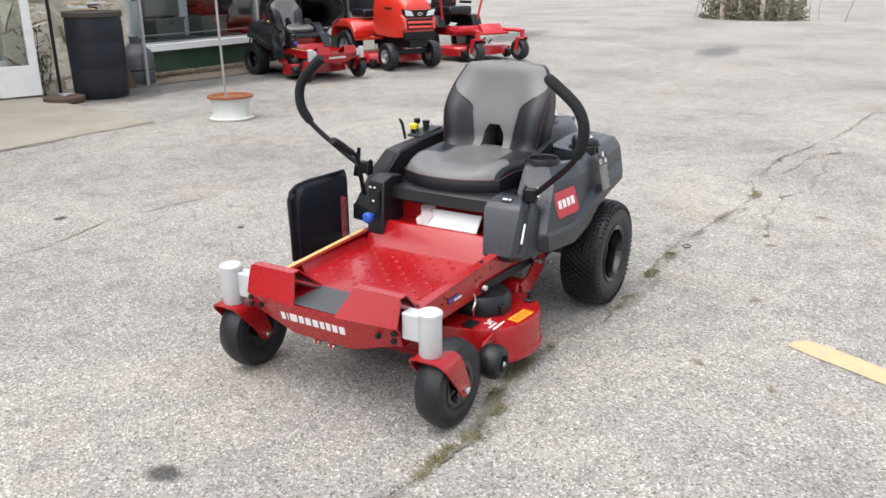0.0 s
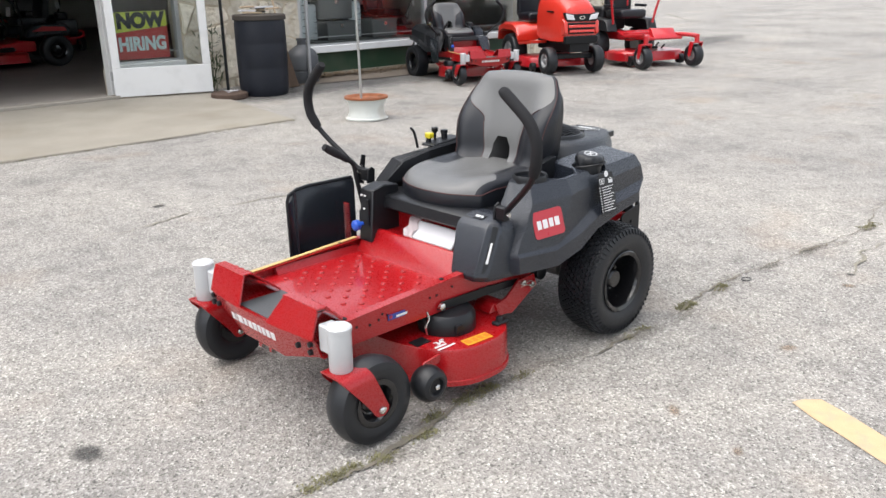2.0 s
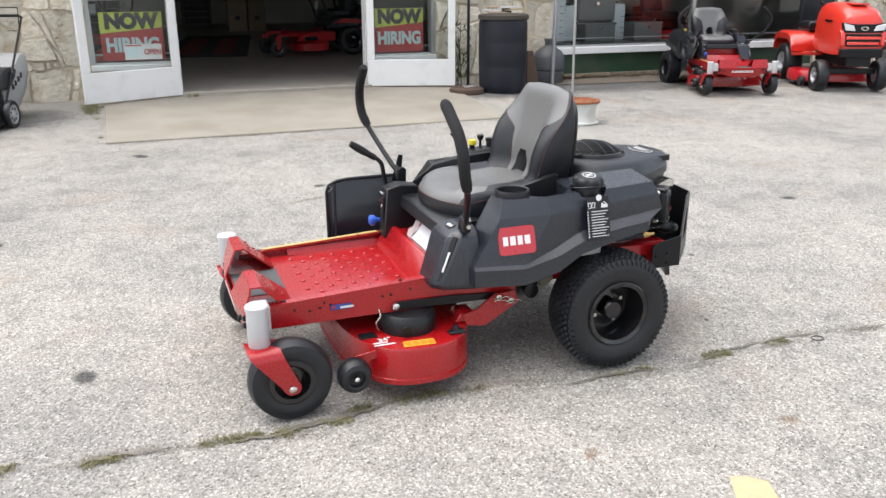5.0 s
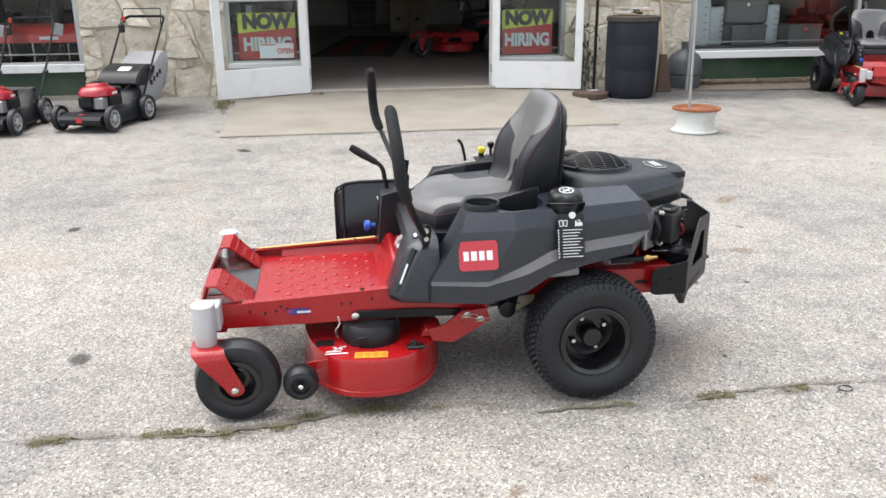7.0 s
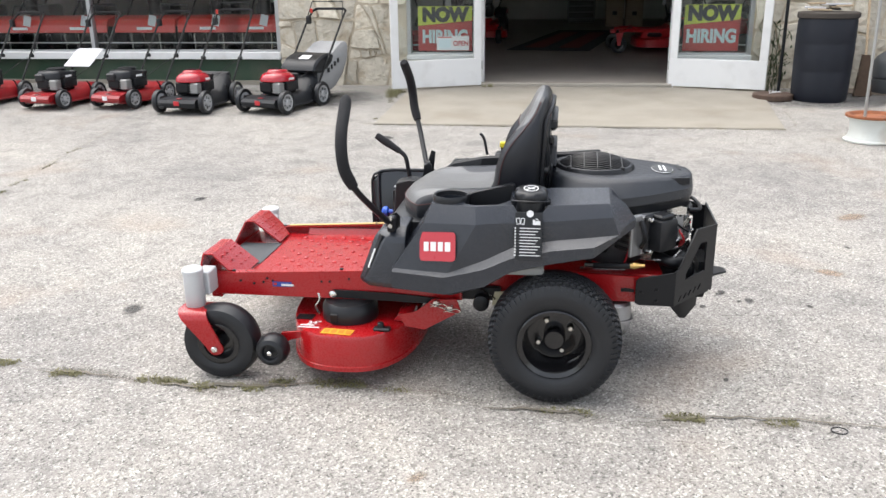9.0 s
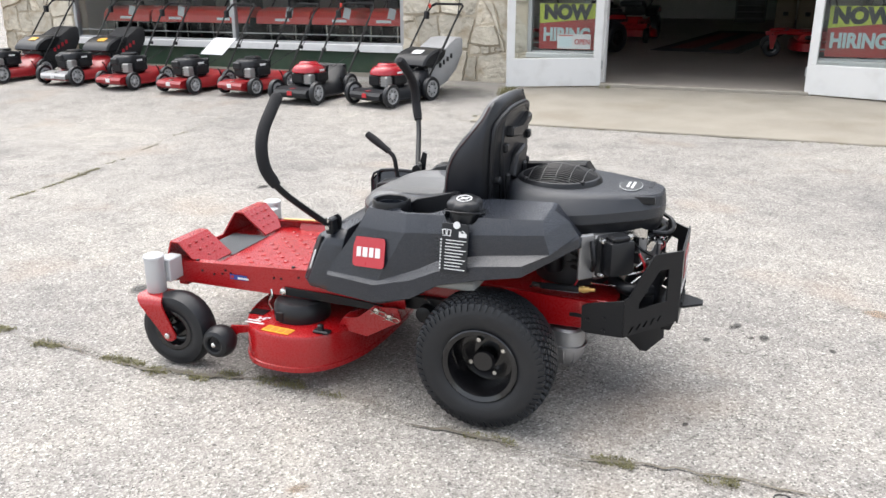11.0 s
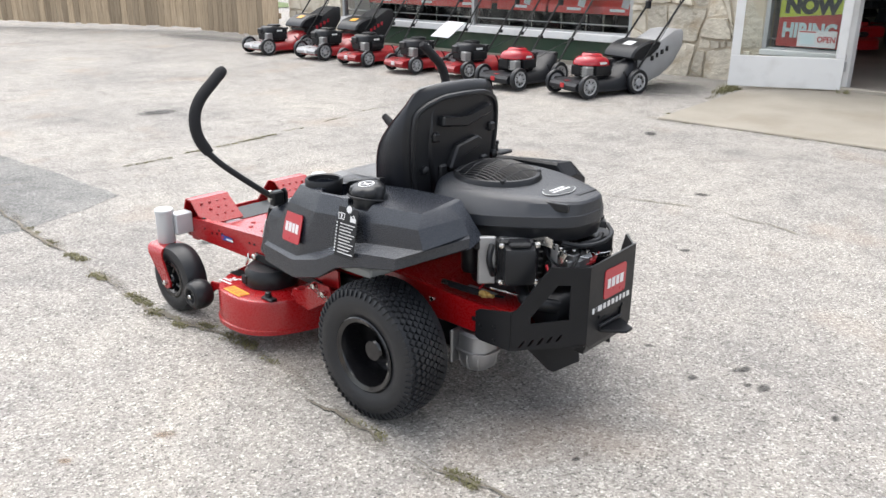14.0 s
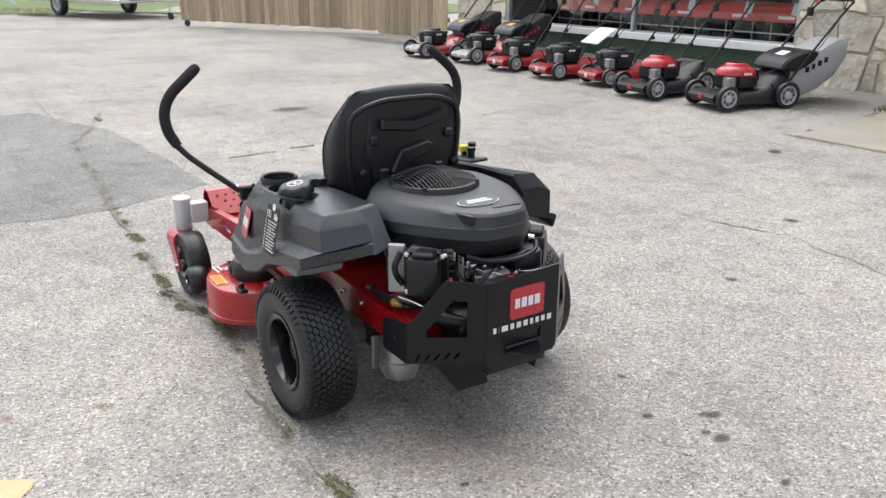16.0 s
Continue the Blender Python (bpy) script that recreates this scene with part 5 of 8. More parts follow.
        part("height_link", prism([(-0.172, 0.285), (-0.155, 0.308), (0.05, 0.304), (0.22, 0.292), (0.22, 0.27), (0.0, 0.275), (-0.15, 0.278)], s * 0.302, s * 0.309, "y", 0.001), STEEL_B, t, "black deck lift link")
        part("link_bolt", lathe([(0.014, s * 0.308), (0.013, s * 0.318), (0.006, s * 0.322)], (-0.157, 0, 0.293), "y", 12), CHROME, t, "shiny round bolt")
    # gauge wheels
    for s in (-1, 1):
        gw = new("gauge_wheel")
        gw.parent, gw.location = t, (-0.343, s * 0.445, 0.132)
        part("roller", lathe([(0.014, -0.024), (0.024, -0.026), (0.028, -0.038), (0.034, -0.040), (0.047, -0.034), (0.055, -0.02), (0.058, 0), (0.055, 0.02), (0.047, 0.034), (0.034, 0.040), (0.028, 0.038), (0.024, 0.026), (0.014, 0.024)], (0, 0, 0), "y", 28), PLASTIC_D, gw)
        part("bolt", lathe([(0.009, s * 0.034), (0.009, s * 0.042), (0.005, s * 0.046)], (0, 0, 0), "y", 8), CHROME, gw)
        part("arm", prism([(-0.02, -0.02), (0.0, -0.02), (0.05, 0.02), (0.10, 0.03), (0.10, 0.055), (0.02, 0.045)], -s * 0.05, -s * 0.042, "y", 0.001), RED, gw)
    part("lift_link", tube([(-0.215, -0.30, 0.29), (-0.21, -0.305, 0.265), (-0.225, -0.305, 0.24), (-0.215, -0.30, 0.21)], 0.004, 6, 4), CHROME, t)
    # frame
    for s in (-1, 1):
        f = part("frame_rail", prism([(0.1, 0.30), (0.40, 0.30), (0.46, 0.285), (0.97, 0.285), (0.97, 0.375), (0.46, 0.39), (0.1, 0.36)], s * 0.225, s * 0.245, "y", 0.002), RED, t)
        part("slot", prism([(0.84, 0.322), (0.885, 0.322), (0.885, 0.332), (0.86, 0.336), (0.84, 0.334)], s * 0.2452, s * 0.247, "y", 0), STEEL_B, f)
        part("rear_leg", prism([(0.44, 0.28), (0.52, 0.28), (0.50, 0.42), (0.46, 0.42)], s * 0.20, s * 0.226, "y", 0.002), RED, f)
        part("tank_support", box((0.48, s * 0.33, 0.44), (0.20, 0.16, 0.03), 0.006), mat("bare_tank", (0.312, 0.312, 0.296), 0.6), f)
    part("frame_floor", box((0.72, 0, 0.372), (0.52, 0.45, 0.012), 0.002), RED, t)
    part("frame_label", box((0.80, -0.165, 0.3795), (0.11, 0.045, 0.002), 0, None), mat("grey_label", (0.351, 0.351, 0.359), 0.4), t, "grey printed frame label")
    part("label_bar", box((0.79, -0.165, 0.3812), (0.06, 0.012, 0.001), 0), DECAL_W, t)
    for s in (-1, 1):
        for x in (0.56, 0.68, 0.925):
            part("frame_bolt", lathe([(0.009, s * 0.245), (0.008, s * 0.252), (0.004, s * 0.254)], (x, 0, 0.345), "y", 8), CHROME, t)
    part("front_crossmember", box((0.05, 0, 0.31), (0.05, 0.58, 0.05), 0.003), RED, t)
    part("front_beam", box((-0.60, 0, 0.283), (0.04, 0.58, 0.06), 0.003), RED, t)
    part("rear_cross", box((0.96, 0, 0.33), (0.02, 0.46, 0.09), 0.002), RED, t)
    bulk = [(-0.062, 0.331), (-0.012, 0.422), (0.0, 0.424), (0.012, 0.42), (0.012, 0.36), (-0.05, 0.326)]
    part("bulkhead", prism(bulk, -0.268, 0.268, "y", 0.002), RED, t, "red sloped bulkhead behind the foot pan")
    part("recess_wall", box((0.10, 0, 0.45), (0.01, 0.5, 0.14), 0), RED, t)
    for s in (-1, 1):
        part("recess_side", prism([(0.06, 0.42), (0.10, 0.42), (0.10, 0.52), (0.06, 0.52)], s * 0.24, s * 0.25, "y", 0), RED, t)
    part("seat_apron", prism([(0.022, 0.500), (0.032, 0.548), (0.10, 0.552), (0.44, 0.545), (0.44, 0.50), (0.10, 0.49)], -0.255, 0.255, "y", 0.006), PLASTIC_D, t, "black plastic panel under the seat")
    part("recess_floor", box((0.055, 0, 0.405), (0.10, 0.5, 0.012), 0), RED, t)
    m = pose(0.044, -0.060, 0.448, 0, -50, 0)
    part("paper_pad", box((-0.004, -0.01, 0), (0.074, 0.215, 0.010), 0.003, m), PAPER, t, "white papers in a clear bag")
    rings = []
    for i in range(9):
        u = -0.042 + 0.084 * i / 8
        rings.append([V((u, 0.085 + 0.011 * k + 0.006 * math.sin(1.3 * i + k), 0.004 + 0.007 * abs(math.sin(0.8 * i + 1.9 * k)))) for k in range(6)])
    bag = loft(rings, False, False)
    bag.transform(m)
    part("clear_bag", bag, mat("cloudy_film", (0.33, 0.27, 0.275), 0.14, vary=0.3, scale=30), t, "crumpled cloudy plastic bag", angle=45)
    # side pods
    left = part("left_pod", left_fender(), PLASTIC, t, "faceted charcoal plastic fender with cup holder and fuel tank", angle=0)
    right = part("right_pod", right_fender(), PLASTIC_D, t, "faceted charcoal plastic fender with control panel", angle=0)
    cut(left, [lathe([(0.041, 0.52), (0.046, 0.72)], (0.268, -0.318, 0), "z", 24), prism([(0.318, -0.262), (0.318, -0.370), (0.345, -0.390), (0.430, -0.390), (0.466, -0.350), (0.466, -0.262)], 0.54, 0.74, "z", 0),
               lathe([(0.058, 0.640), (0.070, 0.690)], (0.533, -0.372, 0), "z", 28)])
    for o in (left, right):
        o.data.shade_flat()
        bevel_hard(o, 0.004, 2, 10)
        o.data.shade_smooth()
        o.data.set_sharp_from_angle(angle=radians(9))
    part("filler_neck", lathe([(0.044, 0.630), (0.046, 0.676), (0.044, 0.680), (0.0, 0.680)], (0.533, -0.370, 0), "z", 32), PLASTIC_D, left)
    part("tether", tube([(0.533 + 0.060 * math.cos(q), -0.372 + 0.060 * math.sin(q), 0.668 - 0.012 * math.sin(q)) for q in [math.pi * (0.9 + 1.2 * i / 16) for i in range(17)]], 0.003, 6), PLASTIC_D, left, "black cap tether")
    part("tray_wall", prism([(0.315, 0.545), (0.470, 0.545), (0.474, 0.694), (0.455, 0.692), (0.335, 0.664), (0.315, 0.652)], -0.266, -0.240, "y", 0.003), PLASTIC_D, left, "black inner wall of the open tray")
    part("tray_floor", box((0.392, -0.325, 0.548), (0.140, 0.125, 0.010), 0), PLASTIC_D, left)
    part("cup_ring", lathe([(0.047, 0.600), (0.058, 0.620), (0.062, 0.664), (0.058, 0.671), (0.052, 0.668), (0.048, 0.620)], (0.268, -0.318, 0), "z", 32, True), PLASTIC_D, left, "raised black cup holder ring")
    cm = Matrix.Translation((0.533, -0.371, 0.676)) @ Matrix.Rotation(radians(9), 4, "X")
    rings = []
    for z, r, dent in ((0.0000, 0.0478, 0.0000), (0.0020, 0.0531, 0.0000), (0.0080, 0.0544, 0.0026), (0.0200, 0.0539, 0.0061), (0.0270, 0.0505, 0.0061), (0.0310, 0.0435, 0.0026), (0.0330, 0.0313, 0.0000), (0.0335, 0.0174, 0.0000)):
        rings.append([V(((r - dent * smoothstep((math.cos(6 * q) - 0.1) / 0.6)) * math.cos(q), (r - dent * smoothstep((math.cos(6 * q) - 0.1) / 0.6)) * math.sin(q), z)) for q in [2 * math.pi * i / 60 for i in range(60)]])
    cap = part("fuel_cap", loft(rings), PLASTIC_D, left, "black scalloped fuel cap", angle=40)
    cap.matrix_basis = cm
    part("cap_symbol", lathe([(0.024, 0.0334), (0.024, 0.0346), (0.0205, 0.0346), (0.0205, 0.0334)], (0, 0, 0), "z", 24, True), DECAL_W, cap)
    part("cap_symbol_stroke", box((0, 0, 0.0341), (0.040, 0.004, 0.001), 0, pose(0, 0, 0, 0, 0, 40)), DECAL_W, cap)
    part("cap_symbol_stroke", box((0, 0, 0.0341), (0.024, 0.006, 0.001), 0, pose(0, 0, 0, 0, 0, -20)), DECAL_W, cap)
    # hang tag with text bars and pictograms
    a, b = V((0.530, -0.440, 0.650)), V((0.532, -0.470, 0.505))
    d = (b - a).normalized()
    out = V((0, -1, 0)) - d * V((0, -1, 0)).dot(d)
    out.normalize()
    tm = Matrix((((V((1, 0, 0)))), (d * -1), out)).transposed().to_4x4()
    tm.translation = (a + b) / 2 + out * 0.004
    tag = part("hang_tag", box((0, -0.002, 0), (0.084, 0.148, 0.002), 0.0005, tm), PLASTIC_D, left, "black hang tag with white pictograms and text bars")
    for i in range(10):
        y = 0.022 - i * 0.0095
        part("text_bar", box((0.004 - 0.008 * (i % 3) * 0.5, y, 0.0016), (0.064 - 0.007 * (i % 3), 0.0026, 0.001), 0, tm), DECAL_W, tag)
        part("text_dot", box((-0.042, y, 0.0016), (0.0045, 0.0045, 0.001), 0, tm), DECAL_W, tag)
    part("pictogram", lathe([(0.011, 0.0012), (0.011, 0.002), (0.0, 0.002)], (0, 0, 0), "z", 16), DECAL_W, tag).matrix_basis = tm @ Matrix.Translation((0.004, 0.068, 0))
    for dx, tilt in ((-0.033, 8), (-0.019, -8)):
        page = part("pictogram", prism([(-0.0065, -0.010), (0.0065, -0.010), (0.0065, 0.010), (-0.0065, 0.010), (-0.0065, -0.006), (-0.0040, -0.006), (-0.0040, 0.0075), (0.0040, 0.0075), (0.0040, -0.0075), (-0.0065, -0.0075)], 0.0012, 0.002, "z", 0), DECAL_W, tag)
        page.matrix_basis = tm @ pose(dx, 0.044, 0, 0, 0, tilt)
    part("pictogram", prism([(0.012, 0.033), (0.036, 0.033), (0.036, 0.045), (0.030, 0.045), (0.030, 0.050), (0.022, 0.054), (0.020, 0.052), (0.027, 0.048), (0.027, 0.045), (0.018, 0.045), (0.018, 0.050), (0.012, 0.050)], 0.0012, 0.002, "z", 0), DECAL_W, tag).matrix_basis = tm
    if logos:
        lm = None
        a, b, c = V((0.153, -0.392, 0.562)), V((0.315, -0.430, 0.576)), V((0.170, -0.431, 0.436))
        ux = (b - a).normalized()
        n = ux.cross((c - a)).normalized()
        if n.y > 0:
            n = -n
        uy = n.cross(ux)
        lm = Matrix((ux, uy, n)).transposed().to_4x4()
        lm.translation = V((0.238, a.y - (n.x * (0.238 - a.x) + n.z * (0.520 - a.z)) / n.y, 0.520)) + n * 0.004
        lg = part("badge", prism([(x, y) for x, y in round_rect(0.125, 0.094, 0.012)], 0, 0.002, "z", 0), DECAL_R, left, "red rounded badge with a white bar")
        lg.matrix_basis = lm
        x = -0.050
        for w in (0.022, 0.024, 0.022, 0.024):
            part("badge_bar", box((x + w / 2, 0, 0.0025), (w - 0.005, 0.030, 0.001), 0), DECAL_W, lg)
            x += w + 0.002
    # slanted reflector and screws on the front block
    lb = part("front_block", left_block(), PLASTIC, left, "upright charcoal plastic front block", angle=20)
    bevel_hard(lb, 0.005, 2, 20)
    lb.data.shade_smooth()
    lb.data.set_sharp_from_angle(angle=radians(14))
    a, b, e = V((-0.008, -0.3705, 0.415)), V((0.020, -0.3705, 0.490)), V((0.72, -0.68, -0.15)).normalized()
    d = (b - a).normalized()
    nrm = e.cross(d).normalized()
    if nrm.y > 0:
        nrm = -nrm
    rm = Matrix((nrm.cross(d) * -1, d, nrm)).transposed().to_4x4()
    rm.translation = (a + b) / 2
    part("marker_channel", box((0, 0, 0), (0.018, 0.165, 0.006), 0.002, rm @ Matrix.Translation((0, 0.01, -0.001))), PLASTIC_D, lb)
    part("reflector", box((0, 0, 0), (0.0075, 0.072, 0.004), 0.001, rm @ Matrix.Translation((0, 0, 0.004))), DECAL_W, lb, "small white marker strip")
    part("front_label", box((0, 0, 0), (0.026, 0.040, 0.002), 0, pose(0.052, -0.285, 0.5535, 0, -18, 0)), PLASTIC_D, lb)
    for k in (-0.010, 0.004, 0.014):
        part("label_mark", box((0, 0, 0), (0.010, 0.009, 0.001), 0, pose(0.052, -0.285 + k, 0.5552, 0, -18, 20)), DECAL_W, lb)
    # control panel on the right pod
    cp = part("control_panel", prism([(-0.045, 0.375), (-0.028, 0.575), (0.03, 0.59), (0.10, 0.58), (0.10, 0.375)], 0.195, 0.268, "y", 0.004), PLASTIC_D, t, "black upright control panel")
    part("height_slot", box((-0.0385, 0.214, 0.49), (0.006, 0.012, 0.10), 0.001, None), STEEL_B, cp)
    part("pto_knob", lathe([(0.008, -0.05), (0.010, -0.066), (0.020, -0.072), (0.021, -0.088), (0.014, -0.094), (0.0, -0.095)], (0, 0.235, 0.445), "x", 20), BLUE, cp, "round blue knob")
    for y, z in ((0.232, 0.552), (0.252, 0.552), (0.240, 0.500)):
        part("symbol", box((-0.037, y, z), (0.004, 0.009, 0.006), 0), DECAL_W, cp)
    kp = part("ignition_plate", box((0, 0, 0), (0.16, 0.075, 0.012), 0.004, pose(0.44, 0.315, 0.683, 0, -6, 0)), PLASTIC_D, t, "black plate with throttle, choke and key")
    part("throttle", tube([(0.325, 0.335, 0.668), (0.318, 0.338, 0.705), (0.310, 0.340, 0.735), (0.296, 0.342, 0.752)], 0.006, 8, 3), PLASTIC_D, kp)
    part("choke_tag", box((0.390, 0.335, 0.709), (0.026, 0.032, 0.022), 0.003), YELLOW, kp, "yellow tag on the choke")
    part("choke_knob", lathe([(0.006, 0.68), (0.006, 0.712), (0.014, 0.722), (0.015, 0.734), (0.010, 0.738), (0, 0.738)], (0.430, 0.345, 0), "z", 14), PLASTIC_D, kp, "black choke knob")
    part("key_switch", lathe([(0.013, 0.68), (0.013, 0.712), (0.016, 0.714), (0.016, 0.726), (0.0, 0.728)], (0.46, 0.32, 0), "z", 14), PLASTIC_D, kp)
    part("key_switch", box((0.39, 0.34, 0.69), (0.02, 0.018, 0.03), 0.004), PLASTIC_D, kp)
    # steering levers
    for s, dz in ((-1, 0.0), (1, 0.02)):
        e = new("steering_lever")
        e.parent = t
        part("rod", tube([(0.078, s * 0.375, 0.578 + dz), (0.06, s * 0.41, 0.605 + dz), (0.02, s * 0.52, 0.70 + dz), (0.0, s * 0.565, 0.75 + dz)], 0.0105, 10, 5), STEEL_B, e, "black steel lever rod")
        part("grip", tube([(0.001, s * 0.562, 0.748 + dz), (-0.016, s * 0.585, 0.80 + dz), (-0.023, s * 0.588, 0.86 + dz), (-0.027, s * 0.562, 0.915 + dz), (-0.031, s * 0.505, 0.966 + dz), (-0.035, s * 0.460, 1.002 + dz)], [0.0165] + [0.0185] * 20 + [0.017, 0.012], 12, 6), FOAM, e, "black foam grip")
        part("pivot", box((0.075, s * 0.365, 0.575 + dz), (0.026, 0.045, 0.05), 0.005, None), STEEL_B, e)
        part("bracket", prism([(0.058, 0.545 + dz), (0.095, 0.545 + dz), (0.098, 0.595 + dz), (0.085, 0.608 + dz), (0.066, 0.598 + dz)], s * 0.335, s * 0.342, "y", 0.001), STEEL_B, e)
        if s > 0:
            strap = part("adjuster_strap", prism([(0.052, 0.560), (0.090, 0.548), (0.104, 0.662), (0.086, 0.668)], 0.398, 0.403, "y", 0.001), STEEL_B, e, "black slotted adjuster strap")
            for k in range(4):
                part("hole", lathe([(0.005, 0.4032), (0.005, 0.4040)], (0.084 + 0.004 * k, 0, 0.580 + 0.023 * k), "y", 8), SILVER, strap)
        for z in (0.575, 0.60):
            part("bolt", lathe([(0.008, s * 0.39), (0.008, s * 0.398)], (0.075, 0, z + dz), "y", 8), CHROME, e)
    br = new("brake_lever")
    br.parent = t
    part("rod", tube([(0.02, 0.325, 0.50), (0.0, 0.328, 0.60), (-0.012, 0.33, 0.655), (-0.05, 0.335, 0.685)], 0.009, 8, 4), STEEL_B, br)
    part("grip", tube([(-0.035, 0.334, 0.675), (-0.132, 0.342, 0.737)], [0.013, 0.016, 0.016, 0.013], 12, 4), FOAM, br, "black rubber grip")
    # raised discharge chute flap
    fl = []
    for i in range(8):
        u = i / 7
        x = -0.197 + 0.285 * u
        y = 0.512 - 0.05 * u * u
        fl.append((x, y))
    drop = [0.034, 0.007] + [0.0] * 20
    bm = loft([[V((x, y, 0.255 + 0.02 * (x + 0.2))), V((x, y, 0.535 - drop[i])), V((x + 0.004, y + 0.012, 0.552 + 0.01 * i / 7 - drop[i])), V((x, y + 0.02, 0.535 - drop[i])), V((x, y + 0.008, 0.255 + 0.02 * (x + 0.2)))] for i, (x, y) in enumerate(fl)])
    fo = part("chute_flap", bm, FLAP, t, "black plastic discharge flap folded up")
    part("flap_rib", tube([(fl[0][0] + 0.03, fl[0][1] - 0.004, 0.265), (fl[0][0] + 0.03, fl[0][1] - 0.004, 0.54)], 0.005, 6), PLASTIC, fo)
    part("flap_edge", tube([(-0.199, 0.515, 0.26), (-0.200, 0.516, 0.505), (-0.190, 0.518, 0.532), (-0.155, 0.518, 0.549), (-0.10, 0.515, 0.556), (0.085, 0.475, 0.566)], 0.006, 6), PLASTIC_D, fo)
    part("flap_spring", tube([(0.015, 0.44, 0.30 + 0.0045 * i) if i % 2 else (0.03, 0.425, 0.30 + 0.0045 * i) for i in range(40)], 0.004, 5), RED, fo, "red coil spring")
    # seat
    part("seat_pan", box((0.30, 0, 0.535), (0.34, 0.40, 0.03), 0.01), PLASTIC_D, t)
    seat_cushion(t)
    seat_back(t)
    # engine
    hood = []
    for z, kx, ky, sl in ((0.604, 0.975, 0.965, -0.04), (0.607, 1.0, 1.0, -0.04), (0.636, 1.0, 1.0, -0.045), (0.644, 0.995, 0.985, -0.03), (0.686, 0.985, 0.89, 0.0), (0.697, 0.965, 0.84, 0.01), (0.704, 0.93, 0.78, 0.02), (0.708, 0.84, 0.68, 0.025), (0.710, 0.55, 0.42, 0.03)):
        hood.append(ellipse_ring(0.775, 0.0, z, 0.195 * kx, 0.308 * kx, 0.232 * ky, 0.145 * ky, 56, 3.1, sl))
    en = part("engine_shroud", loft(hood), COVER, t, "charcoal plastic engine shroud", angle=24)
    part("lower_housing", loft([ellipse_ring(0.775, 0, z, 0.188 * k, 0.312 * k, 0.222 * k, 0.140 * k, 56, 3.0, -0.05) for z, k in ((0.556, 0.90), (0.560, 0.955), (0.570, 0.965), (0.606, 0.985))]), PLASTIC_D, en, "black lower engine housing", angle=30)
    cut(en, [lathe([(0.121, 0.66), (0.121, 0.82)], (0.742, -0.018, 0), "z", 40)])
    en.data.shade_smooth()
    en.data.set_sharp_from_angle(angle=radians(24))
    fan = part("fan_screen", lathe([(0.139, 0.690), (0.138, 0.708), (0.131, 0.719), (0.125, 0.721), (0.121, 0.719), (0.121, 0.690)], (0.742, -0.018, 0), "z", 40, True), PLASTIC_D, en, "round black fan screen")
    part("fan_floor", lathe([(0.121, 0.680), (0.0, 0.6805)], (0.742, -0.018, 0), "z", 32), STEEL_B, fan)
    for i in range(-11, 12):
        y = i * 0.0105
        half = math.sqrt(max(0, 0.122 ** 2 - y * y))
        arc = [(0.742 + half * k, -0.018 + y, 0.718 + 0.036 * (1 - (half * k / 0.122) ** 2 - (y / 0.122) ** 2)) for k in (-1, -0.66, -0.33, 0, 0.33, 0.66, 1)]
        part("fan_bar", tube(arc, 0.0027, 5), PLASTIC_D, fan)
    for k in (-0.085, -0.04, 0.005, 0.05, 0.09):
        part("fan_wire", tube([(0.742 + k, -0.018 + y, 0.721 + 0.036 * (1 - (k / 0.122) ** 2 - (y / 0.122) ** 2)) for y in [q * math.sqrt(0.122 ** 2 - k * k) for q in (-0.98, -0.5, 0, 0.5, 0.98)]], 0.0013, 5), GUARD, fan, "thin grey guard wire")
    part("fan_wire", tube([(0.742 + x, -0.018, 0.722 + 0.036 * (1 - (x / 0.122) ** 2)) for x in (-0.12, -0.06, 0, 0.06, 0.12)], 0.0013, 5), GUARD, fan, "thin grey guard wire")
    for i in range(4):
        a = math.pi * (0.25 + 0.5 * i)
        part("screen_tab", box((0.742 + 0.128 * math.cos(a), -0.018 + 0.128 * math.sin(a), 0.712), (0.014, 0.014, 0.026), 0.003), PLASTIC_D, fan)
    sm = pose(0.974, -0.022, 0.7025, 0, 1.5, 0)
    ov = part("engine_badge", lathe([(0.058, 0), (0.058, 0.002), (0.0, 0.0022)], (0, 0, 0), "z", 32), DECAL_W, en, "oval grey and white engine badge")
    ov.matrix_basis = sm @ Matrix.Diagonal((0.62, 1.15, 1, 1))
    part("badge_field", lathe([(0.0555, 0.002), (0.0555, 0.003), (0.0, 0.003)], (0, 0, 0), "z", 32), mat("badge_grey", (0.039, 0.0429, 0.0429), 0.4), ov)
    for y, w in ((0.012, 0.06), (-0.012, 0.072)):
        part("badge_bar", box((-y, 0.0, 0.0035), (0.012, w, 0.001), 0), DECAL_W, ov)
    part("shroud_bar", box((1.035, 0.03, 0.6985), (0.012, 0.09, 0.003), 0, None), PLASTIC_D, en)
    part("shroud_notch", prism([(0.985, -0.120), (1.060, -0.105), (1.060, -0.092), (0.985, -0.104)], 0.668, 0.692, "z", 0.002), PLASTIC_D, en)
    blk = part("engine_block", lathe([(0.13, 0.38), (0.135, 0.40), (0.135, 0.46), (0.15, 0.47), (0.15, 0.57)], (0.80, 0.0, 0), "z", 24), mat("dark_casting", (0.05, 0.05, 0.052), 0.5, metal=0.4), t, "dark cast engine block")
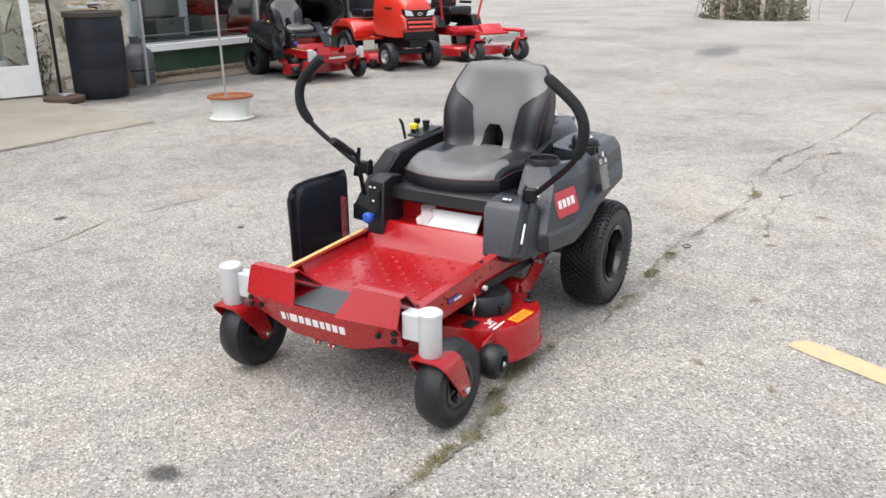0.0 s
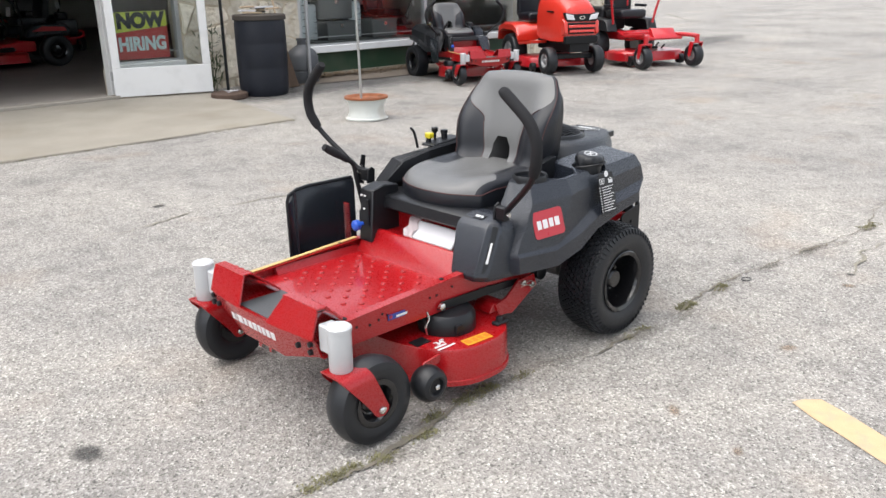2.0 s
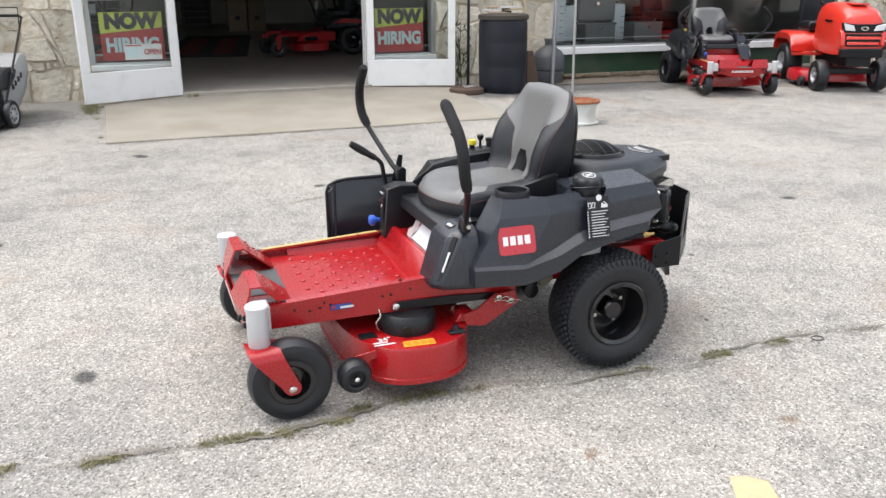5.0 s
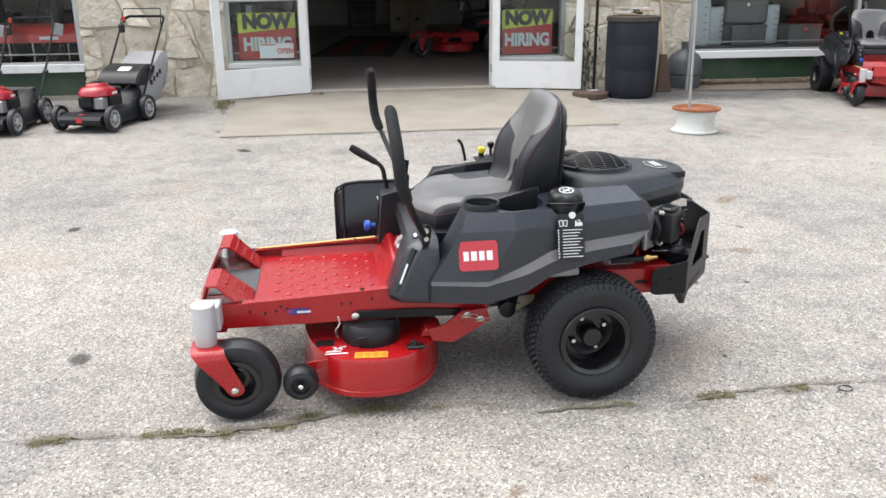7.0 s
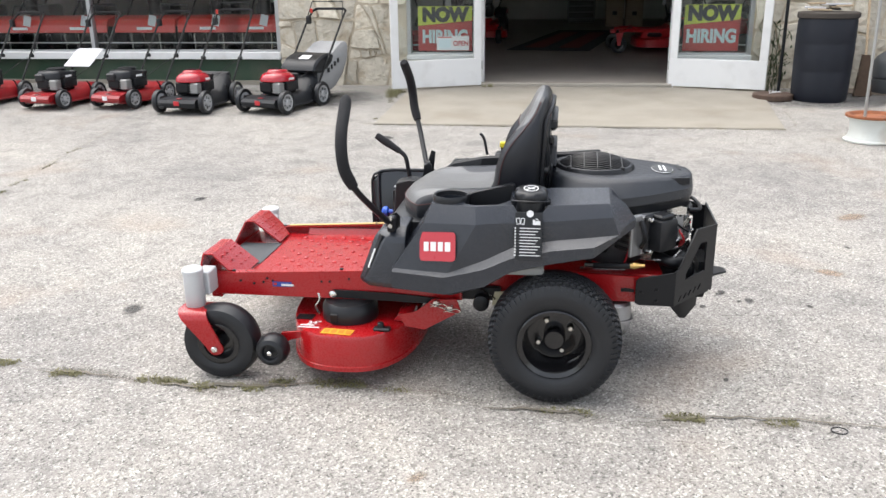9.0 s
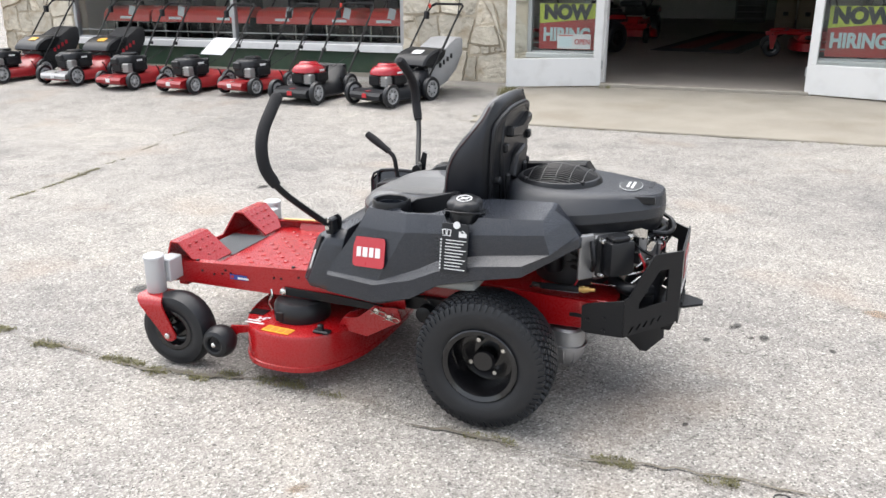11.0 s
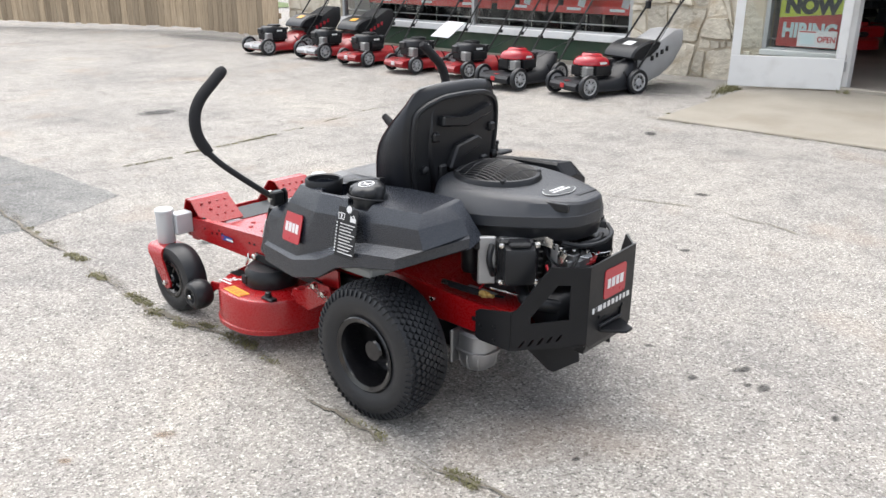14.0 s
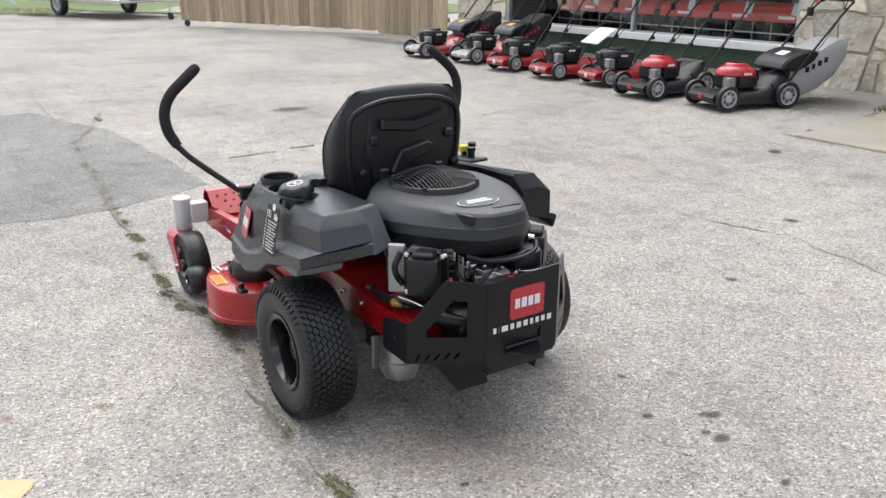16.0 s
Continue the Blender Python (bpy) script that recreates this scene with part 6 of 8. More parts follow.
    for s in (-1, 1):
        vm = pose(0.950, s * 0.178, 0.518, 0, 0, s * 45)
        part("cylinder", box((-0.075, 0, -0.008), (0.14, 0.118, 0.145), 0.010, vm), ALU, blk, "cast aluminium cylinder")
        for k in range(6):
            part("cooling_fin", box((-0.065, 0, -0.065 + 0.022 * k), (0.10, 0.150, 0.005), 0, vm), mat("dark_fins", (0.12, 0.12, 0.12), 0.5, metal=0.7), blk)
        v = part("valve_cover", box((0.030, 0, 0), (0.058, 0.092, 0.112), 0.016, vm, 2), PLASTIC_D, blk, "black valve cover")
        part("valve_rim", box((0.0, 0, 0), (0.022, 0.118, 0.136), 0.008, vm), PLASTIC_D, v)
        part("cover_cap", box((0.028, 0, 0.062), (0.045, 0.065, 0.018), 0.006, vm), PLASTIC_D, v)
        for dy in (-0.050, 0.050):
            for dz in (-0.055, 0.055):
                o = part("bolt", lathe([(0.0085, 0.010), (0.0085, 0.026), (0.005, 0.029), (0.0, 0.029)], (0, dy, dz), "x", 8), CHROME, v, "bright zinc bolt")
                o.matrix_basis = vm
        part("heat_shield", box((-0.014, s * 0.088, 0.0), (0.016, 0.052, 0.145), 0.004, vm), ALU, blk, "bare metal flange")
        part("spark_lead", tube([vm @ V(p) for p in ((0.0, s * 0.075, 0.05), (0.022, s * 0.085, 0.02), (0.022, s * 0.08, -0.01), (0.0, s * 0.07, -0.04))], 0.009, 8, 4), STEEL_B, blk)
        part("spark_boot", box((-0.02, s * 0.115, 0.045), (0.03, 0.02, 0.03), 0.006, vm), STEEL_B, blk)
    part("intake_hose", tube([(1.01, -0.10, 0.545), (1.06, -0.06, 0.56), (1.085, 0.02, 0.563), (1.06, 0.09, 0.56)], 0.009, 10, 5), STEEL_B, blk)
    part("blower_housing", lathe([(0.14, 0.50), (0.15, 0.52), (0.16, 0.56), (0.10, 0.562)], (0.80, 0, 0), "z", 28), STEEL_B, blk)
    can = part("air_filter", lathe([(0.0, 0.435), (0.050, 0.435), (0.054, 0.442), (0.054, 0.555), (0.050, 0.562), (0.0, 0.562)], (1.035, 0.095, 0), "z", 28), STEEL_B, blk, "black filter canister")
    part("band", lathe([(0.0545, 0.500), (0.0560, 0.502), (0.0560, 0.512), (0.0545, 0.514)], (1.035, 0.095, 0), "z", 28, True), CHROME, can)
    for x, y, z, dx, dy, dz, q in ((1.055, -0.045, 0.525, 0.030, 0.050, 0.020, ALU), (1.070, 0.015, 0.500, 0.026, 0.034, 0.020, RED_B), (1.035, -0.090, 0.540, 0.036, 0.022, 0.026, CHROME), (1.080, -0.030, 0.475, 0.020, 0.060, 0.006, CHROME),
                                   (1.020, -0.125, 0.500, 0.018, 0.016, 0.040, STEEL_B), (1.060, -0.075, 0.505, 0.012, 0.030, 0.030, ALU), (1.085, 0.050, 0.455, 0.022, 0.050, 0.016, STEEL_B), (1.045, -0.020, 0.555, 0.050, 0.016, 0.012, STEEL_B)):
        part("fitting", box((x, y, z), (dx, dy, dz), 0.003), q, blk)
    for k, (a, b) in enumerate((((1.030, -0.110, 0.545), (1.085, -0.020, 0.520)), ((1.040, -0.100, 0.490), (1.090, 0.010, 0.480)), ((1.060, -0.060, 0.450), (1.070, 0.060, 0.470)))):
        part("rod", tube([a, tuple((p + r) / 2 + 0.004 * k for p, r in zip(a, b)), b], 0.0028, 6), CHROME, blk, "thin zinc control rod")
    part("spring", tube([(1.050 + 0.005 * math.cos(1.6 * i), -0.085 + 0.0018 * i, 0.515 + 0.005 * math.sin(1.6 * i)) for i in range(44)], 0.0012, 5), CHROME, blk, "small governor spring")
    for x, y, z in ((1.062, -0.060, 0.542), (1.078, -0.012, 0.533), (1.046, -0.104, 0.556), (1.082, 0.030, 0.512), (1.090, -0.045, 0.486)):
        part("bolt", lathe([(0.0065, 0.0), (0.0065, 0.006), (0.004, 0.009), (0.0, 0.009)], (x, y, z), "z", 8), CHROME, blk)
    bk = part("filter_bracket", box((1.035, -0.12, 0.527), (0.024, 0.004, 0.100), 0.001), ALU, blk, "bare metal bracket")
    for z in (0.574, 0.562):
        part("bracket_hole", box((1.035, -0.1225, z), (0.008, 0.002, 0.006), 0), STEEL_B, bk)
    part("wire", tube([(0.99, -0.10, 0.555), (1.03, -0.13, 0.530), (1.07, -0.10, 0.500), (1.075, -0.06, 0.520), (1.06, -0.02, 0.540)], 0.0035, 6, 5), STEEL_B, blk, "black wire")
    part("wire", tube([(1.02, -0.06, 0.500), (1.06, -0.03, 0.490), (1.09, 0.0, 0.505), (1.08, 0.05, 0.520)], 0.0022, 6, 5), RED_B, blk, "thin red wire")
    part("hoop", tube([(1.06, -0.12, 0.585), (1.10, -0.08, 0.575), (1.115, 0.0, 0.57), (1.10, 0.08, 0.575), (1.06, 0.12, 0.585)], 0.007, 8, 4), STEEL_B, blk)
    part("carburettor", box((1.04, -0.02, 0.49), (0.08, 0.09, 0.07), 0.01), ALU, blk)
    part("linkage", tube([(1.02, -0.14, 0.47), (1.05, -0.10, 0.49), (1.07, -0.04, 0.475), (1.06, 0.02, 0.50)], 0.004, 6, 3), CHROME, blk)
    part("linkage", tube([(1.0, -0.16, 0.45), (1.05, -0.12, 0.455), (1.08, -0.05, 0.45)], 0.005, 6, 3), CHROME, blk)
    part("wire", tube([(1.03, -0.15, 0.52), (1.05, -0.15, 0.48), (1.04, -0.11, 0.45), (1.06, -0.05, 0.46), (1.05, 0.0, 0.44)], 0.004, 6, 4), RED_B, blk, "red wire")
    part("wire", tube([(0.74, -0.22, 0.42), (0.80, -0.235, 0.405), (0.84, -0.23, 0.41), (0.86, -0.20, 0.45), (0.865, -0.19, 0.50)], 0.003, 6, 4), RED_B, blk, "red cable")
    part("wire", tube([(0.90, -0.24, 0.44), (0.93, -0.215, 0.43), (1.0, -0.19, 0.425), (1.04, -0.16, 0.45)], 0.003, 6, 5), CHROME, blk, "thin steel cable")
    part("wire", tube([(0.70, -0.21, 0.39), (0.76, -0.215, 0.40), (0.83, -0.20, 0.39), (0.90, -0.17, 0.39)], 0.004, 6, 5), STEEL_B, blk, "black cable")
    part("governor_arm", prism([(1.02, 0.515), (1.06, 0.52), (1.075, 0.55), (1.06, 0.555), (1.045, 0.53), (1.02, 0.525)], -0.115, -0.111, "y", 0), CHROME, blk)
    part("governor_arm", prism([(0.985, 0.575), (1.05, 0.575), (1.05, 0.60), (1.03, 0.605), (0.985, 0.59)], -0.155, -0.150, "y", 0), CHROME, blk)
    part("starter", lathe([(0.0, 0.44), (0.028, 0.44), (0.032, 0.45), (0.032, 0.55), (0.02, 0.56)], (0.765, -0.165, 0), "z", 16), STEEL_B, blk, "black starter motor")
    part("oil_filter", lathe([(0.0, 0.395), (0.034, 0.395), (0.036, 0.40), (0.036, 0.46)], (1.02, 0.16, 0), "z", 18), STEEL_B, blk)
    part("drain_hose", tube([(0.866, -0.240, 0.414), (0.82, -0.240, 0.412), (0.77, -0.239, 0.411), (0.745, -0.238, 0.410)], 0.0105, 10, 4), STEEL_B, blk, "black oil drain hose")
    part("hose_clamp", tube([(0.746, -0.238, 0.410), (0.715, -0.236, 0.409)], 0.0095, 10), CHROME, blk, "zinc hose end")
    fitting = part("hose_fitting", tube([(0.866, -0.240, 0.414), (0.896, -0.241, 0.416)], 0.0095, 10), BRASS, blk, "brass hose end")
    part("fitting_nut", tube([(0.876, -0.2405, 0.4145), (0.884, -0.2407, 0.415)], 0.0125, 6), BRASS, fitting)
    part("plug", tube([(0.896, -0.241, 0.416), (0.915, -0.242, 0.4175)], 0.006, 8), BRASS, fitting)
    part("hose", tube([(0.955, -0.16, 0.43), (1.0, -0.20, 0.42), (1.04, -0.19, 0.415), (1.07, -0.14, 0.40)], 0.02, 12, 5), STEEL_B, blk, "thick black rubber hose")
    part("muffler", lathe([(0.0, -0.16), (0.05, -0.155), (0.06, -0.14), (0.06, 0.14), (0.05, 0.155), (0.0, 0.16)], (1.035, 0, 0.375), "y", 20), STEEL_B, t, "black exhaust muffler")
    for s in (-1, 1):
        tr = part("transaxle", loft([ellipse_ring(0.824, s * 0.195, z, 0.058 * k, 0.060 * k, 0.056 * k, 0.056 * k, 28, 2.4) for z, k in ((0.142, 0.42), (0.147, 0.66), (0.160, 0.86), (0.180, 0.98), (0.202, 1.0), (0.204, 1.12), (0.213, 1.12), (0.215, 1.0), (0.262, 0.95), (0.27, 0.8))]), ALU, t, "cast aluminium transaxle", angle=40)
        part("axle_case", lathe([(0.05, s * 0.12), (0.05, s * 0.20), (0.035, s * 0.21), (0.035, s * 0.33)], (0.619, 0, 0.2185), "y", 20), ALU, tr)
        part("gear_case", box((0.70, s * 0.17, 0.24), (0.16, 0.09, 0.14), 0.02), STEEL_B, tr)
        for q in (0.9, 1.5, 2.1, 5.9):
            c, d = math.cos(q), s * math.sin(q)
            part("casting_rib", tube([(0.824 + 0.060 * c, s * 0.195 + 0.058 * d, 0.205), (0.824 + 0.059 * c, s * 0.195 + 0.057 * d, 0.178), (0.824 + 0.050 * c, s * 0.195 + 0.048 * d, 0.156), (0.824 + 0.030 * c, s * 0.195 + 0.028 * d, 0.144)], 0.0035, 6, 3), ALU, tr)
        part("casting_flange", box((0.768, s * 0.215, 0.215), (0.012, 0.09, 0.11), 0.004), ALU, tr)
        part("bolt", lathe([(0.009, s * 0.222), (0.009, s * 0.232)], (0.765, 0, 0.245), "y", 8), CHROME, tr)
        part("return_spring", tube([(0.36 + 0.004 * i, s * (0.27 + 0.008 * (i % 2)), 0.325 - 0.003 * i) for i in range(14)], 0.0022, 5), CHROME, t)
        part("park_lever", prism([(0.40, 0.255), (0.45, 0.28), (0.47, 0.30), (0.465, 0.312), (0.41, 0.31), (0.405, 0.29)], s * 0.262, s * 0.268, "y", 0.001), mat("zinc_yellow", (0.484, 0.452, 0.328), 0.4, metal=0.6), t)
        part("pivot_boss", lathe([(0.028, s * 0.25), (0.028, s * 0.30), (0.015, s * 0.305)], (0.365, 0, 0.275), "y", 18), STEEL_B, t)
        part("drag_link", box((0.32, s * 0.255, 0.30), (0.22, 0.02, 0.05), 0.004, None), STEEL_B, t)
    # rear guard
    gd = new("rear_guard")
    gd.parent = t
    for s in (-1, 1):
        p1, p2 = V((1.012, s * 0.282, 0)), V((1.158, s * 0.121, 0))
        L = (p2 - p1).length
        front = part("side_plate", prism([(0.885, 0.298), (0.90, 0.290), (1.013, 0.290), (1.013, 0.411), (0.90, 0.388), (0.885, 0.378)], s * 0.280, s * 0.286, "y", 0.001), STEEL_B, gd)
        for x, z in ((0.905, 0.335), (0.955, 0.345), (0.955, 0.305)):
            part("bolt", lathe([(0.007, s * 0.285), (0.006, s * 0.290)], (x, 0, z), "y", 8), STEEL_B, front)
        wing = part("wing_plate", prism([(0, 0.290), (L, 0.303), (L, 0.536), (L * 0.49, 0.540), (L * 0.46, 0.534), (0.015, 0.416), (0, 0.411)], -0.003, 0.003, "y", 0.0), STEEL_B, gd)
        wing.matrix_basis = Matrix.Translation(p1) @ Matrix.Rotation(math.atan2(p2.y - p1.y, p2.x - p1.x), 4, "Z")
        holes = [prism([(0.055, 0.372), (0.165, 0.380), (0.165, 0.485), (0.128, 0.487), (0.055, 0.392)], -0.02, 0.02, "y", 0)]
        holes += [prism([(0.02 + i * 0.027, 0.30 + i * 0.004), (0.028 + i * 0.027, 0.30 + i * 0.004), (0.042 + i * 0.027, 0.32 + i * 0.004), (0.034 + i * 0.027, 0.32 + i * 0.004)], -0.02, 0.02, "y", 0) for i in range(5)]
        cut(wing, holes)
    rp = part("rear_plate", prism([(-0.122, 0.303), (-0.11, 0.290), (0.11, 0.290), (0.122, 0.303), (0.122, 0.548), (-0.122, 0.536)], 1.155, 1.161, "x", 0.0), STEEL_B, gd)
    cut(rp, [prism([(-0.058, 0.335), (0.062, 0.335), (0.066, 0.368), (-0.054, 0.368)], 1.12, 1.22, "x", 0)])
    part("handle_recess", prism([(-0.07, 0.325), (0.075, 0.325), (0.08, 0.378), (-0.065, 0.378)], 1.12, 1.154, "x", 0), PLASTIC_D, gd)
    part("pull_bar", box((1.161, 0.003, 0.337), (0.012, 0.125, 0.012), 0.003), STEEL_B, gd)
    for y in (-0.062, 0.066):
        part("bolt", lathe([(0.006, 1.160), (0.005, 1.165)], (0, y, 0.37), "x", 8), STEEL_B, gd)
    for s in (-1, 1):
        part("bumper_foot", loft([[V((0.985, s * 0.21, 0.292)), V((1.04, s * 0.175, 0.292)), V((1.075, s * 0.150, 0.195)), V((1.055, s * 0.150, 0.195))], [V((1.02, s * 0.10, 0.292)), V((1.12, s * 0.095, 0.292)), V((1.12, s * 0.085, 0.222)), V((1.06, s * 0.085, 0.222))]]), STEEL_B, gd)
    part("lower_bumper", prism([(1.02, 0.292), (1.150, 0.292), (1.139, 0.256), (1.10, 0.256)], -0.10, 0.10, "y", 0.002), STEEL_B, gd)
    part("hitch_plate", prism([(1.10, -0.060), (1.17, -0.058), (1.228, -0.015), (1.228, 0.018), (1.17, 0.055), (1.10, 0.055)], 0.322, 0.330, "z", 0.001), STEEL_B, gd, "black hitch plate")
    part("guard_floor", prism([(0.96, -0.27), (1.01, -0.272), (1.15, -0.118), (1.15, 0.118), (1.01, 0.272), (0.96, 0.27)], 0.288, 0.294, "z", 0), STEEL_B, gd)
    if logos:
        lg = part("badge", prism(round_rect(0.118, 0.090, 0.010), 1.1612, 1.1632, "x", 0), DECAL_R, gd, "red rounded badge with white bars")
        lg.location = (0, 0.012, 0.462)
        y = -0.045
        for w in (0.020, 0.022, 0.020, 0.022):
            part("badge_bar", box((1.1638, y + w / 2, 0), (0.001, w - 0.004, 0.028), 0), DECAL_W, lg)
            y += w + 0.002
        y = -0.105
        for w in (0.016, 0.006, 0.026, 0.018, 0.02, 0.02, 0.016, 0.016, 0.018, 0.02):
            part("name_bar", box((1.1622, y + w / 2, 0.398), (0.002, w - 0.006, 0.016), 0), DECAL_W, gd, "white lettering bar")
            y += w + 0.0035
    return t


MAIN = build_zero_turn(pose(0, -0.05, 0), "red and charcoal zero-turn riding mower parked on the asphalt")
fl = part("flag_label", box((-0.345, -0.3035, 0.318), (0.07, 0.002, 0.018), 0), DECAL_BLUE, MAIN, "small blue and white flag label")
part("label_stripe", box((-0.325, -0.3052, 0.316), (0.045, 0.001, 0.007), 0), DECAL_W, fl)
part("label_stripe", box((-0.37, -0.3052, 0.319), (0.012, 0.001, 0.010), 0), DECAL_R, fl)

# ---- other machines on the lot ----
SECOND = copy_thing(MAIN, pose(6.02, 5.74, ground_z(6.0, 5.74), 0, 0, 75))
for o in list(SECOND.children):
    if o.name.startswith(("paper_pad", "clear_bag", "edge_tape")):
        bpy.data.objects.remove(o)
tagged(SECOND, "second red zero-turn riding mower parked before the display window")
TYRE_G = mat("grey_rim", (0.351, 0.351, 0.359), 0.4, metal=0.5)


def lawn_tractor(m):
    t = thing("lawn_tractor", "orange-red lawn tractor parked before the shop window", "tractor", m)
    for s in (-1, 1):
        wheel(t, (-0.52, s * 0.36, 0.19), 0.19, 0.15, 0.085, rim_mat=TYRE_G, side=s, dish=0.03, bolts=0, name="front_wheel")
        wheel(t, (0.62, s * 0.36, 0.255), 0.255, 0.24, 0.12, rim_mat=TYRE_G, side=s, dish=0.04, bolts=0, name="rear_wheel")
    rings = []
    for x, w, zt, zb in ((-0.775, 0.21, 0.83, 0.49), (-0.745, 0.25, 0.92, 0.46), (-0.62, 0.275, 1.0, 0.45), (-0.4, 0.285, 1.045, 0.45), (-0.1, 0.29, 1.06, 0.47), (0.02, 0.28, 1.05, 0.52)):
        ring = []
        for i in range(16):
            a = math.pi * i / 15
            c, s = math.cos(a), math.sin(a)
            ring.append(V((x, w * math.copysign(abs(c) ** 0.45, c), zb + (zt - zb) * s ** 0.5)))
        rings.append(ring)
    hood = part("hood", loft(rings), ORANGE, t, "glossy orange-red hood", angle=40)
    part("hood_ridge", box((-0.35, 0, 1.04), (0.5, 0.2, 0.02), 0.008, None, 2), ORANGE, hood)
    part("grille", prism([(-0.19, 0.555), (0.19, 0.555), (0.215, 0.70), (-0.215, 0.70)], -0.792, -0.74, "x", 0.006), STEEL_B, hood, "black grille recess")
    for z, w in ((0.592, 0.37), (0.655, 0.40)):
        part("grille_bar", prism([(-0.812, z - 0.016), (-0.806, z + 0.016), (-0.775, z + 0.020), (-0.775, z - 0.020)], -w / 2, w / 2, "y", 0.004), ORANGE, hood)
    part("light_band", prism([(-0.235, 0.745), (-0.225, 0.715), (0.225, 0.715), (0.235, 0.745), (0.262, 0.835), (0.12, 0.815), (-0.12, 0.815), (-0.262, 0.835)], -0.792, -0.72, "x", 0.008), STEEL_B, hood, "black headlight band")
    for s in (-1, 1):
        part("headlight", prism([(s * 0.105, 0.735), (s * 0.225, 0.745), (s * 0.250, 0.825), (s * 0.135, 0.800)], -0.800, -0.73, "x", 0.004), mat("lamp_lens", (0.585, 0.593, 0.608), 0.1, vary=0.05), hood, "clear headlight lens")
        part("side_bar", box((-0.40, s * 0.284, 0.84), (0.20, 0.008, 0.022), 0, pose(0, 0, 0)), STEEL_B, hood)
        part("cheek", prism([(-0.80, 0.56), (-0.79, 0.72), (-0.70, 0.76), (-0.66, 0.50)], s * 0.205, s * 0.262, "y", 0.012), ORANGE, hood)
    badge = part("badge", lathe([(0.030, 0), (0.030, -0.006), (0.018, -0.006), (0.018, 0)], (0, 0, 0), "x", 20, True), CHROME, hood)
    badge.matrix_basis = Matrix.Translation((-0.794, 0, 0.765)) @ Matrix.Diagonal((1, 1.5, 0.8, 1))
    part("valance", prism([(-0.80, 0.42), (-0.81, 0.53), (-0.70, 0.53), (-0.70, 0.42)], -0.25, 0.25, "y", 0.012), STEEL_B, t)
    part("bumper", box((-0.74, 0, 0.475), (0.10, 0.44, 0.06), 0.012), STEEL_B, t)
    part("frame", box((-0.25, 0, 0.38), (1.0, 0.3, 0.14), 0.01), STEEL_B, t)
    part("front_axle", box((-0.52, 0, 0.24), (0.07, 0.62, 0.07), 0.008), STEEL_B, t)
    for s in (-1, 1):
        part("tie_rod", tube([(-0.46, s * 0.30, 0.20), (-0.40, s * 0.10, 0.24)], 0.012, 8), STEEL_B, t)
        part("foot_rest", prism([(-0.10, 0.40), (0.30, 0.36), (0.42, 0.50), (0.40, 0.52), (0.28, 0.40), (-0.10, 0.44)], s * 0.18, s * 0.44, "y", 0.006), ORANGE, t)
    fender = []
    for x, zt in ((0.28, 0.52), (0.36, 0.62), (0.50, 0.665), (0.85, 0.665), (0.98, 0.62), (1.02, 0.5)):
        fender.append([V((x, y, z)) for y, z in ((-0.46, zt - 0.10), (-0.46, zt - 0.03), (-0.42, zt), (0.42, zt), (0.46, zt - 0.03), (0.46, zt - 0.10))])
    part("fender", loft(fender), ORANGE, t, "orange-red rear fender", angle=40)
    part("dashboard", box((0.08, 0, 0.92), (0.16, 0.40, 0.20), 0.03, None, 2), PLASTIC_D, t)
    part("steering_column", tube([(0.10, 0, 0.95), (0.22, 0, 1.08)], 0.025, 10), PLASTIC_D, t)
    ring = [(0.22 + 0.16 * math.cos(a) * 0.75, 0.18 * math.sin(a), 1.09 + 0.16 * math.cos(a) * -0.5) for a in [2 * math.pi * i / 24 for i in range(25)]]
    part("steering_wheel", tube(ring, 0.014, 8), PLASTIC_D, t)
    part("seat", box((0.60, 0, 0.74), (0.42, 0.46, 0.12), 0.05, None, 3), VINYL_B, t, "black vinyl seat")
    part("backrest", box((0.83, 0, 0.96), (0.12, 0.44, 0.44), 0.05, pose(0, 0, 0, 0, 0, 0), 3), VINYL_B, t, "black vinyl backrest")
    dk = loft([ellipse_ring(0.05, 0, z, 0.34 * k, 0.34 * k, 0.52 * k, 0.52 * k, 40, 3.0) for z, k in ((0.08, 1.0), (0.18, 1.0), (0.21, 0.96), (0.22, 0.88))])
    part("deck", dk, RED_B, t, "red mower deck")
    for s in (-1, 1):
        part("gauge_wheel", lathe([(0.02, -0.03), (0.06, -0.03), (0.065, 0), (0.06, 0.03), (0.02, 0.03)], (-0.28, s * 0.48, 0.09), "y", 18), PLASTIC_D, t)
    part("lever", tube([(0.42, -0.40, 0.66), (0.40, -0.41, 0.78), (0.36, -0.41, 0.86)], 0.012, 8, 3), STEEL_B, t)
    return t


lawn_tractor(pose(7.67, 5.56, ground_z(7.7, 5.5), 0, 0, 66))


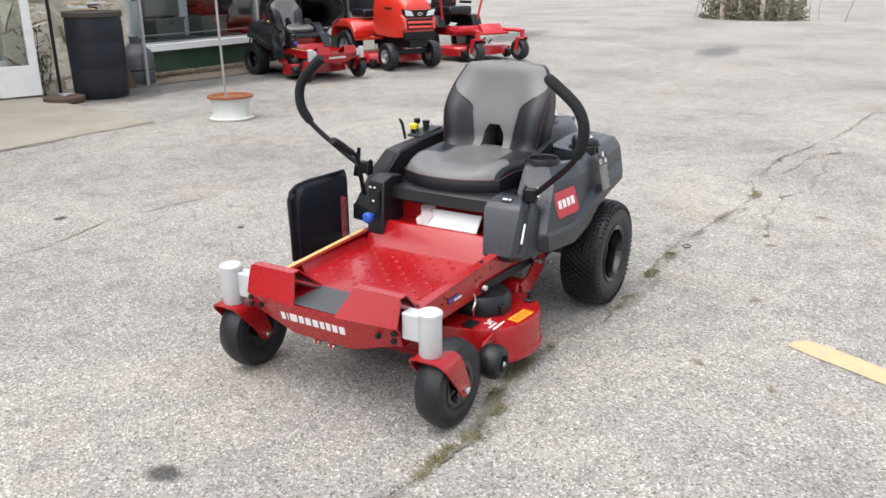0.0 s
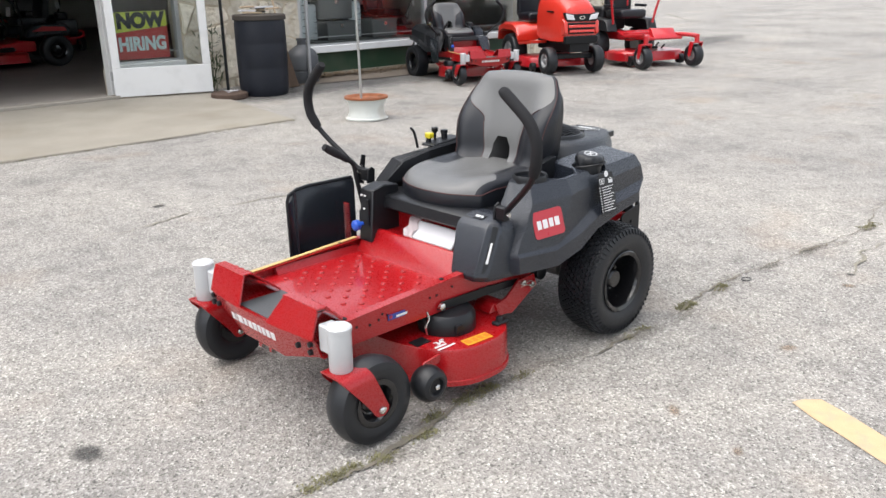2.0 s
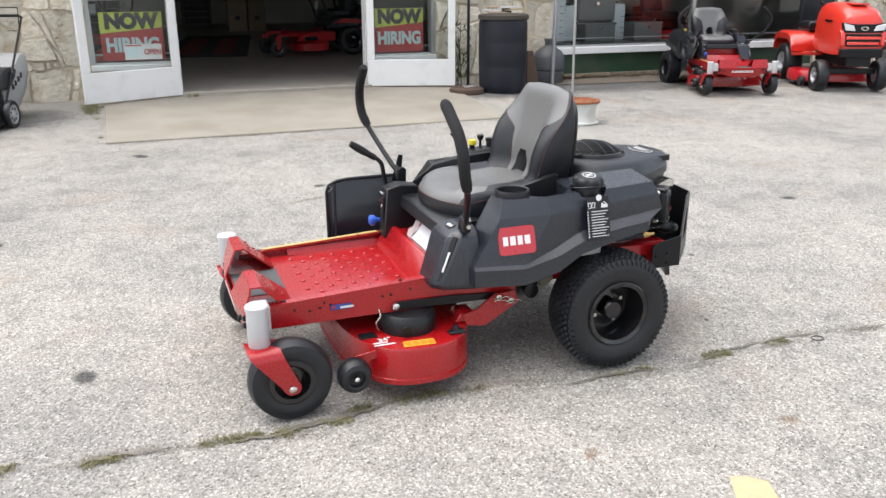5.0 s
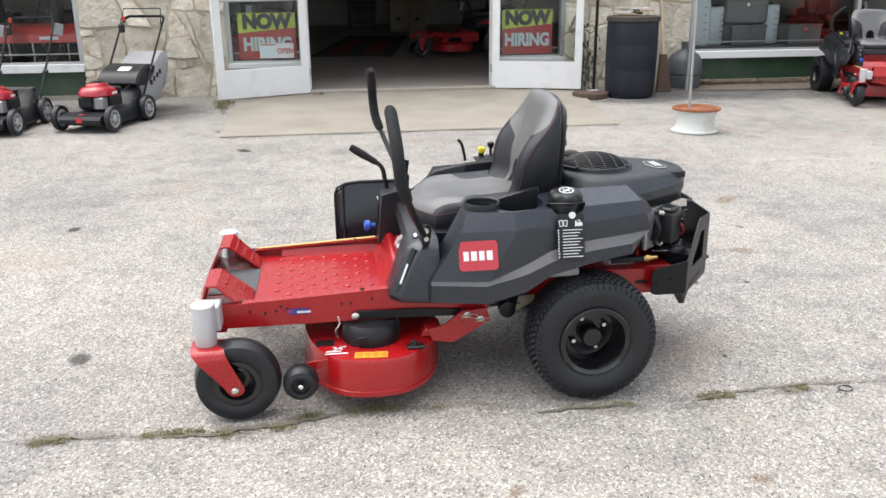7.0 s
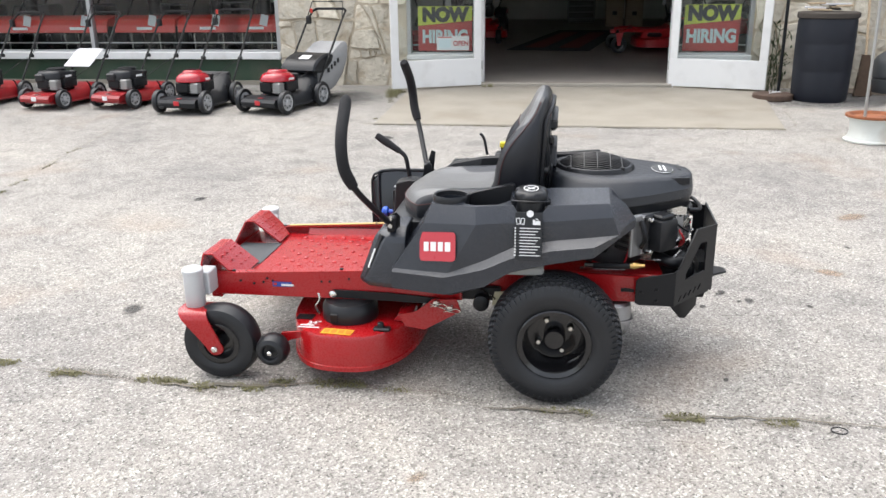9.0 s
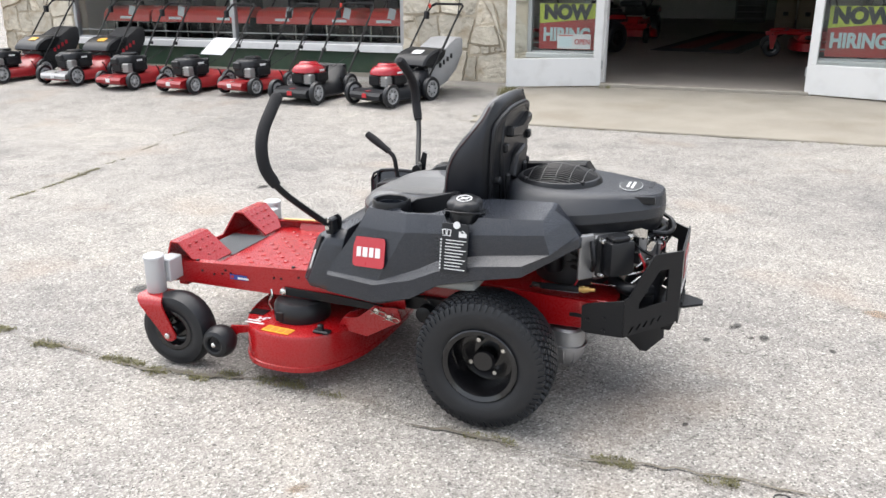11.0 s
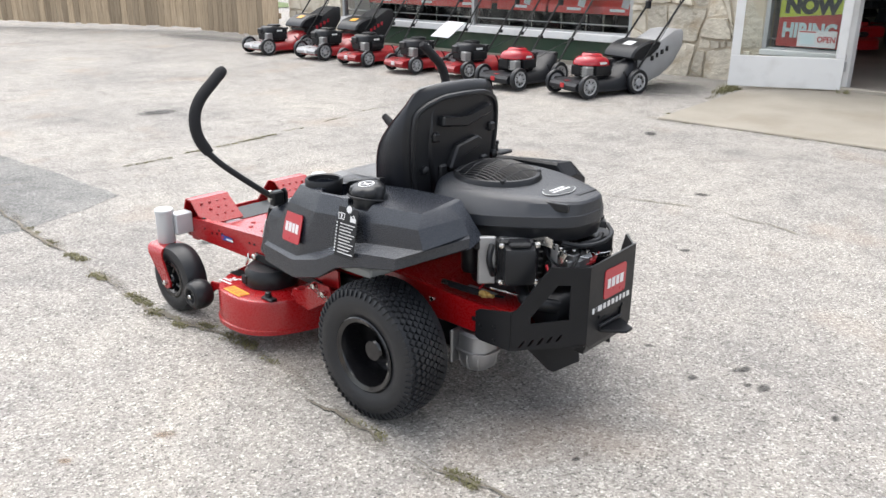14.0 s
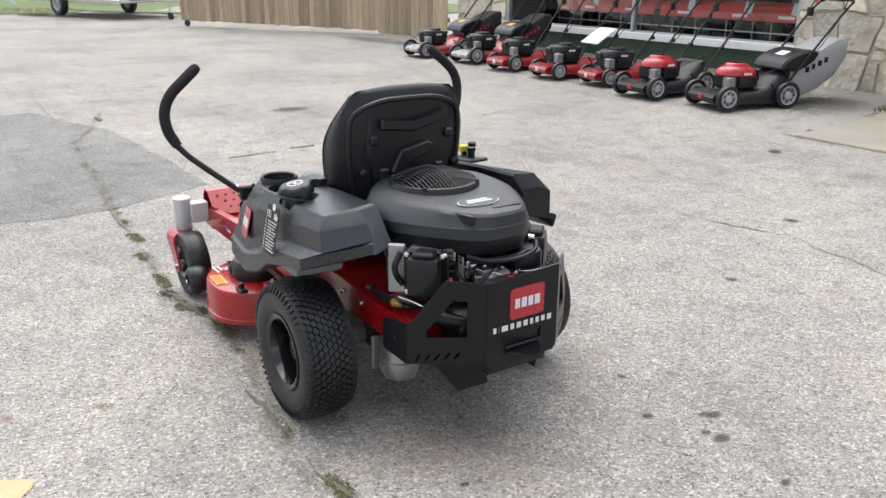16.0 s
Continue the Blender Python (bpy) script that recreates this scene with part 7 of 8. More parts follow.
def red_zero_turn(m, label):
    t = thing("commercial_mower", label, "mower", m)
    for s in (-1, 1):
        c = new("caster")
        c.parent = t
        wheel(c, (-0.72, s * 0.45, 0.165), 0.165, 0.14, 0.075, rim_mat=TYRE_G, side=s, dish=0.02, bolts=0, hub=0.03)
        for q in (-1, 1):
            part("fork_arm", prism([(-0.80, 0.345), (-0.72, 0.36), (-0.69, 0.17), (-0.72, 0.145), (-0.75, 0.165)], s * 0.45 + q * 0.085 - 0.006, s * 0.45 + q * 0.085 + 0.006, "y", 0.002), RED_B, c)
        part("fork_crown", box((-0.765, s * 0.45, 0.352), (0.09, 0.18, 0.02), 0.004), RED_B, c)
        part("spindle", lathe([(0.035, 0.35), (0.035, 0.47), (0.03, 0.475)], (-0.77, s * 0.45, 0), "z", 18), RED_B, c)
        wheel(t, (0.62, s * 0.42, 0.265), 0.265, 0.26, 0.13, rim_mat=TYRE_G, side=s, dish=0.05, bolts=4, name="drive_wheel")
        part("front_arm", tube([(-0.77, s * 0.45, 0.44), (-0.70, s * 0.40, 0.46), (-0.45, s * 0.30, 0.46), (0.0, s * 0.28, 0.42)], 0.032, 10, 4), RED_B, t)
        part("fender", prism([(0.20, 0.48), (0.28, 0.66), (0.85, 0.70), (0.92, 0.60), (0.85, 0.52), (0.40, 0.50)], s * 0.28, s * 0.46, "y", 0.015), PLASTIC_D, t)
        part("control_lever", tube([(0.22, s * 0.36, 0.60), (0.20, s * 0.40, 0.80), (0.17, s * 0.44, 1.0), (0.14, s * 0.40, 1.15), (0.13, s * 0.33, 1.2)], 0.019, 10, 4), RED_B, t, "red steering lever")
        part("armrest", box((0.45, s * 0.29, 0.86), (0.26, 0.06, 0.045), 0.015, None, 2), VINYL_B, t)
        part("gauge_wheel", lathe([(0.02, -0.04), (0.07, -0.04), (0.075, 0), (0.07, 0.04), (0.02, 0.04)], (-0.42, s * 0.44, 0.10), "y", 18), PLASTIC_D, t)
        part("deck_skirt", box((-0.12, s * 0.52, 0.15), (0.56, 0.02, 0.10), 0.004), RED_B, t)
    part("deck", loft([ellipse_ring(-0.12, 0, z, 0.36 * k, 0.36 * k, 0.56 * k, 0.56 * k, 40, 3.4) for z, k in ((0.09, 1.0), (0.2, 1.0), (0.225, 0.96), (0.23, 0.9))]), RED_B, t, "bright red cutting deck")
    part("foot_plate", prism([(-0.62, 0.43), (-0.50, 0.46), (0.05, 0.44), (0.18, 0.50), (0.18, 0.47), (0.05, 0.41), (-0.62, 0.40)], -0.30, 0.30, "y", 0.004), RED_B, t)
    part("toe_board", prism([(-0.64, 0.42), (-0.52, 0.56), (-0.46, 0.56), (-0.50, 0.45)], -0.20, 0.20, "y", 0.004), RED_B, t)
    part("frame", box((0.4, 0, 0.42), (0.9, 0.5, 0.12), 0.01), RED_B, t)
    part("engine", box((0.95, 0, 0.66), (0.42, 0.46, 0.36), 0.06, None, 3), PLASTIC_D, t, "black engine")
    for x, z in ((-0.05, 0.31), (-0.2, 0.29), (0.08, 0.36)):
        part("deck_link", tube([(x, -0.30, z), (x + 0.10, -0.33, z - 0.05)], 0.014, 8), STEEL_B, t)
        part("idler", lathe([(0.05, z - 0.05), (0.055, z - 0.03), (0.05, z - 0.01)], (x, -0.12, 0), "z", 16), STEEL_B, t)
    part("seat", box((0.42, 0, 0.74), (0.46, 0.46, 0.13), 0.05, None, 3), VINYL_B, t, "black vinyl seat")
    bk = part("backrest", box((0.66, 0, 1.0), (0.13, 0.46, 0.48), 0.055, None, 3), VINYL_B, t, "black backrest with red trim")
    part("trim", box((0.592, 0.14, 1.02), (0.008, 0.03, 0.34), 0.003), RED_B, bk)
    part("trim", box((0.592, -0.14, 1.02), (0.008, 0.03, 0.34), 0.003), RED_B, bk)
    return t


red_zero_turn(pose(9.22, 5.14, ground_z(9.2, 5.1), 0, 0, 69), "bright red commercial zero-turn mower beside the tractor")

GREYDECK = mat("graphite_deck", (0.0120, 0.0130, 0.0155), 0.42, vary=0.15, spec=0.28)
BAG_K = mat("black_fabric", (0.016, 0.016, 0.017), 0.9, bump=0.5, bump_scale=400)
BAG_G = mat("grey_mesh_fabric", (0.281, 0.281, 0.281), 0.9, bump=0.5, bump_scale=400)
HUB_G = mat("grey_hub", (0.33, 0.335, 0.34), 0.5)
SILVERDECK = mat("silver_deck_trim", (0.328, 0.328, 0.335), 0.4, metal=0.5)


COVER_R = mat("red_engine_cover", (0.328, 0.0078, 0.0172), 0.25, vary=0.06, coat=0.4)
CASTING = mat("bare_casting", (0.296, 0.296, 0.292), 0.45, metal=0.6, vary=0.15, scale=30)


DULL_RED = mat("dull_red_paint", (0.234, 0.0078, 0.0109), 0.34, vary=0.2, scale=12, coat=0.2)


def push_mower(m, style, label):
    """A walk-behind mower that looks towards -x. style: graphite, red or bagger."""
    t = thing("push_mower", label, "mower", m, "walk-behind mowers in a row")
    big = style != "red"
    deck_m = GREYDECK if style == "graphite" else DULL_RED
    wr, wb = (0.121, 0.66) if big else (0.105, 0.58)
    half = 0.27 if big else 0.245
    for x, kind in ((-wb / 2, "front"), (wb / 2, "rear")):
        for s in (-1, 1):
            r = wr * (1.0 if kind == "front" else 1.08)
            e = new("wheel")
            e.parent, e.location = t, (x, s * half, r)
            part("tyre", lathe([(r * 0.70, -0.022), (r * 0.95, -0.026), (r, -0.016), (r, 0.016), (r * 0.95, 0.026), (r * 0.70, 0.022)], (0, 0, 0), "y", 32, True), RUBBER, e)
            part("hub", lathe([(r * 0.71, -0.018), (r * 0.71, s * 0.021), (r * 0.66, s * 0.025), (r * 0.58, s * 0.018), (r * 0.30, s * 0.018), (r * 0.24, s * 0.028), (r * 0.12, s * 0.030), (0, s * 0.030)], (0, 0, 0), "y", 28), HUB_G, e, "light grey wheel hub")
            bm = bmesh.new()
            for i in range(7):
                q = 2 * math.pi * i / 7
                add_box(bm, (0, 0, 0), (r * 0.20, 0.003, r * 0.07), 0, pose(r * 0.44 * math.cos(q), s * 0.0195, r * 0.44 * math.sin(q), 0, -math.degrees(q), 0))
            part("hub_slots", bm, STEEL_B, e, kind="stuff")
    # body: a low nose, a flat middle and a tail that sweeps up to the bag opening
    tail = {"graphite": (0.20, 0.27, 0.335, 0.355), "bagger": (0.19, 0.24, 0.30, 0.32), "red": (0.175, 0.19, 0.21, 0.215)}[style]
    w0 = half - 0.032
    stations = [(-0.425, 0.62, 0.098, 0.072), (-0.405, 0.76, 0.132, 0.062), (-0.33, 0.86, 0.150, 0.058), (-0.24, 0.97, 0.160, 0.055), (-0.10, 1.0, 0.168, 0.055), (0.04, 1.0, 0.174, 0.055),
                (0.14, 1.0, tail[0], 0.055), (0.22, 0.98, tail[1], 0.06), (0.31, 0.95, tail[2], 0.07), (0.37, 0.90, tail[3], 0.09), (0.40, 0.80, tail[3] - 0.03, 0.12)]
    rings = []
    for x, k, zt, zb in stations:
        w = w0 * k
        side = [(w + 0.010, zb), (w + 0.010, zb + 0.012), (w, zb + 0.016), (w * 0.985, zb + 0.45 * (zt - zb)), (w * 0.90, zb + 0.82 * (zt - zb)), (w * 0.72, zt)]
        rings.append([V((x, y, z)) for y, z in side] + [V((x, -y, z)) for y, z in side[::-1]])
    deck = part("deck", loft(rings), deck_m, t, "graphite plastic deck" if style == "graphite" else "red steel deck", angle=45)
    nose = {"graphite": GREYDECK, "bagger": SILVERDECK, "red": DULL_RED}[style]
    part("nose", loft([[V((x, y * k, z)) for x, z in ((-0.452, 0.085), (-0.458, 0.120), (-0.435, 0.150), (-0.35, 0.166), (-0.26, 0.168), (-0.26, 0.09))] for y, k in ((-w0 * 0.94, 0.94), (-w0 * 0.6, 1), (w0 * 0.6, 1), (w0 * 0.94, 0.94))]), nose, deck, angle=30)
    part("nose_badge", box((-0.458, 0, 0.118), (0.006, 0.06, 0.045), 0), RED_B if style == "graphite" else DECAL_W, deck)
    part("nose_badge", box((-0.395, 0.0, 0.162), (0.05, 0.045, 0.004), 0.001), RED_B if style == "graphite" else CHROME, deck)
    for s in (-1, 1):
        part("wheel_bracket", box((-wb / 2, s * (half - 0.045), wr + 0.03), (0.09, 0.045, 0.05), 0.012), STEEL_B, deck)
        part("wheel_bracket", box((wb / 2, s * (half - 0.045), wr + 0.03), (0.10, 0.045, 0.06), 0.012), STEEL_B, deck)
    part("height_lever", tube([(0.20, -w0 - 0.01, 0.15), (0.16, -w0 - 0.02, 0.22), (0.13, -w0 - 0.02, 0.25)], 0.008, 6, 3), STEEL_B, deck)
    if big:
        part("rear_door", box((0.375, 0, 0.27), (0.05, w0 * 1.55, 0.18), 0.012), PLASTIC_D, deck)
    # engine
    z0 = 0.17
    ex = -0.075
    eng = part("engine", box((ex, 0, z0 + 0.075), (0.27, 0.26, 0.15), 0.03, None, 2), STEEL_B, t, "black engine")
    part("tank", box((ex + 0.03, -0.135, z0 + 0.085), (0.20, 0.07, 0.10), 0.020, None, 2), PLASTIC_D, eng, "black plastic fuel tank")
    part("muffler_guard", box((ex - 0.155, 0.04, z0 + 0.085), (0.06, 0.15, 0.11), 0.012), STEEL_B, eng)
    part("cylinder_head", box((ex - 0.135, -0.095, z0 + 0.075), (0.085, 0.095, 0.115), 0.012), CASTING, eng, "bare metal cylinder head")
    for k in range(4):
        part("cooling_fin", box((ex - 0.14, -0.095, z0 + 0.035 + 0.026 * k), (0.089, 0.099, 0.006), 0), CASTING, eng)
    part("carburettor", box((ex + 0.135, -0.12, z0 + 0.07), (0.06, 0.05, 0.06), 0.01), CASTING, eng)
    top = COVER_R if style == "graphite" else PLASTIC_D
    if style == "graphite":
        prof = ((0.135, 0.95), (0.142, 1.0), (0.168, 1.0), (0.200, 0.90), (0.222, 0.76), (0.230, 0.60), (0.250, 0.55), (0.258, 0.48), (0.260, 0.30))
        cover = [ellipse_ring(ex, 0, z0 + z, 0.195 * k, 0.185 * k, 0.158 * k, 0.150 * k, 36, 2.7, 0.05) for z, k in prof]
    else:
        prof = ((0.130, 0.96), (0.136, 1.0), (0.185, 1.0), (0.212, 0.92), (0.224, 0.78), (0.228, 0.55))
        cover = [ellipse_ring(ex + 0.01, 0, z0 + z, 0.185 * k, 0.175 * k, 0.150 * k, 0.150 * k, 36, 3.6, 0.10) for z, k in prof]
    cv = part("engine_cover", loft(cover), top, eng, "red engine cover" if style == "graphite" else "black engine cover", angle=40)
    if style == "graphite":
        bm = bmesh.new()
        for k in range(5):
            add_box(bm, (ex - 0.05 + 0.026 * k, 0, z0 + 0.2615), (0.010, 0.12, 0.004), 0)
        part("vent_slots", bm, STEEL_B, cv, kind="stuff")
    else:
        part("recoil_cover", lathe([(0.10, z0 + 0.215), (0.098, z0 + 0.238), (0.08, z0 + 0.246), (0.0, z0 + 0.248)], (ex + 0.02, 0, 0), "z", 24), STEEL_B, cv)
        part("air_filter", box((ex - 0.165, 0.06, z0 + 0.15), (0.07, 0.12, 0.09), 0.016), PLASTIC_D, eng)
    part("cover_label", box((ex + 0.02, -0.155, z0 + 0.160), (0.09, 0.006, 0.022), 0), DECAL_W, cv)
    part("pull_handle", box((0.09, -0.10, z0 + 0.19), (0.03, 0.09, 0.025), 0.008), STEEL_B, eng)
    part("oil_cap", lathe([(0.015, z0 + 0.10), (0.015, z0 + 0.17), (0.022, z0 + 0.172), (0.022, z0 + 0.185)], (ex + 0.15, -0.13, 0), "z", 12), STEEL_B, eng)
    part("fuel_cap", lathe([(0.032, z0 + 0.19), (0.032, z0 + 0.225), (0.024, z0 + 0.23)], (ex + 0.11, 0.09, 0), "z", 14), STEEL_B, eng)
    # handle
    tip = (0.98, 0.98) if big else (0.92, 0.95)
    hy = 0.23 if big else 0.20
    h = new("handle")
    h.parent = t
    for s in (-1, 1):
        part("side_tube", tube([(0.30, s * hy, 0.16), (0.36, s * hy, 0.26), (tip[0] - 0.10, s * hy, tip[1] - 0.09), (tip[0], s * hy * 0.95, tip[1])], 0.011, 8), TUBE_B, h, "black handle tube")
        part("knob", lathe([(0.022, s * hy - 0.02), (0.022, s * hy + 0.02)], (0.56, 0, 0.49), "y", 10), PLASTIC_D, h)
    part("top_bar", tube([(tip[0], -hy * 0.95, tip[1]), (tip[0] + 0.03, -hy * 0.8, tip[1] + 0.02), (tip[0] + 0.03, hy * 0.8, tip[1] + 0.02), (tip[0], hy * 0.95, tip[1])], 0.015, 8), FOAM, h)
    part("bail", tube([(tip[0] - 0.10, -hy, tip[1] - 0.06), (tip[0] - 0.03, -hy * 0.9, tip[1] + 0.10), (tip[0] - 0.03, hy * 0.9, tip[1] + 0.10), (tip[0] - 0.10, hy, tip[1] - 0.06)], 0.006, 6), STEEL_B, h)
    part("cable", tube([(tip[0] - 0.08, -hy, tip[1] - 0.05), (0.66, -hy * 0.8, 0.52), (0.4, -hy * 0.7, 0.42), (0.10, -0.12, 0.30)], 0.004, 6, 5), STEEL_B, h)
    part("control_box", box((tip[0] - 0.12, hy * 0.9, tip[1] - 0.10), (0.06, 0.05, 0.09), 0.01), PLASTIC_D, h)
    if style == "graphite":
        part("throttle", box((tip[0] - 0.06, hy * 0.9, tip[1] - 0.0), (0.02, 0.03, 0.05), 0.005), ORANGE, h, "small orange throttle")
    if style == "bagger" or "bag" in label:
        bag_m = BAG_G if style == "graphite" else BAG_K
        rings = [[V((x, y * w, z0b + (zt - z0b) * k)) for y, k in ((-0.9, 0), (-1, 0.15), (-1, 0.85), (-0.85, 1), (0.85, 1), (1, 0.85), (1, 0.15), (0.9, 0))] for x, w, z0b, zt in ((0.40, 0.19, 0.12, 0.36), (0.52, 0.215, 0.10, 0.46), (0.72, 0.22, 0.17, 0.54), (0.90, 0.21, 0.29, 0.63), (1.02, 0.19, 0.44, 0.64))]
        bag = part("grass_bag", loft(rings), bag_m, t, "grey fabric grass bag" if style == "graphite" else "black fabric grass bag", angle=50)
        lid = [(0.26, 0.36), (0.29, 0.43), (0.36, 0.485), (0.46, 0.525), (0.58, 0.545), (0.67, 0.535), (0.69, 0.50), (0.62, 0.47), (0.52, 0.40), (0.46, 0.34)]
        part("bag_lid", prism(lid, -0.225, 0.225, "y", 0.02), PLASTIC_D, bag, "black bag lid")
        part("lid_label", box((0, 0, 0), (0.09, 0.13, 0.003), 0, pose(0.405, -0.03, 0.508, 0, -22, 0)), DECAL_W if style == "graphite" else DECAL_Y, bag)
        for k, w in enumerate((0.05, 0.04, 0.05, 0.045)):
            part("name_bar", box((0.56 + 0.068 * k, -0.222, 0.36 + 0.030 * k), (w * 0.8, 0.006, 0.05), 0), STEEL_B if style == "graphite" else DECAL_R, bag, "plain lettering bar")
    return t


for x, y, turn, style, label in (
        (-2.37, 5.55, 73, "graphite", "graphite push mower with red engine cover and grey bag"), (-3.30, 5.48, 84, "graphite", "graphite push mower with red engine cover"),
        (-4.20, 5.74, 78, "red", "small red push mower with black engine"), (-5.01, 5.66, 82, "red", "small red push mower with a white cover sheet"), (-5.96, 5.70, 87, "red", "small red push mower with black engine"),
        (-6.92, 5.80, 87, "bagger", "red and silver push mower with black grass bag"), (-8.0, 5.68, 84, "bagger", "red and silver push mower with black grass bag")):
    push_mower(pose(x, y, ground_z(x, y), 0, 0, turn), style, label)
sheet = part("cover_sheet", box((0, 0, 0), (0.34, 0.36, 0.012), 0.004, None), PAPER)
sheet.matrix_basis = pose(-4.98, 6.12, 0.52, 0, -32, 82)
tagged(sheet, "white sheet leaning on a red push mower", "sheet")

# ---- things by the entrance ----
BARREL = mat("black_barrel", (0.0085, 0.0105, 0.0165), 0.5, vary=0.25, scale=4, dirt=(0.022, 0.023, 0.026), dirt_amount=0.2, spec=0.3)


def barrel(x, y):
    t = thing("barrel", "tall black plastic drum with scraps on its lid", "barrel", pose(x, y, ground_z(x, y)))
    r = 0.285
    part("body", lathe([(r * 0.93, 0), (r * 0.97, 0.02), (r, 0.10), (r * 1.015, 0.30), (r * 1.008, 0.315), (r * 1.02, 0.33), (r * 1.03, 0.58), (r * 1.022, 0.595), (r * 1.03, 0.61), (r * 1.02, 0.82), (r * 0.99, 0.86)], (0, 0, 0), "z", 40), BARREL, t)
    part("lid", lathe([(r * 1.05, 0.855), (r * 1.07, 0.86), (r * 1.07, 0.905), (r * 1.02, 0.915), (0, 0.915)], (0, 0, 0), "z", 40), mat("brown_lid", (0.035, 0.028, 0.022), 0.7), t, "dark brown lid")
    for i in range(8):
        part("scrap", box((RNG.uniform(-0.18, 0.18), RNG.uniform(-0.15, 0.15), 0.93 + 0.01 * i), (RNG.uniform(0.08, 0.3), 0.05, 0.02), 0.004, pose(0, 0, 0, RNG.uniform(-3, 3), RNG.uniform(-3, 3), 0)), (WOOD, PLASTIC_D, PAPER, WOOD)[i % 4], t)


barrel(3.33, 6.42)
base = thing("post_base", "round rusty iron base with a dark upright pole", "pole", pose(2.86, 6.42, ground_z(2.8, 6.4)))
part("disc", lathe([(0.20, 0), (0.21, 0.01), (0.21, 0.055), (0.20, 0.065), (0.03, 0.07), (0, 0.07)], (0, 0, 0), "z", 36), mat("rusty_iron", (0.0702, 0.0429, 0.0296), 0.8, vary=0.4, scale=20, bump=0.4), base)
part("pole", tube([(0.10, 0.20, 0.05), (0.10, 0.20, 2.4)], 0.018, 10), STEEL_B, base)
for i in range(7):
    part("twig", tube([(RNG.uniform(-0.1, 0.1), RNG.uniform(-0.1, 0.05), 0.075), (RNG.uniform(-0.1, 0.12), RNG.uniform(-0.1, 0.05), 0.09)], 0.004, 5), PAPER, base)
bm = bmesh.new()
for i in range(150):
    p = V((2.98 + RNG.gauss(0, 0.08), 6.98 + RNG.gauss(0, 0.06), RNG.uniform(0.1, 0.85)))
    d = V((RNG.uniform(-1, 1), RNG.uniform(-1, 0.4), RNG.uniform(-0.2, 0.8))).normalized()
    s = d.cross(V((0, 0, 1))).normalized() * 0.012
    q = [bm.verts.new(v) for v in (p, p + d * 0.05 + s, p + d * 0.11, p + d * 0.05 - s)]
    bm.faces.new(q)
for i in range(9):
    add_tube(bm, [(2.98 + RNG.gauss(0, 0.03), 7.0, 0.06), (2.98 + RNG.gauss(0, 0.08), 6.98 + RNG.gauss(0, 0.05), RNG.uniform(0.4, 0.85))], 0.004, 4)
tagged(part("shrub", bm, LEAF, angle=0), "spindly green shrub against the stone wall", "shrub", kind="stuff")
urn = thing("plastic_jug", "dark grey ribbed plastic jug standing by the wall", "jug", pose(4.22, 6.92, ground_z(4.2, 6.9)))
part("body", lathe([(0.19, 0), (0.20, 0.02), (0.20, 0.15), (0.19, 0.16), (0.205, 0.18), (0.205, 0.33), (0.17, 0.40), (0.10, 0.45), (0.055, 0.48), (0.055, 0.53), (0.065, 0.535), (0.065, 0.56), (0, 0.56)], (0, 0, 0), "z", 32), mat("grey_plastic_jug", (0.0585, 0.0624, 0.0686), 0.5, vary=0.15), urn)
post = part("steel_post", tube([(4.16, 6.68, ground_z(4, 6.7) - 0.02), (4.18, 6.68, 2.9)], 0.024, 12), mat("galvanised", (0.312, 0.32, 0.328), 0.45, metal=0.7))
tagged(post, "grey galvanised steel post before the wall", "post")
br = thing("broom", "worn brown broom leaning beside the drum", "broom")
part("bristles", loft([[V((3.84 + 0.05 * k + dx * (1 - 0.6 * k), 6.62 + 0.2 * k + dy, 0.08 + 0.42 * k)) for dx, dy in ((-0.09, -0.03), (0.09, -0.03), (0.09, 0.03), (-0.09, 0.03))] for k in (0.0, 0.5, 1.0)]), mat("bristle", (0.0468, 0.0273, 0.0156), 0.9, vary=0.4, scale=40, bump=0.6, bump_scale=200), br)
part("stick", tube([(3.89, 6.82, 0.48), (3.93, 7.12, 1.3)], 0.013, 8), WOOD, br)
STRAW = mat("dry_leaves", (0.156, 0.105, 0.0585), 0.9, vary=0.4, scale=30)
bm = bmesh.new()
for i in range(900):
    x = 4.5 + 1.9 * RNG.random() ** 1.3
    y = 7.17 - abs(RNG.gauss(0, 0.10))
    a, l = RNG.uniform(0, 6.28), RNG.uniform(0.02, 0.06)
    z = ground_z(x, y) + RNG.uniform(0.004, 0.05) * (y > 7.0) + 0.006
    d, s = V((math.cos(a) * l, math.sin(a) * l, RNG.uniform(-0.01, 0.02))), V((-math.sin(a), math.cos(a), 0)) * RNG.uniform(0.002, 0.012)
    q = [bm.verts.new(v) for v in (V((x, y, z)) - s, V((x, y, z)) + s, V((x, y, z)) + d + s, V((x, y, z)) + d - s)]
    bm.faces.new(q)
tagged(part("dry_leaves", bm, STRAW, angle=0), "drift of dry leaves along the wall footing", "leaves", kind="stuff")
blot("dirt_strip", 5.6, 6.95, 1.5, 0.32, mat("bare_dirt", (0.125, 0.101, 0.078), 0.95, vary=0.35, scale=8, bump=0.5), "bare dark dirt along the shop wall", 0.0, 40, 0.010)
rim = thing("wheel_rim_planter", "white painted steel wheel rim holding a thin pole", "planter", pose(3.17, 4.27, ground_z(3.17, 4.27)))
RIMW = mat("chalky_white", (0.515, 0.53, 0.499), 0.6, vary=0.08, scale=6, dirt=(0.30, 0.20, 0.12), dirt_amount=0.5)
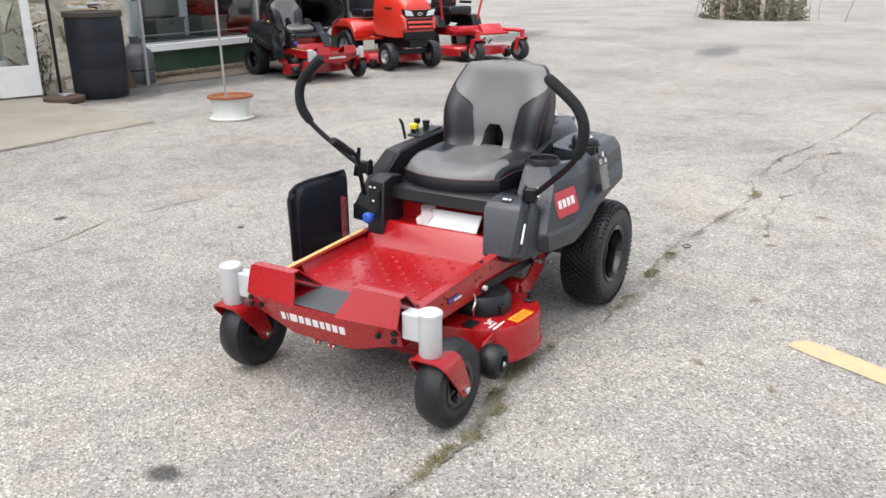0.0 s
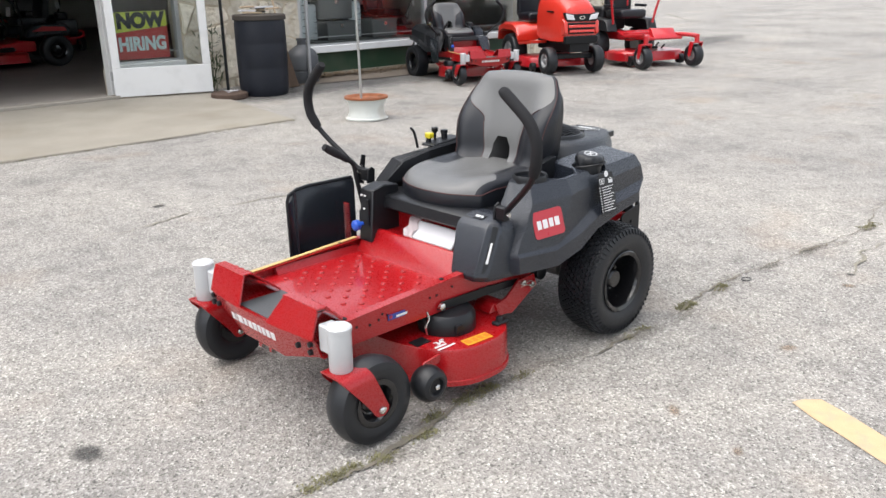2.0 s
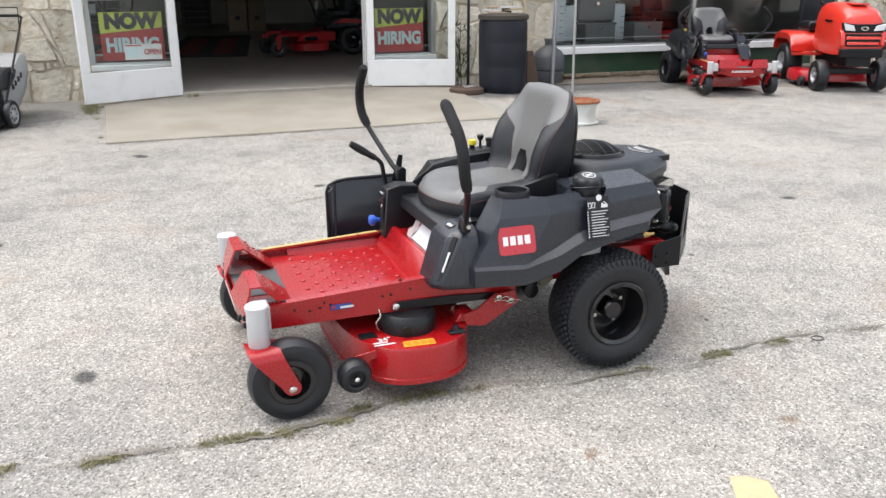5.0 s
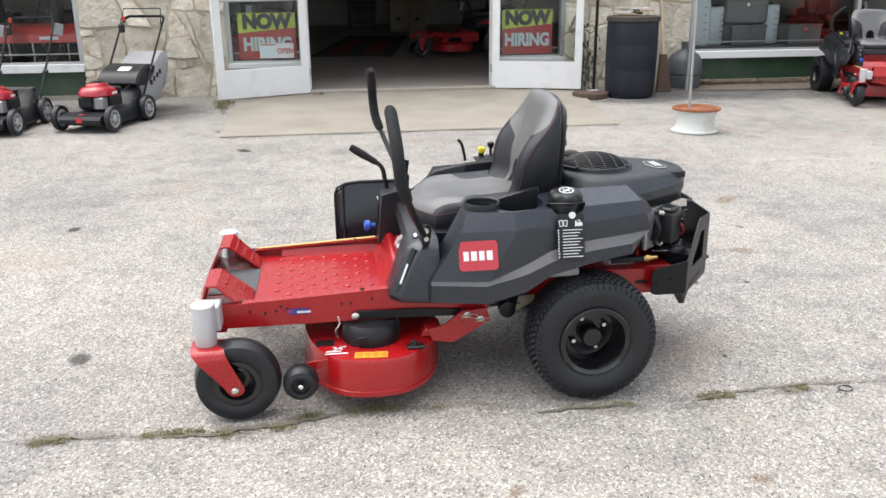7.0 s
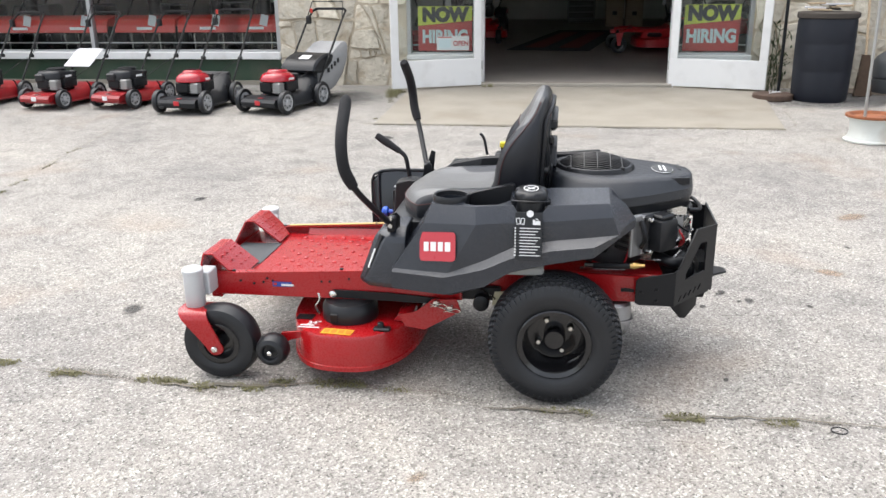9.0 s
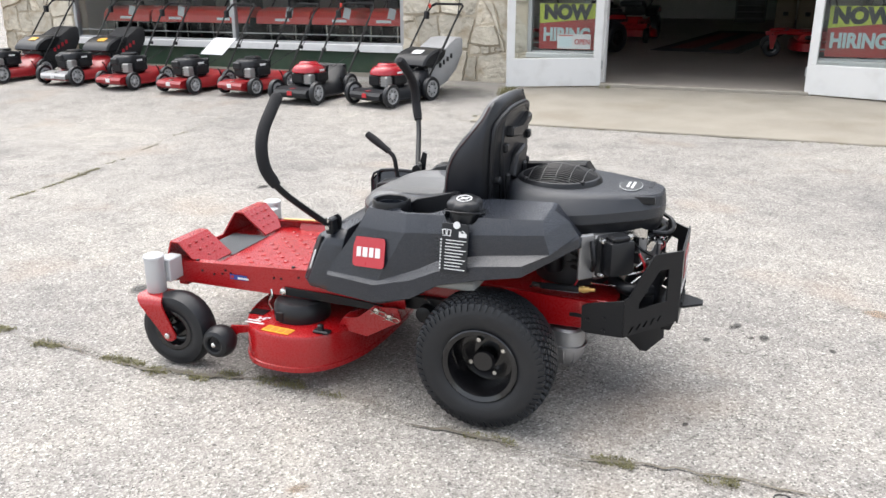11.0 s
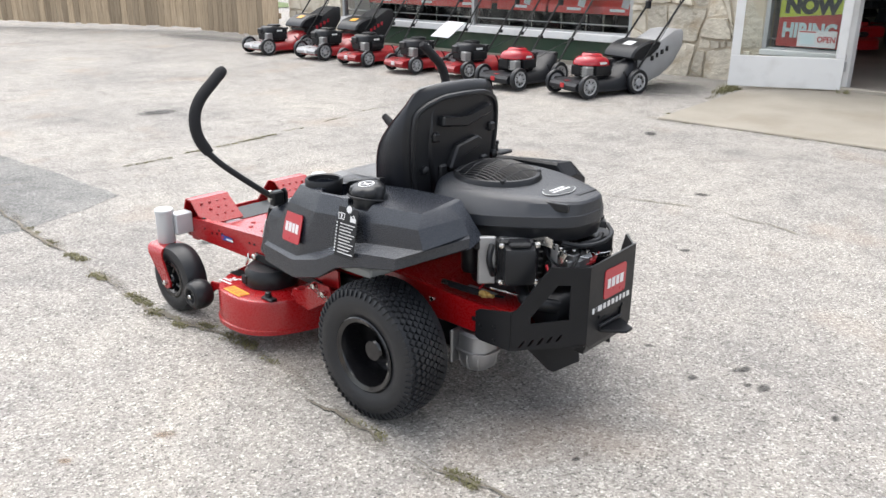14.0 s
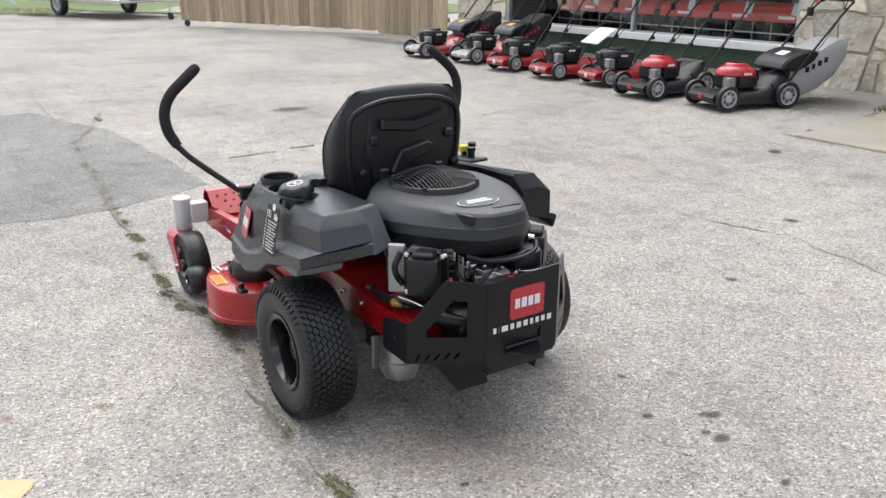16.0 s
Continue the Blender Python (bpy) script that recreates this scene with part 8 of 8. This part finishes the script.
part("rim_shell", lathe([(0.185, 0.0), (0.21, 0.005), (0.212, 0.018), (0.19, 0.03), (0.175, 0.07), (0.172, 0.10), (0.176, 0.15), (0.19, 0.19), (0.21, 0.20), (0.212, 0.212), (0.195, 0.215), (0.17, 0.18), (0.16, 0.1), (0.165, 0.02)], (0, 0, 0), "z", 44, True), RIMW, rim)
part("rusty_lip", lathe([(0.213, 0.205), (0.218, 0.21), (0.216, 0.226), (0.19, 0.228), (0.165, 0.205), (0.16, 0.19), (0.0, 0.19)], (0, 0, 0), "z", 44), mat("orange_rust", (0.215, 0.072, 0.028), 0.9, vary=0.5, scale=22, bump=0.7, dirt=(0.085, 0.040, 0.022), dirt_amount=0.8), rim, "orange rusted top")
part("pole", tube([(-0.075, -0.02, 0.1), (-0.09, -0.02, 1.2), (-0.10, -0.02, 2.3)], 0.012, 8), mat("galvanised_thin", (0.328, 0.328, 0.312), 0.5, metal=0.5), rim)
tagged(part("ring_wire", tube([(1.50 + 0.024 * math.cos(a), -0.60 + 0.020 * math.sin(a), 0.010) for a in [2 * math.pi * i / 18 for i in range(19)]], 0.0025, 5), STEEL_B), "small black wire ring lying on the asphalt", "ring")

# ---- behind the shop windows ----
SNOW_R = mat("snow_thrower_red", (0.46, 0.022, 0.016), 0.35, vary=0.08, coat=0.3)


def snow_thrower(x, y):
    t = thing("snow_thrower", "red snow thrower standing behind the shop window", "snow thrower", pose(x, y, 0.10), "snow throwers in the window")
    shell = [(0.0, 0.70), (0.22, 0.70), (0.34, 0.62), (0.40, 0.48), (0.38, 0.34), (0.30, 0.24), (0.10, 0.20), (0.0, 0.20), (0.0, 0.215), (0.10, 0.215), (0.29, 0.255), (0.365, 0.345), (0.385, 0.48), (0.33, 0.605), (0.21, 0.685), (0.0, 0.685)]
    part("housing", prism(shell, -0.42, 0.42, "x", 0.0), STEEL_B, t, "black auger housing")
    part("hood", prism([(-0.035, 0.605), (-0.025, 0.70), (0.03, 0.775), (0.28, 0.825), (0.42, 0.74), (0.42, 0.66), (0.0, 0.69), (-0.012, 0.605)], -0.43, 0.43, "x", 0.004), SNOW_R, t, "red hood above the auger")
    for s in (-1, 1):
        part("side_plate", prism([(0.02, 0.16), (-0.01, 0.66), (0.06, 0.75), (0.36, 0.72), (0.42, 0.45), (0.36, 0.16)], s * 0.42, s * 0.428, "x", 0.002), STEEL_B, t)
        part("auger_strut", tube([(s * 0.20, -0.02, 0.24), (s * 0.20, -0.02, 0.60)], 0.012, 8), CHROME, t, "shiny strut")
    part("back_plate", box((0, 0.36, 0.50), (0.84, 0.02, 0.50), 0.004), STEEL_B, t)
    part("auger", tube([(-0.40 + 0.02 * i, 0.16 + 0.09 * math.cos(i * 0.6), 0.48 + 0.09 * math.sin(i * 0.6)) for i in range(41)], 0.02, 6), STEEL_B, t)
    part("chute", lathe([(0.08, 0.84), (0.085, 1.0), (0.10, 1.15), (0.09, 1.25)], (0.05, 0.22, 0), "z", 20), STEEL_B, t)
    part("engine", box((-0.02, 0.65, 0.80), (0.34, 0.36, 0.34), 0.05, None, 2), STEEL_B, t)
    part("label_bar", box((0.0, -0.036, 0.66), (0.22, 0.004, 0.035), 0), DECAL_W, t, "white lettering bar")
    part("price_tag", box((0, 0, 0), (0.10, 0.004, 0.14), 0, pose(0.12, -0.03, 0.76, 0, 14, 8)), PAPER, t, "white paper price tag")
    for s in (-1, 1):
        part("handle", tube([(s * 0.25, 0.7, 0.6), (s * 0.27, 1.1, 1.05), (s * 0.2, 1.3, 1.1)], 0.014, 8), STEEL_B, t)
        part("wheel", lathe([(0.06, -0.05), (0.17, -0.05), (0.19, 0), (0.17, 0.05), (0.06, 0.05)], (s * 0.34, 0.62, 0.19), "x", 24), RUBBER, t)
    return t


first = snow_thrower(-7.75, 7.75)
for x in (-6.85, -6.0, -5.02, -4.12, -3.45):
    copy_thing(first, pose(x, 7.75, 0.10))
TANK = mat("white_plastic_tank", (0.484, 0.515, 0.53), 0.5, vary=0.06)
CRATE = mat("grey_metal_box", (0.101, 0.105, 0.105), 0.5, vary=0.15)


def sprayer(x, y, z, w, h, kind):
    t = thing("white_tank" if kind == "tank" else "grey_box", "white plastic tank behind the shop window" if kind == "tank" else "dark grey metal box behind the shop window", "tank" if kind == "tank" else "box", pose(x, y, z))
    if kind == "tank":
        part("body", box((0, 0, h / 2), (w, w * 0.8, h), 0.04, None, 3), TANK, t)
        part("cap", lathe([(0.05, h), (0.05, h + 0.04), (0, h + 0.04)], (0, 0, 0), "z", 16), PLASTIC_D, t)
        for k in range(5):
            part("level_mark", box((w * 0.28, -w * 0.4 - 0.002, h * (0.2 + 0.15 * k)), (0.05, 0.003, 0.008), 0), STEEL_B, t)
    else:
        part("body", box((0, 0, h / 2), (w, 0.34, h), 0.015), CRATE, t)
        part("lid", box((0, 0, h - 0.015), (w + 0.02, 0.36, 0.03), 0.008), CRATE, t)
        part("clasp", box((0, -0.183, h * 0.75), (0.05, 0.012, 0.05), 0.003), CHROME, t)


tb = thing("display_rack", "low steel rack holding tanks behind the window", "rack")
part("shelf", box((5.6, 7.95, 0.50), (2.3, 0.60, 0.03), 0.004), CRATE, tb)
for x in (4.5, 5.2, 5.9, 6.7):
    for y in (7.68, 8.22):
        part("leg", box((x, y, 0.295), (0.03, 0.03, 0.39), 0.002), CHROME, tb)
part("lower_rail", box((5.6, 7.68, 0.26), (2.2, 0.02, 0.02), 0.002), CHROME, tb)
for x, y, z, w, h, k in ((4.72, 7.85, 0.515, 0.34, 0.62, "tank"), (5.08, 8.0, 0.515, 0.24, 0.5, "tank"), (5.42, 7.82, 0.515, 0.50, 0.27, "box"), (5.46, 8.0, 0.80, 0.6, 0.32, "box"), (5.86, 8.0, 0.515, 0.24, 0.52, "tank"), (6.22, 7.82, 0.515, 0.48, 0.27, "box"), (4.75, 7.8, 0.27, 0.40, 0.20, "box")):
    sprayer(x, y, z, w, h, k)


def shop_machine(x, y, turn, label):
    """A red riding mower inside the shop, seen dimly through the doorway."""
    t = thing("riding_mower", label, "mower", pose(x, y, 0.10, 0, 0, turn))
    for s in (-1, 1):
        wheel(t, (-0.72, s * 0.46, 0.14), 0.14, 0.11, 0.06, side=s, dish=0.02, bolts=0)
        wheel(t, (0.62, s * 0.45, 0.25), 0.25, 0.20, 0.12, side=s, dish=0.04, bolts=0)
        part("front_arm", tube([(-0.72, s * 0.44, 0.36), (-0.5, s * 0.40, 0.38), (-0.25, s * 0.30, 0.36), (0.3, s * 0.28, 0.38)], 0.028, 8, 3), RED_B, t)
        part("caster_fork", prism([(-0.78, 0.34), (-0.66, 0.34), (-0.70, 0.13), (-0.75, 0.13)], s * 0.52, s * 0.53, "y", 0.002), RED_B, t)
        part("fender", prism([(0.15, 0.46), (0.22, 0.62), (0.40, 0.68), (0.80, 0.66), (0.90, 0.5)], s * 0.30, s * 0.54, "y", 0.03), PLASTIC, t)
        part("side_stripe", prism([(0.25, 0.56), (0.42, 0.63), (0.75, 0.61), (0.80, 0.55)], s * 0.538, s * 0.543, "y", 0), RED_B, t)
        part("lever", tube([(0.2, s * 0.36, 0.6), (0.14, s * 0.44, 0.85), (0.05, s * 0.40, 1.02), (0.0, s * 0.22, 1.06)], 0.016, 8, 4), STEEL_B, t)
        part("belt_cover", box((-0.12, s * 0.36, 0.30), (0.26, 0.22, 0.07), 0.03), PLASTIC_D, t)
        part("guard_tube", tube([(0.75, s * 0.30, 0.40), (1.10, s * 0.30, 0.42), (1.18, s * 0.24, 0.50), (1.18, 0, 0.52)], 0.018, 8, 4), RED_B, t)
    part("deck", loft([ellipse_ring(-0.10, 0, z, 0.34 * k, 0.34 * k, 0.60 * k, 0.60 * k, 36, 3.4) for z, k in ((0.10, 1.0), (0.13, 1.0), (0.132, 0.98), (0.22, 0.98), (0.25, 0.90))]), RED_B, t, "red cutting deck")
    part("belt_shroud", prism([(-0.36, 0.25), (-0.30, 0.36), (0.20, 0.42), (0.34, 0.40), (0.34, 0.25)], -0.40, 0.40, "y", 0.02), RED_B, t, "red shroud over the deck belts")
    part("footboard", prism([(-0.52, 0.36), (-0.46, 0.44), (-0.42, 0.36), (0.05, 0.36), (0.14, 0.46), (0.14, 0.33), (-0.5, 0.33)], -0.26, 0.26, "y", 0.004), RED_B, t)
    part("seat", box((0.40, 0, 0.70), (0.45, 0.46, 0.12), 0.05, None, 2), VINYL_B, t)
    part("backrest", box((0.0, 0, 0.0), (0.12, 0.44, 0.46), 0.05, pose(0.66, 0, 0.95, 0, 10, 0), 2), VINYL_B, t)
    part("engine", box((0.95, 0, 0.58), (0.36, 0.42, 0.26), 0.06, None, 2), PLASTIC_D, t)
    part("air_cleaner", lathe([(0.08, 0.70), (0.10, 0.72), (0.10, 0.80), (0.08, 0.82), (0, 0.82)], (0.95, 0, 0), "z", 20), STEEL_B, t)
    part("price_tag", box((0, 0, 0), (0.004, 0.10, 0.14), 0, pose(0.02, -0.36, 0.86, 0, 8, 20)), PAPER, t, "white paper price tag")
    return t


shop_machine(2.20, 12.25, 3, "red riding mower parked in the dim shop")
shop_machine(-1.7, 11.4, 60, "red riding mower parked deep in the dim shop")
shop_machine(-1.2, 14.6, 90, "red riding mower near the back wall")
shop_machine(3.9, 15.6, 90, "red riding mower near the shop wall")
shop_machine(7.7, 9.0, 100, "red riding mower behind the display window")
rug = thing("floor_mat", "dark patterned floor mat on the shop floor", "mat", pose(0.72, 15.2, 0.102, 0, 0, -8.5))
part("field", box((0, 0, 0.004), (1.5, 6.0, 0.008), 0), mat("mat_black", (0.045, 0.045, 0.045), 0.95), rug)
for x in (-0.35, 0.3):
    part("stripe", box((x, -0.1, 0.0095), (0.38, 4.6, 0.003), 0), mat("mat_red", (0.20, 0.045, 0.036), 0.95), rug)
CARD = mat("cardboard", (0.328, 0.265, 0.195), 0.85, vary=0.1)
for x, y, z, w, h in ((1.85, 20.2, 0.10, 0.46, 1.7), (2.36, 20.2, 0.10, 0.44, 1.65)):
    b = thing("cardboard_box", "tall tan cardboard box standing in the shop", "box", pose(x, y, z), "boxes in the shop")
    part("carton", box((0, 0, h / 2), (w, 0.4, h), 0.004), CARD, b)
    part("print_bar", box((0, -0.202, h * 0.2), (0.12, 0.003, 0.10), 0), STEEL_B, b)
    part("print_bar", box((-0.1, -0.202, h * 0.6), (0.03, 0.003, 0.10), 0), STEEL_B, b)
ct = thing("tool_cabinet", "dark drawer cabinet against the shop wall", "cabinet", pose(1.0, 22.5, 0.10))
part("body", box((0, 0, 0.6), (0.8, 0.5, 1.2), 0.01), CRATE, ct)
for k in range(6):
    part("drawer", box((0, -0.255, 0.2 + 0.17 * k), (0.72, 0.02, 0.14), 0.004), STEEL_B, ct)

# ---- far parts of the lot ----
def trailer(m):
    t = thing("trailer", "white utility trailer parked at the end of the lot", "trailer", m)
    part("body", box((0, 0, 0.88), (4.4, 2.0, 0.98), 0.03), WHITE, t, "white trailer body")
    part("bed_rail", box((0, -1.0, 0.42), (4.6, 0.08, 0.12), 0.01), CHROME, t)
    part("tongue", tube([(2.2, -0.6, 0.5), (3.3, 0, 0.48), (2.2, 0.6, 0.5)], 0.05, 8), CHROME, t)
    part("jack", tube([(3.1, -0.05, 0.75), (3.1, -0.05, 0.08)], 0.03, 8), CHROME, t)
    part("jack_wheel", lathe([(0.02, -0.03), (0.09, -0.03), (0.09, 0.03), (0.02, 0.03)], (3.1, -0.05, 0.09), "y", 16), RUBBER, t)
    part("coupler", box((3.32, 0, 0.48), (0.22, 0.10, 0.10), 0.02), CHROME, t)
    for s in (-1, 1):
        wheel(t, (-0.6, s * 1.05, 0.34), 0.34, 0.2, 0.19, rim_mat=TYRE_G, side=s, dish=0.03, bolts=5)
        part("fender", prism([(-1.05, 0.45), (-0.95, 0.78), (-0.25, 0.78), (-0.15, 0.45), (-0.22, 0.45), (-0.3, 0.72), (-0.9, 0.72), (-0.98, 0.45)], s * 0.95, s * 1.2, "y", 0.005), WHITE, t)
    return t


trailer(pose(-22.4, 4.0, 0.03, 0, 0, 18))
bm = bmesh.new()
for x, y in ((-25.5, -9.0), (-24.5, 3.6), (-25.5, 3.9), (-20.5, 6.2), (-17.5, 7.6), (-17.5, 14), (-60, 30), (-60, -20)):
    bm.verts.new((x, y, ground_z(x, y) + 0.02))
bm.faces.new(bm.verts)
tagged(part("verge", bm, mat("lawn", (0.085, 0.12, 0.035), 0.9, vary=0.35, scale=3, bump=0.8, bump_scale=40), angle=180), "mown green grass verge behind the lot", "grass", kind="structure")
bm = bmesh.new()
for i in range(500):
    tuft(bm, RNG.uniform(-27, -24.3), RNG.uniform(-6, 3.8), 5, 0.10, 0.15, 0.04)
for i in range(60):
    tuft(bm, -23.3 + RNG.gauss(0, 0.5), 2.3 + RNG.gauss(0, 0.2), 10, 0.10, 0.12, 0.02)
tagged(part("verge_grass", bm, GRASS, angle=0), "ragged grass at the edge of the lot", "grass", kind="stuff")
hs = thing("white_rail_fence", "low white rail fence on the grass verge", "fence", pose(-31.0, 1.2, 0.02, 0, 0, 60))
for k in range(5):
    part("post", box((k * 1.6, 0, 0.7), (0.1, 0.1, 1.4), 0.01), WHITE, hs)
part("rail", box((3.2, 0, 1.0), (6.6, 0.06, 0.12), 0.01), WHITE, hs)
part("rail", box((3.2, 0, 0.45), (6.6, 0.06, 0.12), 0.01), WHITE, hs)
bh = bmesh.new()
for i in range(3200):
    a, r = RNG.uniform(0, 6.28), math.sqrt(RNG.random())
    p = V((23.0 + 0.75 * r * math.cos(a) + RNG.gauss(0, 0.08), 3.7 + 1.45 * r * math.sin(a), RNG.random() ** 1.4 * 1.15 * (1.08 - r * 0.55)))
    d = V((RNG.gauss(0, 1), RNG.gauss(0, 1), RNG.uniform(0.2, 1.4))).normalized()
    s = d.cross(V((0.3, 0.5, 0.1))).normalized() * 0.022
    q = [bh.verts.new(v) for v in (p, p + d * 0.06 + s, p + d * 0.16, p + d * 0.06 - s)]
    bh.faces.new(q)
for i in range(70):
    x, y = 23.0 + RNG.gauss(0, 0.35), 3.7 + RNG.gauss(0, 0.7)
    add_tube(bh, [(x, y, 0), (x + RNG.gauss(0, 0.15), y + RNG.gauss(0, 0.2), RNG.uniform(0.5, 1.2))], 0.008, 4)
tagged(part("bush", bh, mat("dry_bush", (0.156, 0.144, 0.0975), 0.85, vary=0.45, scale=3), angle=0), "scrubby grey-green bush round old posts", "bush", kind="stuff")
for i, y in enumerate((4.45, 4.0, 3.35, 2.75)):
    p = part("old_post", box((22.6 + 0.2 * (i % 2), y, 0.75), (0.13, 0.13, 1.5), 0.012), mat("weathered_post", (0.515, 0.452, 0.359), 0.9, vary=0.2))
    tagged(p, "weathered pale wooden post in the bush", "post", "posts in the bush")
bm = bmesh.new()
for x, y in ((30, 31), (46, 28), (70, 23), (90, 60), (30, 60)):
    bm.verts.new((x, y, ground_z(x, y) + 0.02))
bm.faces.new(bm.verts)
tagged(part("far_verge", bm, MATS["lawn"], angle=180), "strip of grass along the far road", "grass", kind="structure")
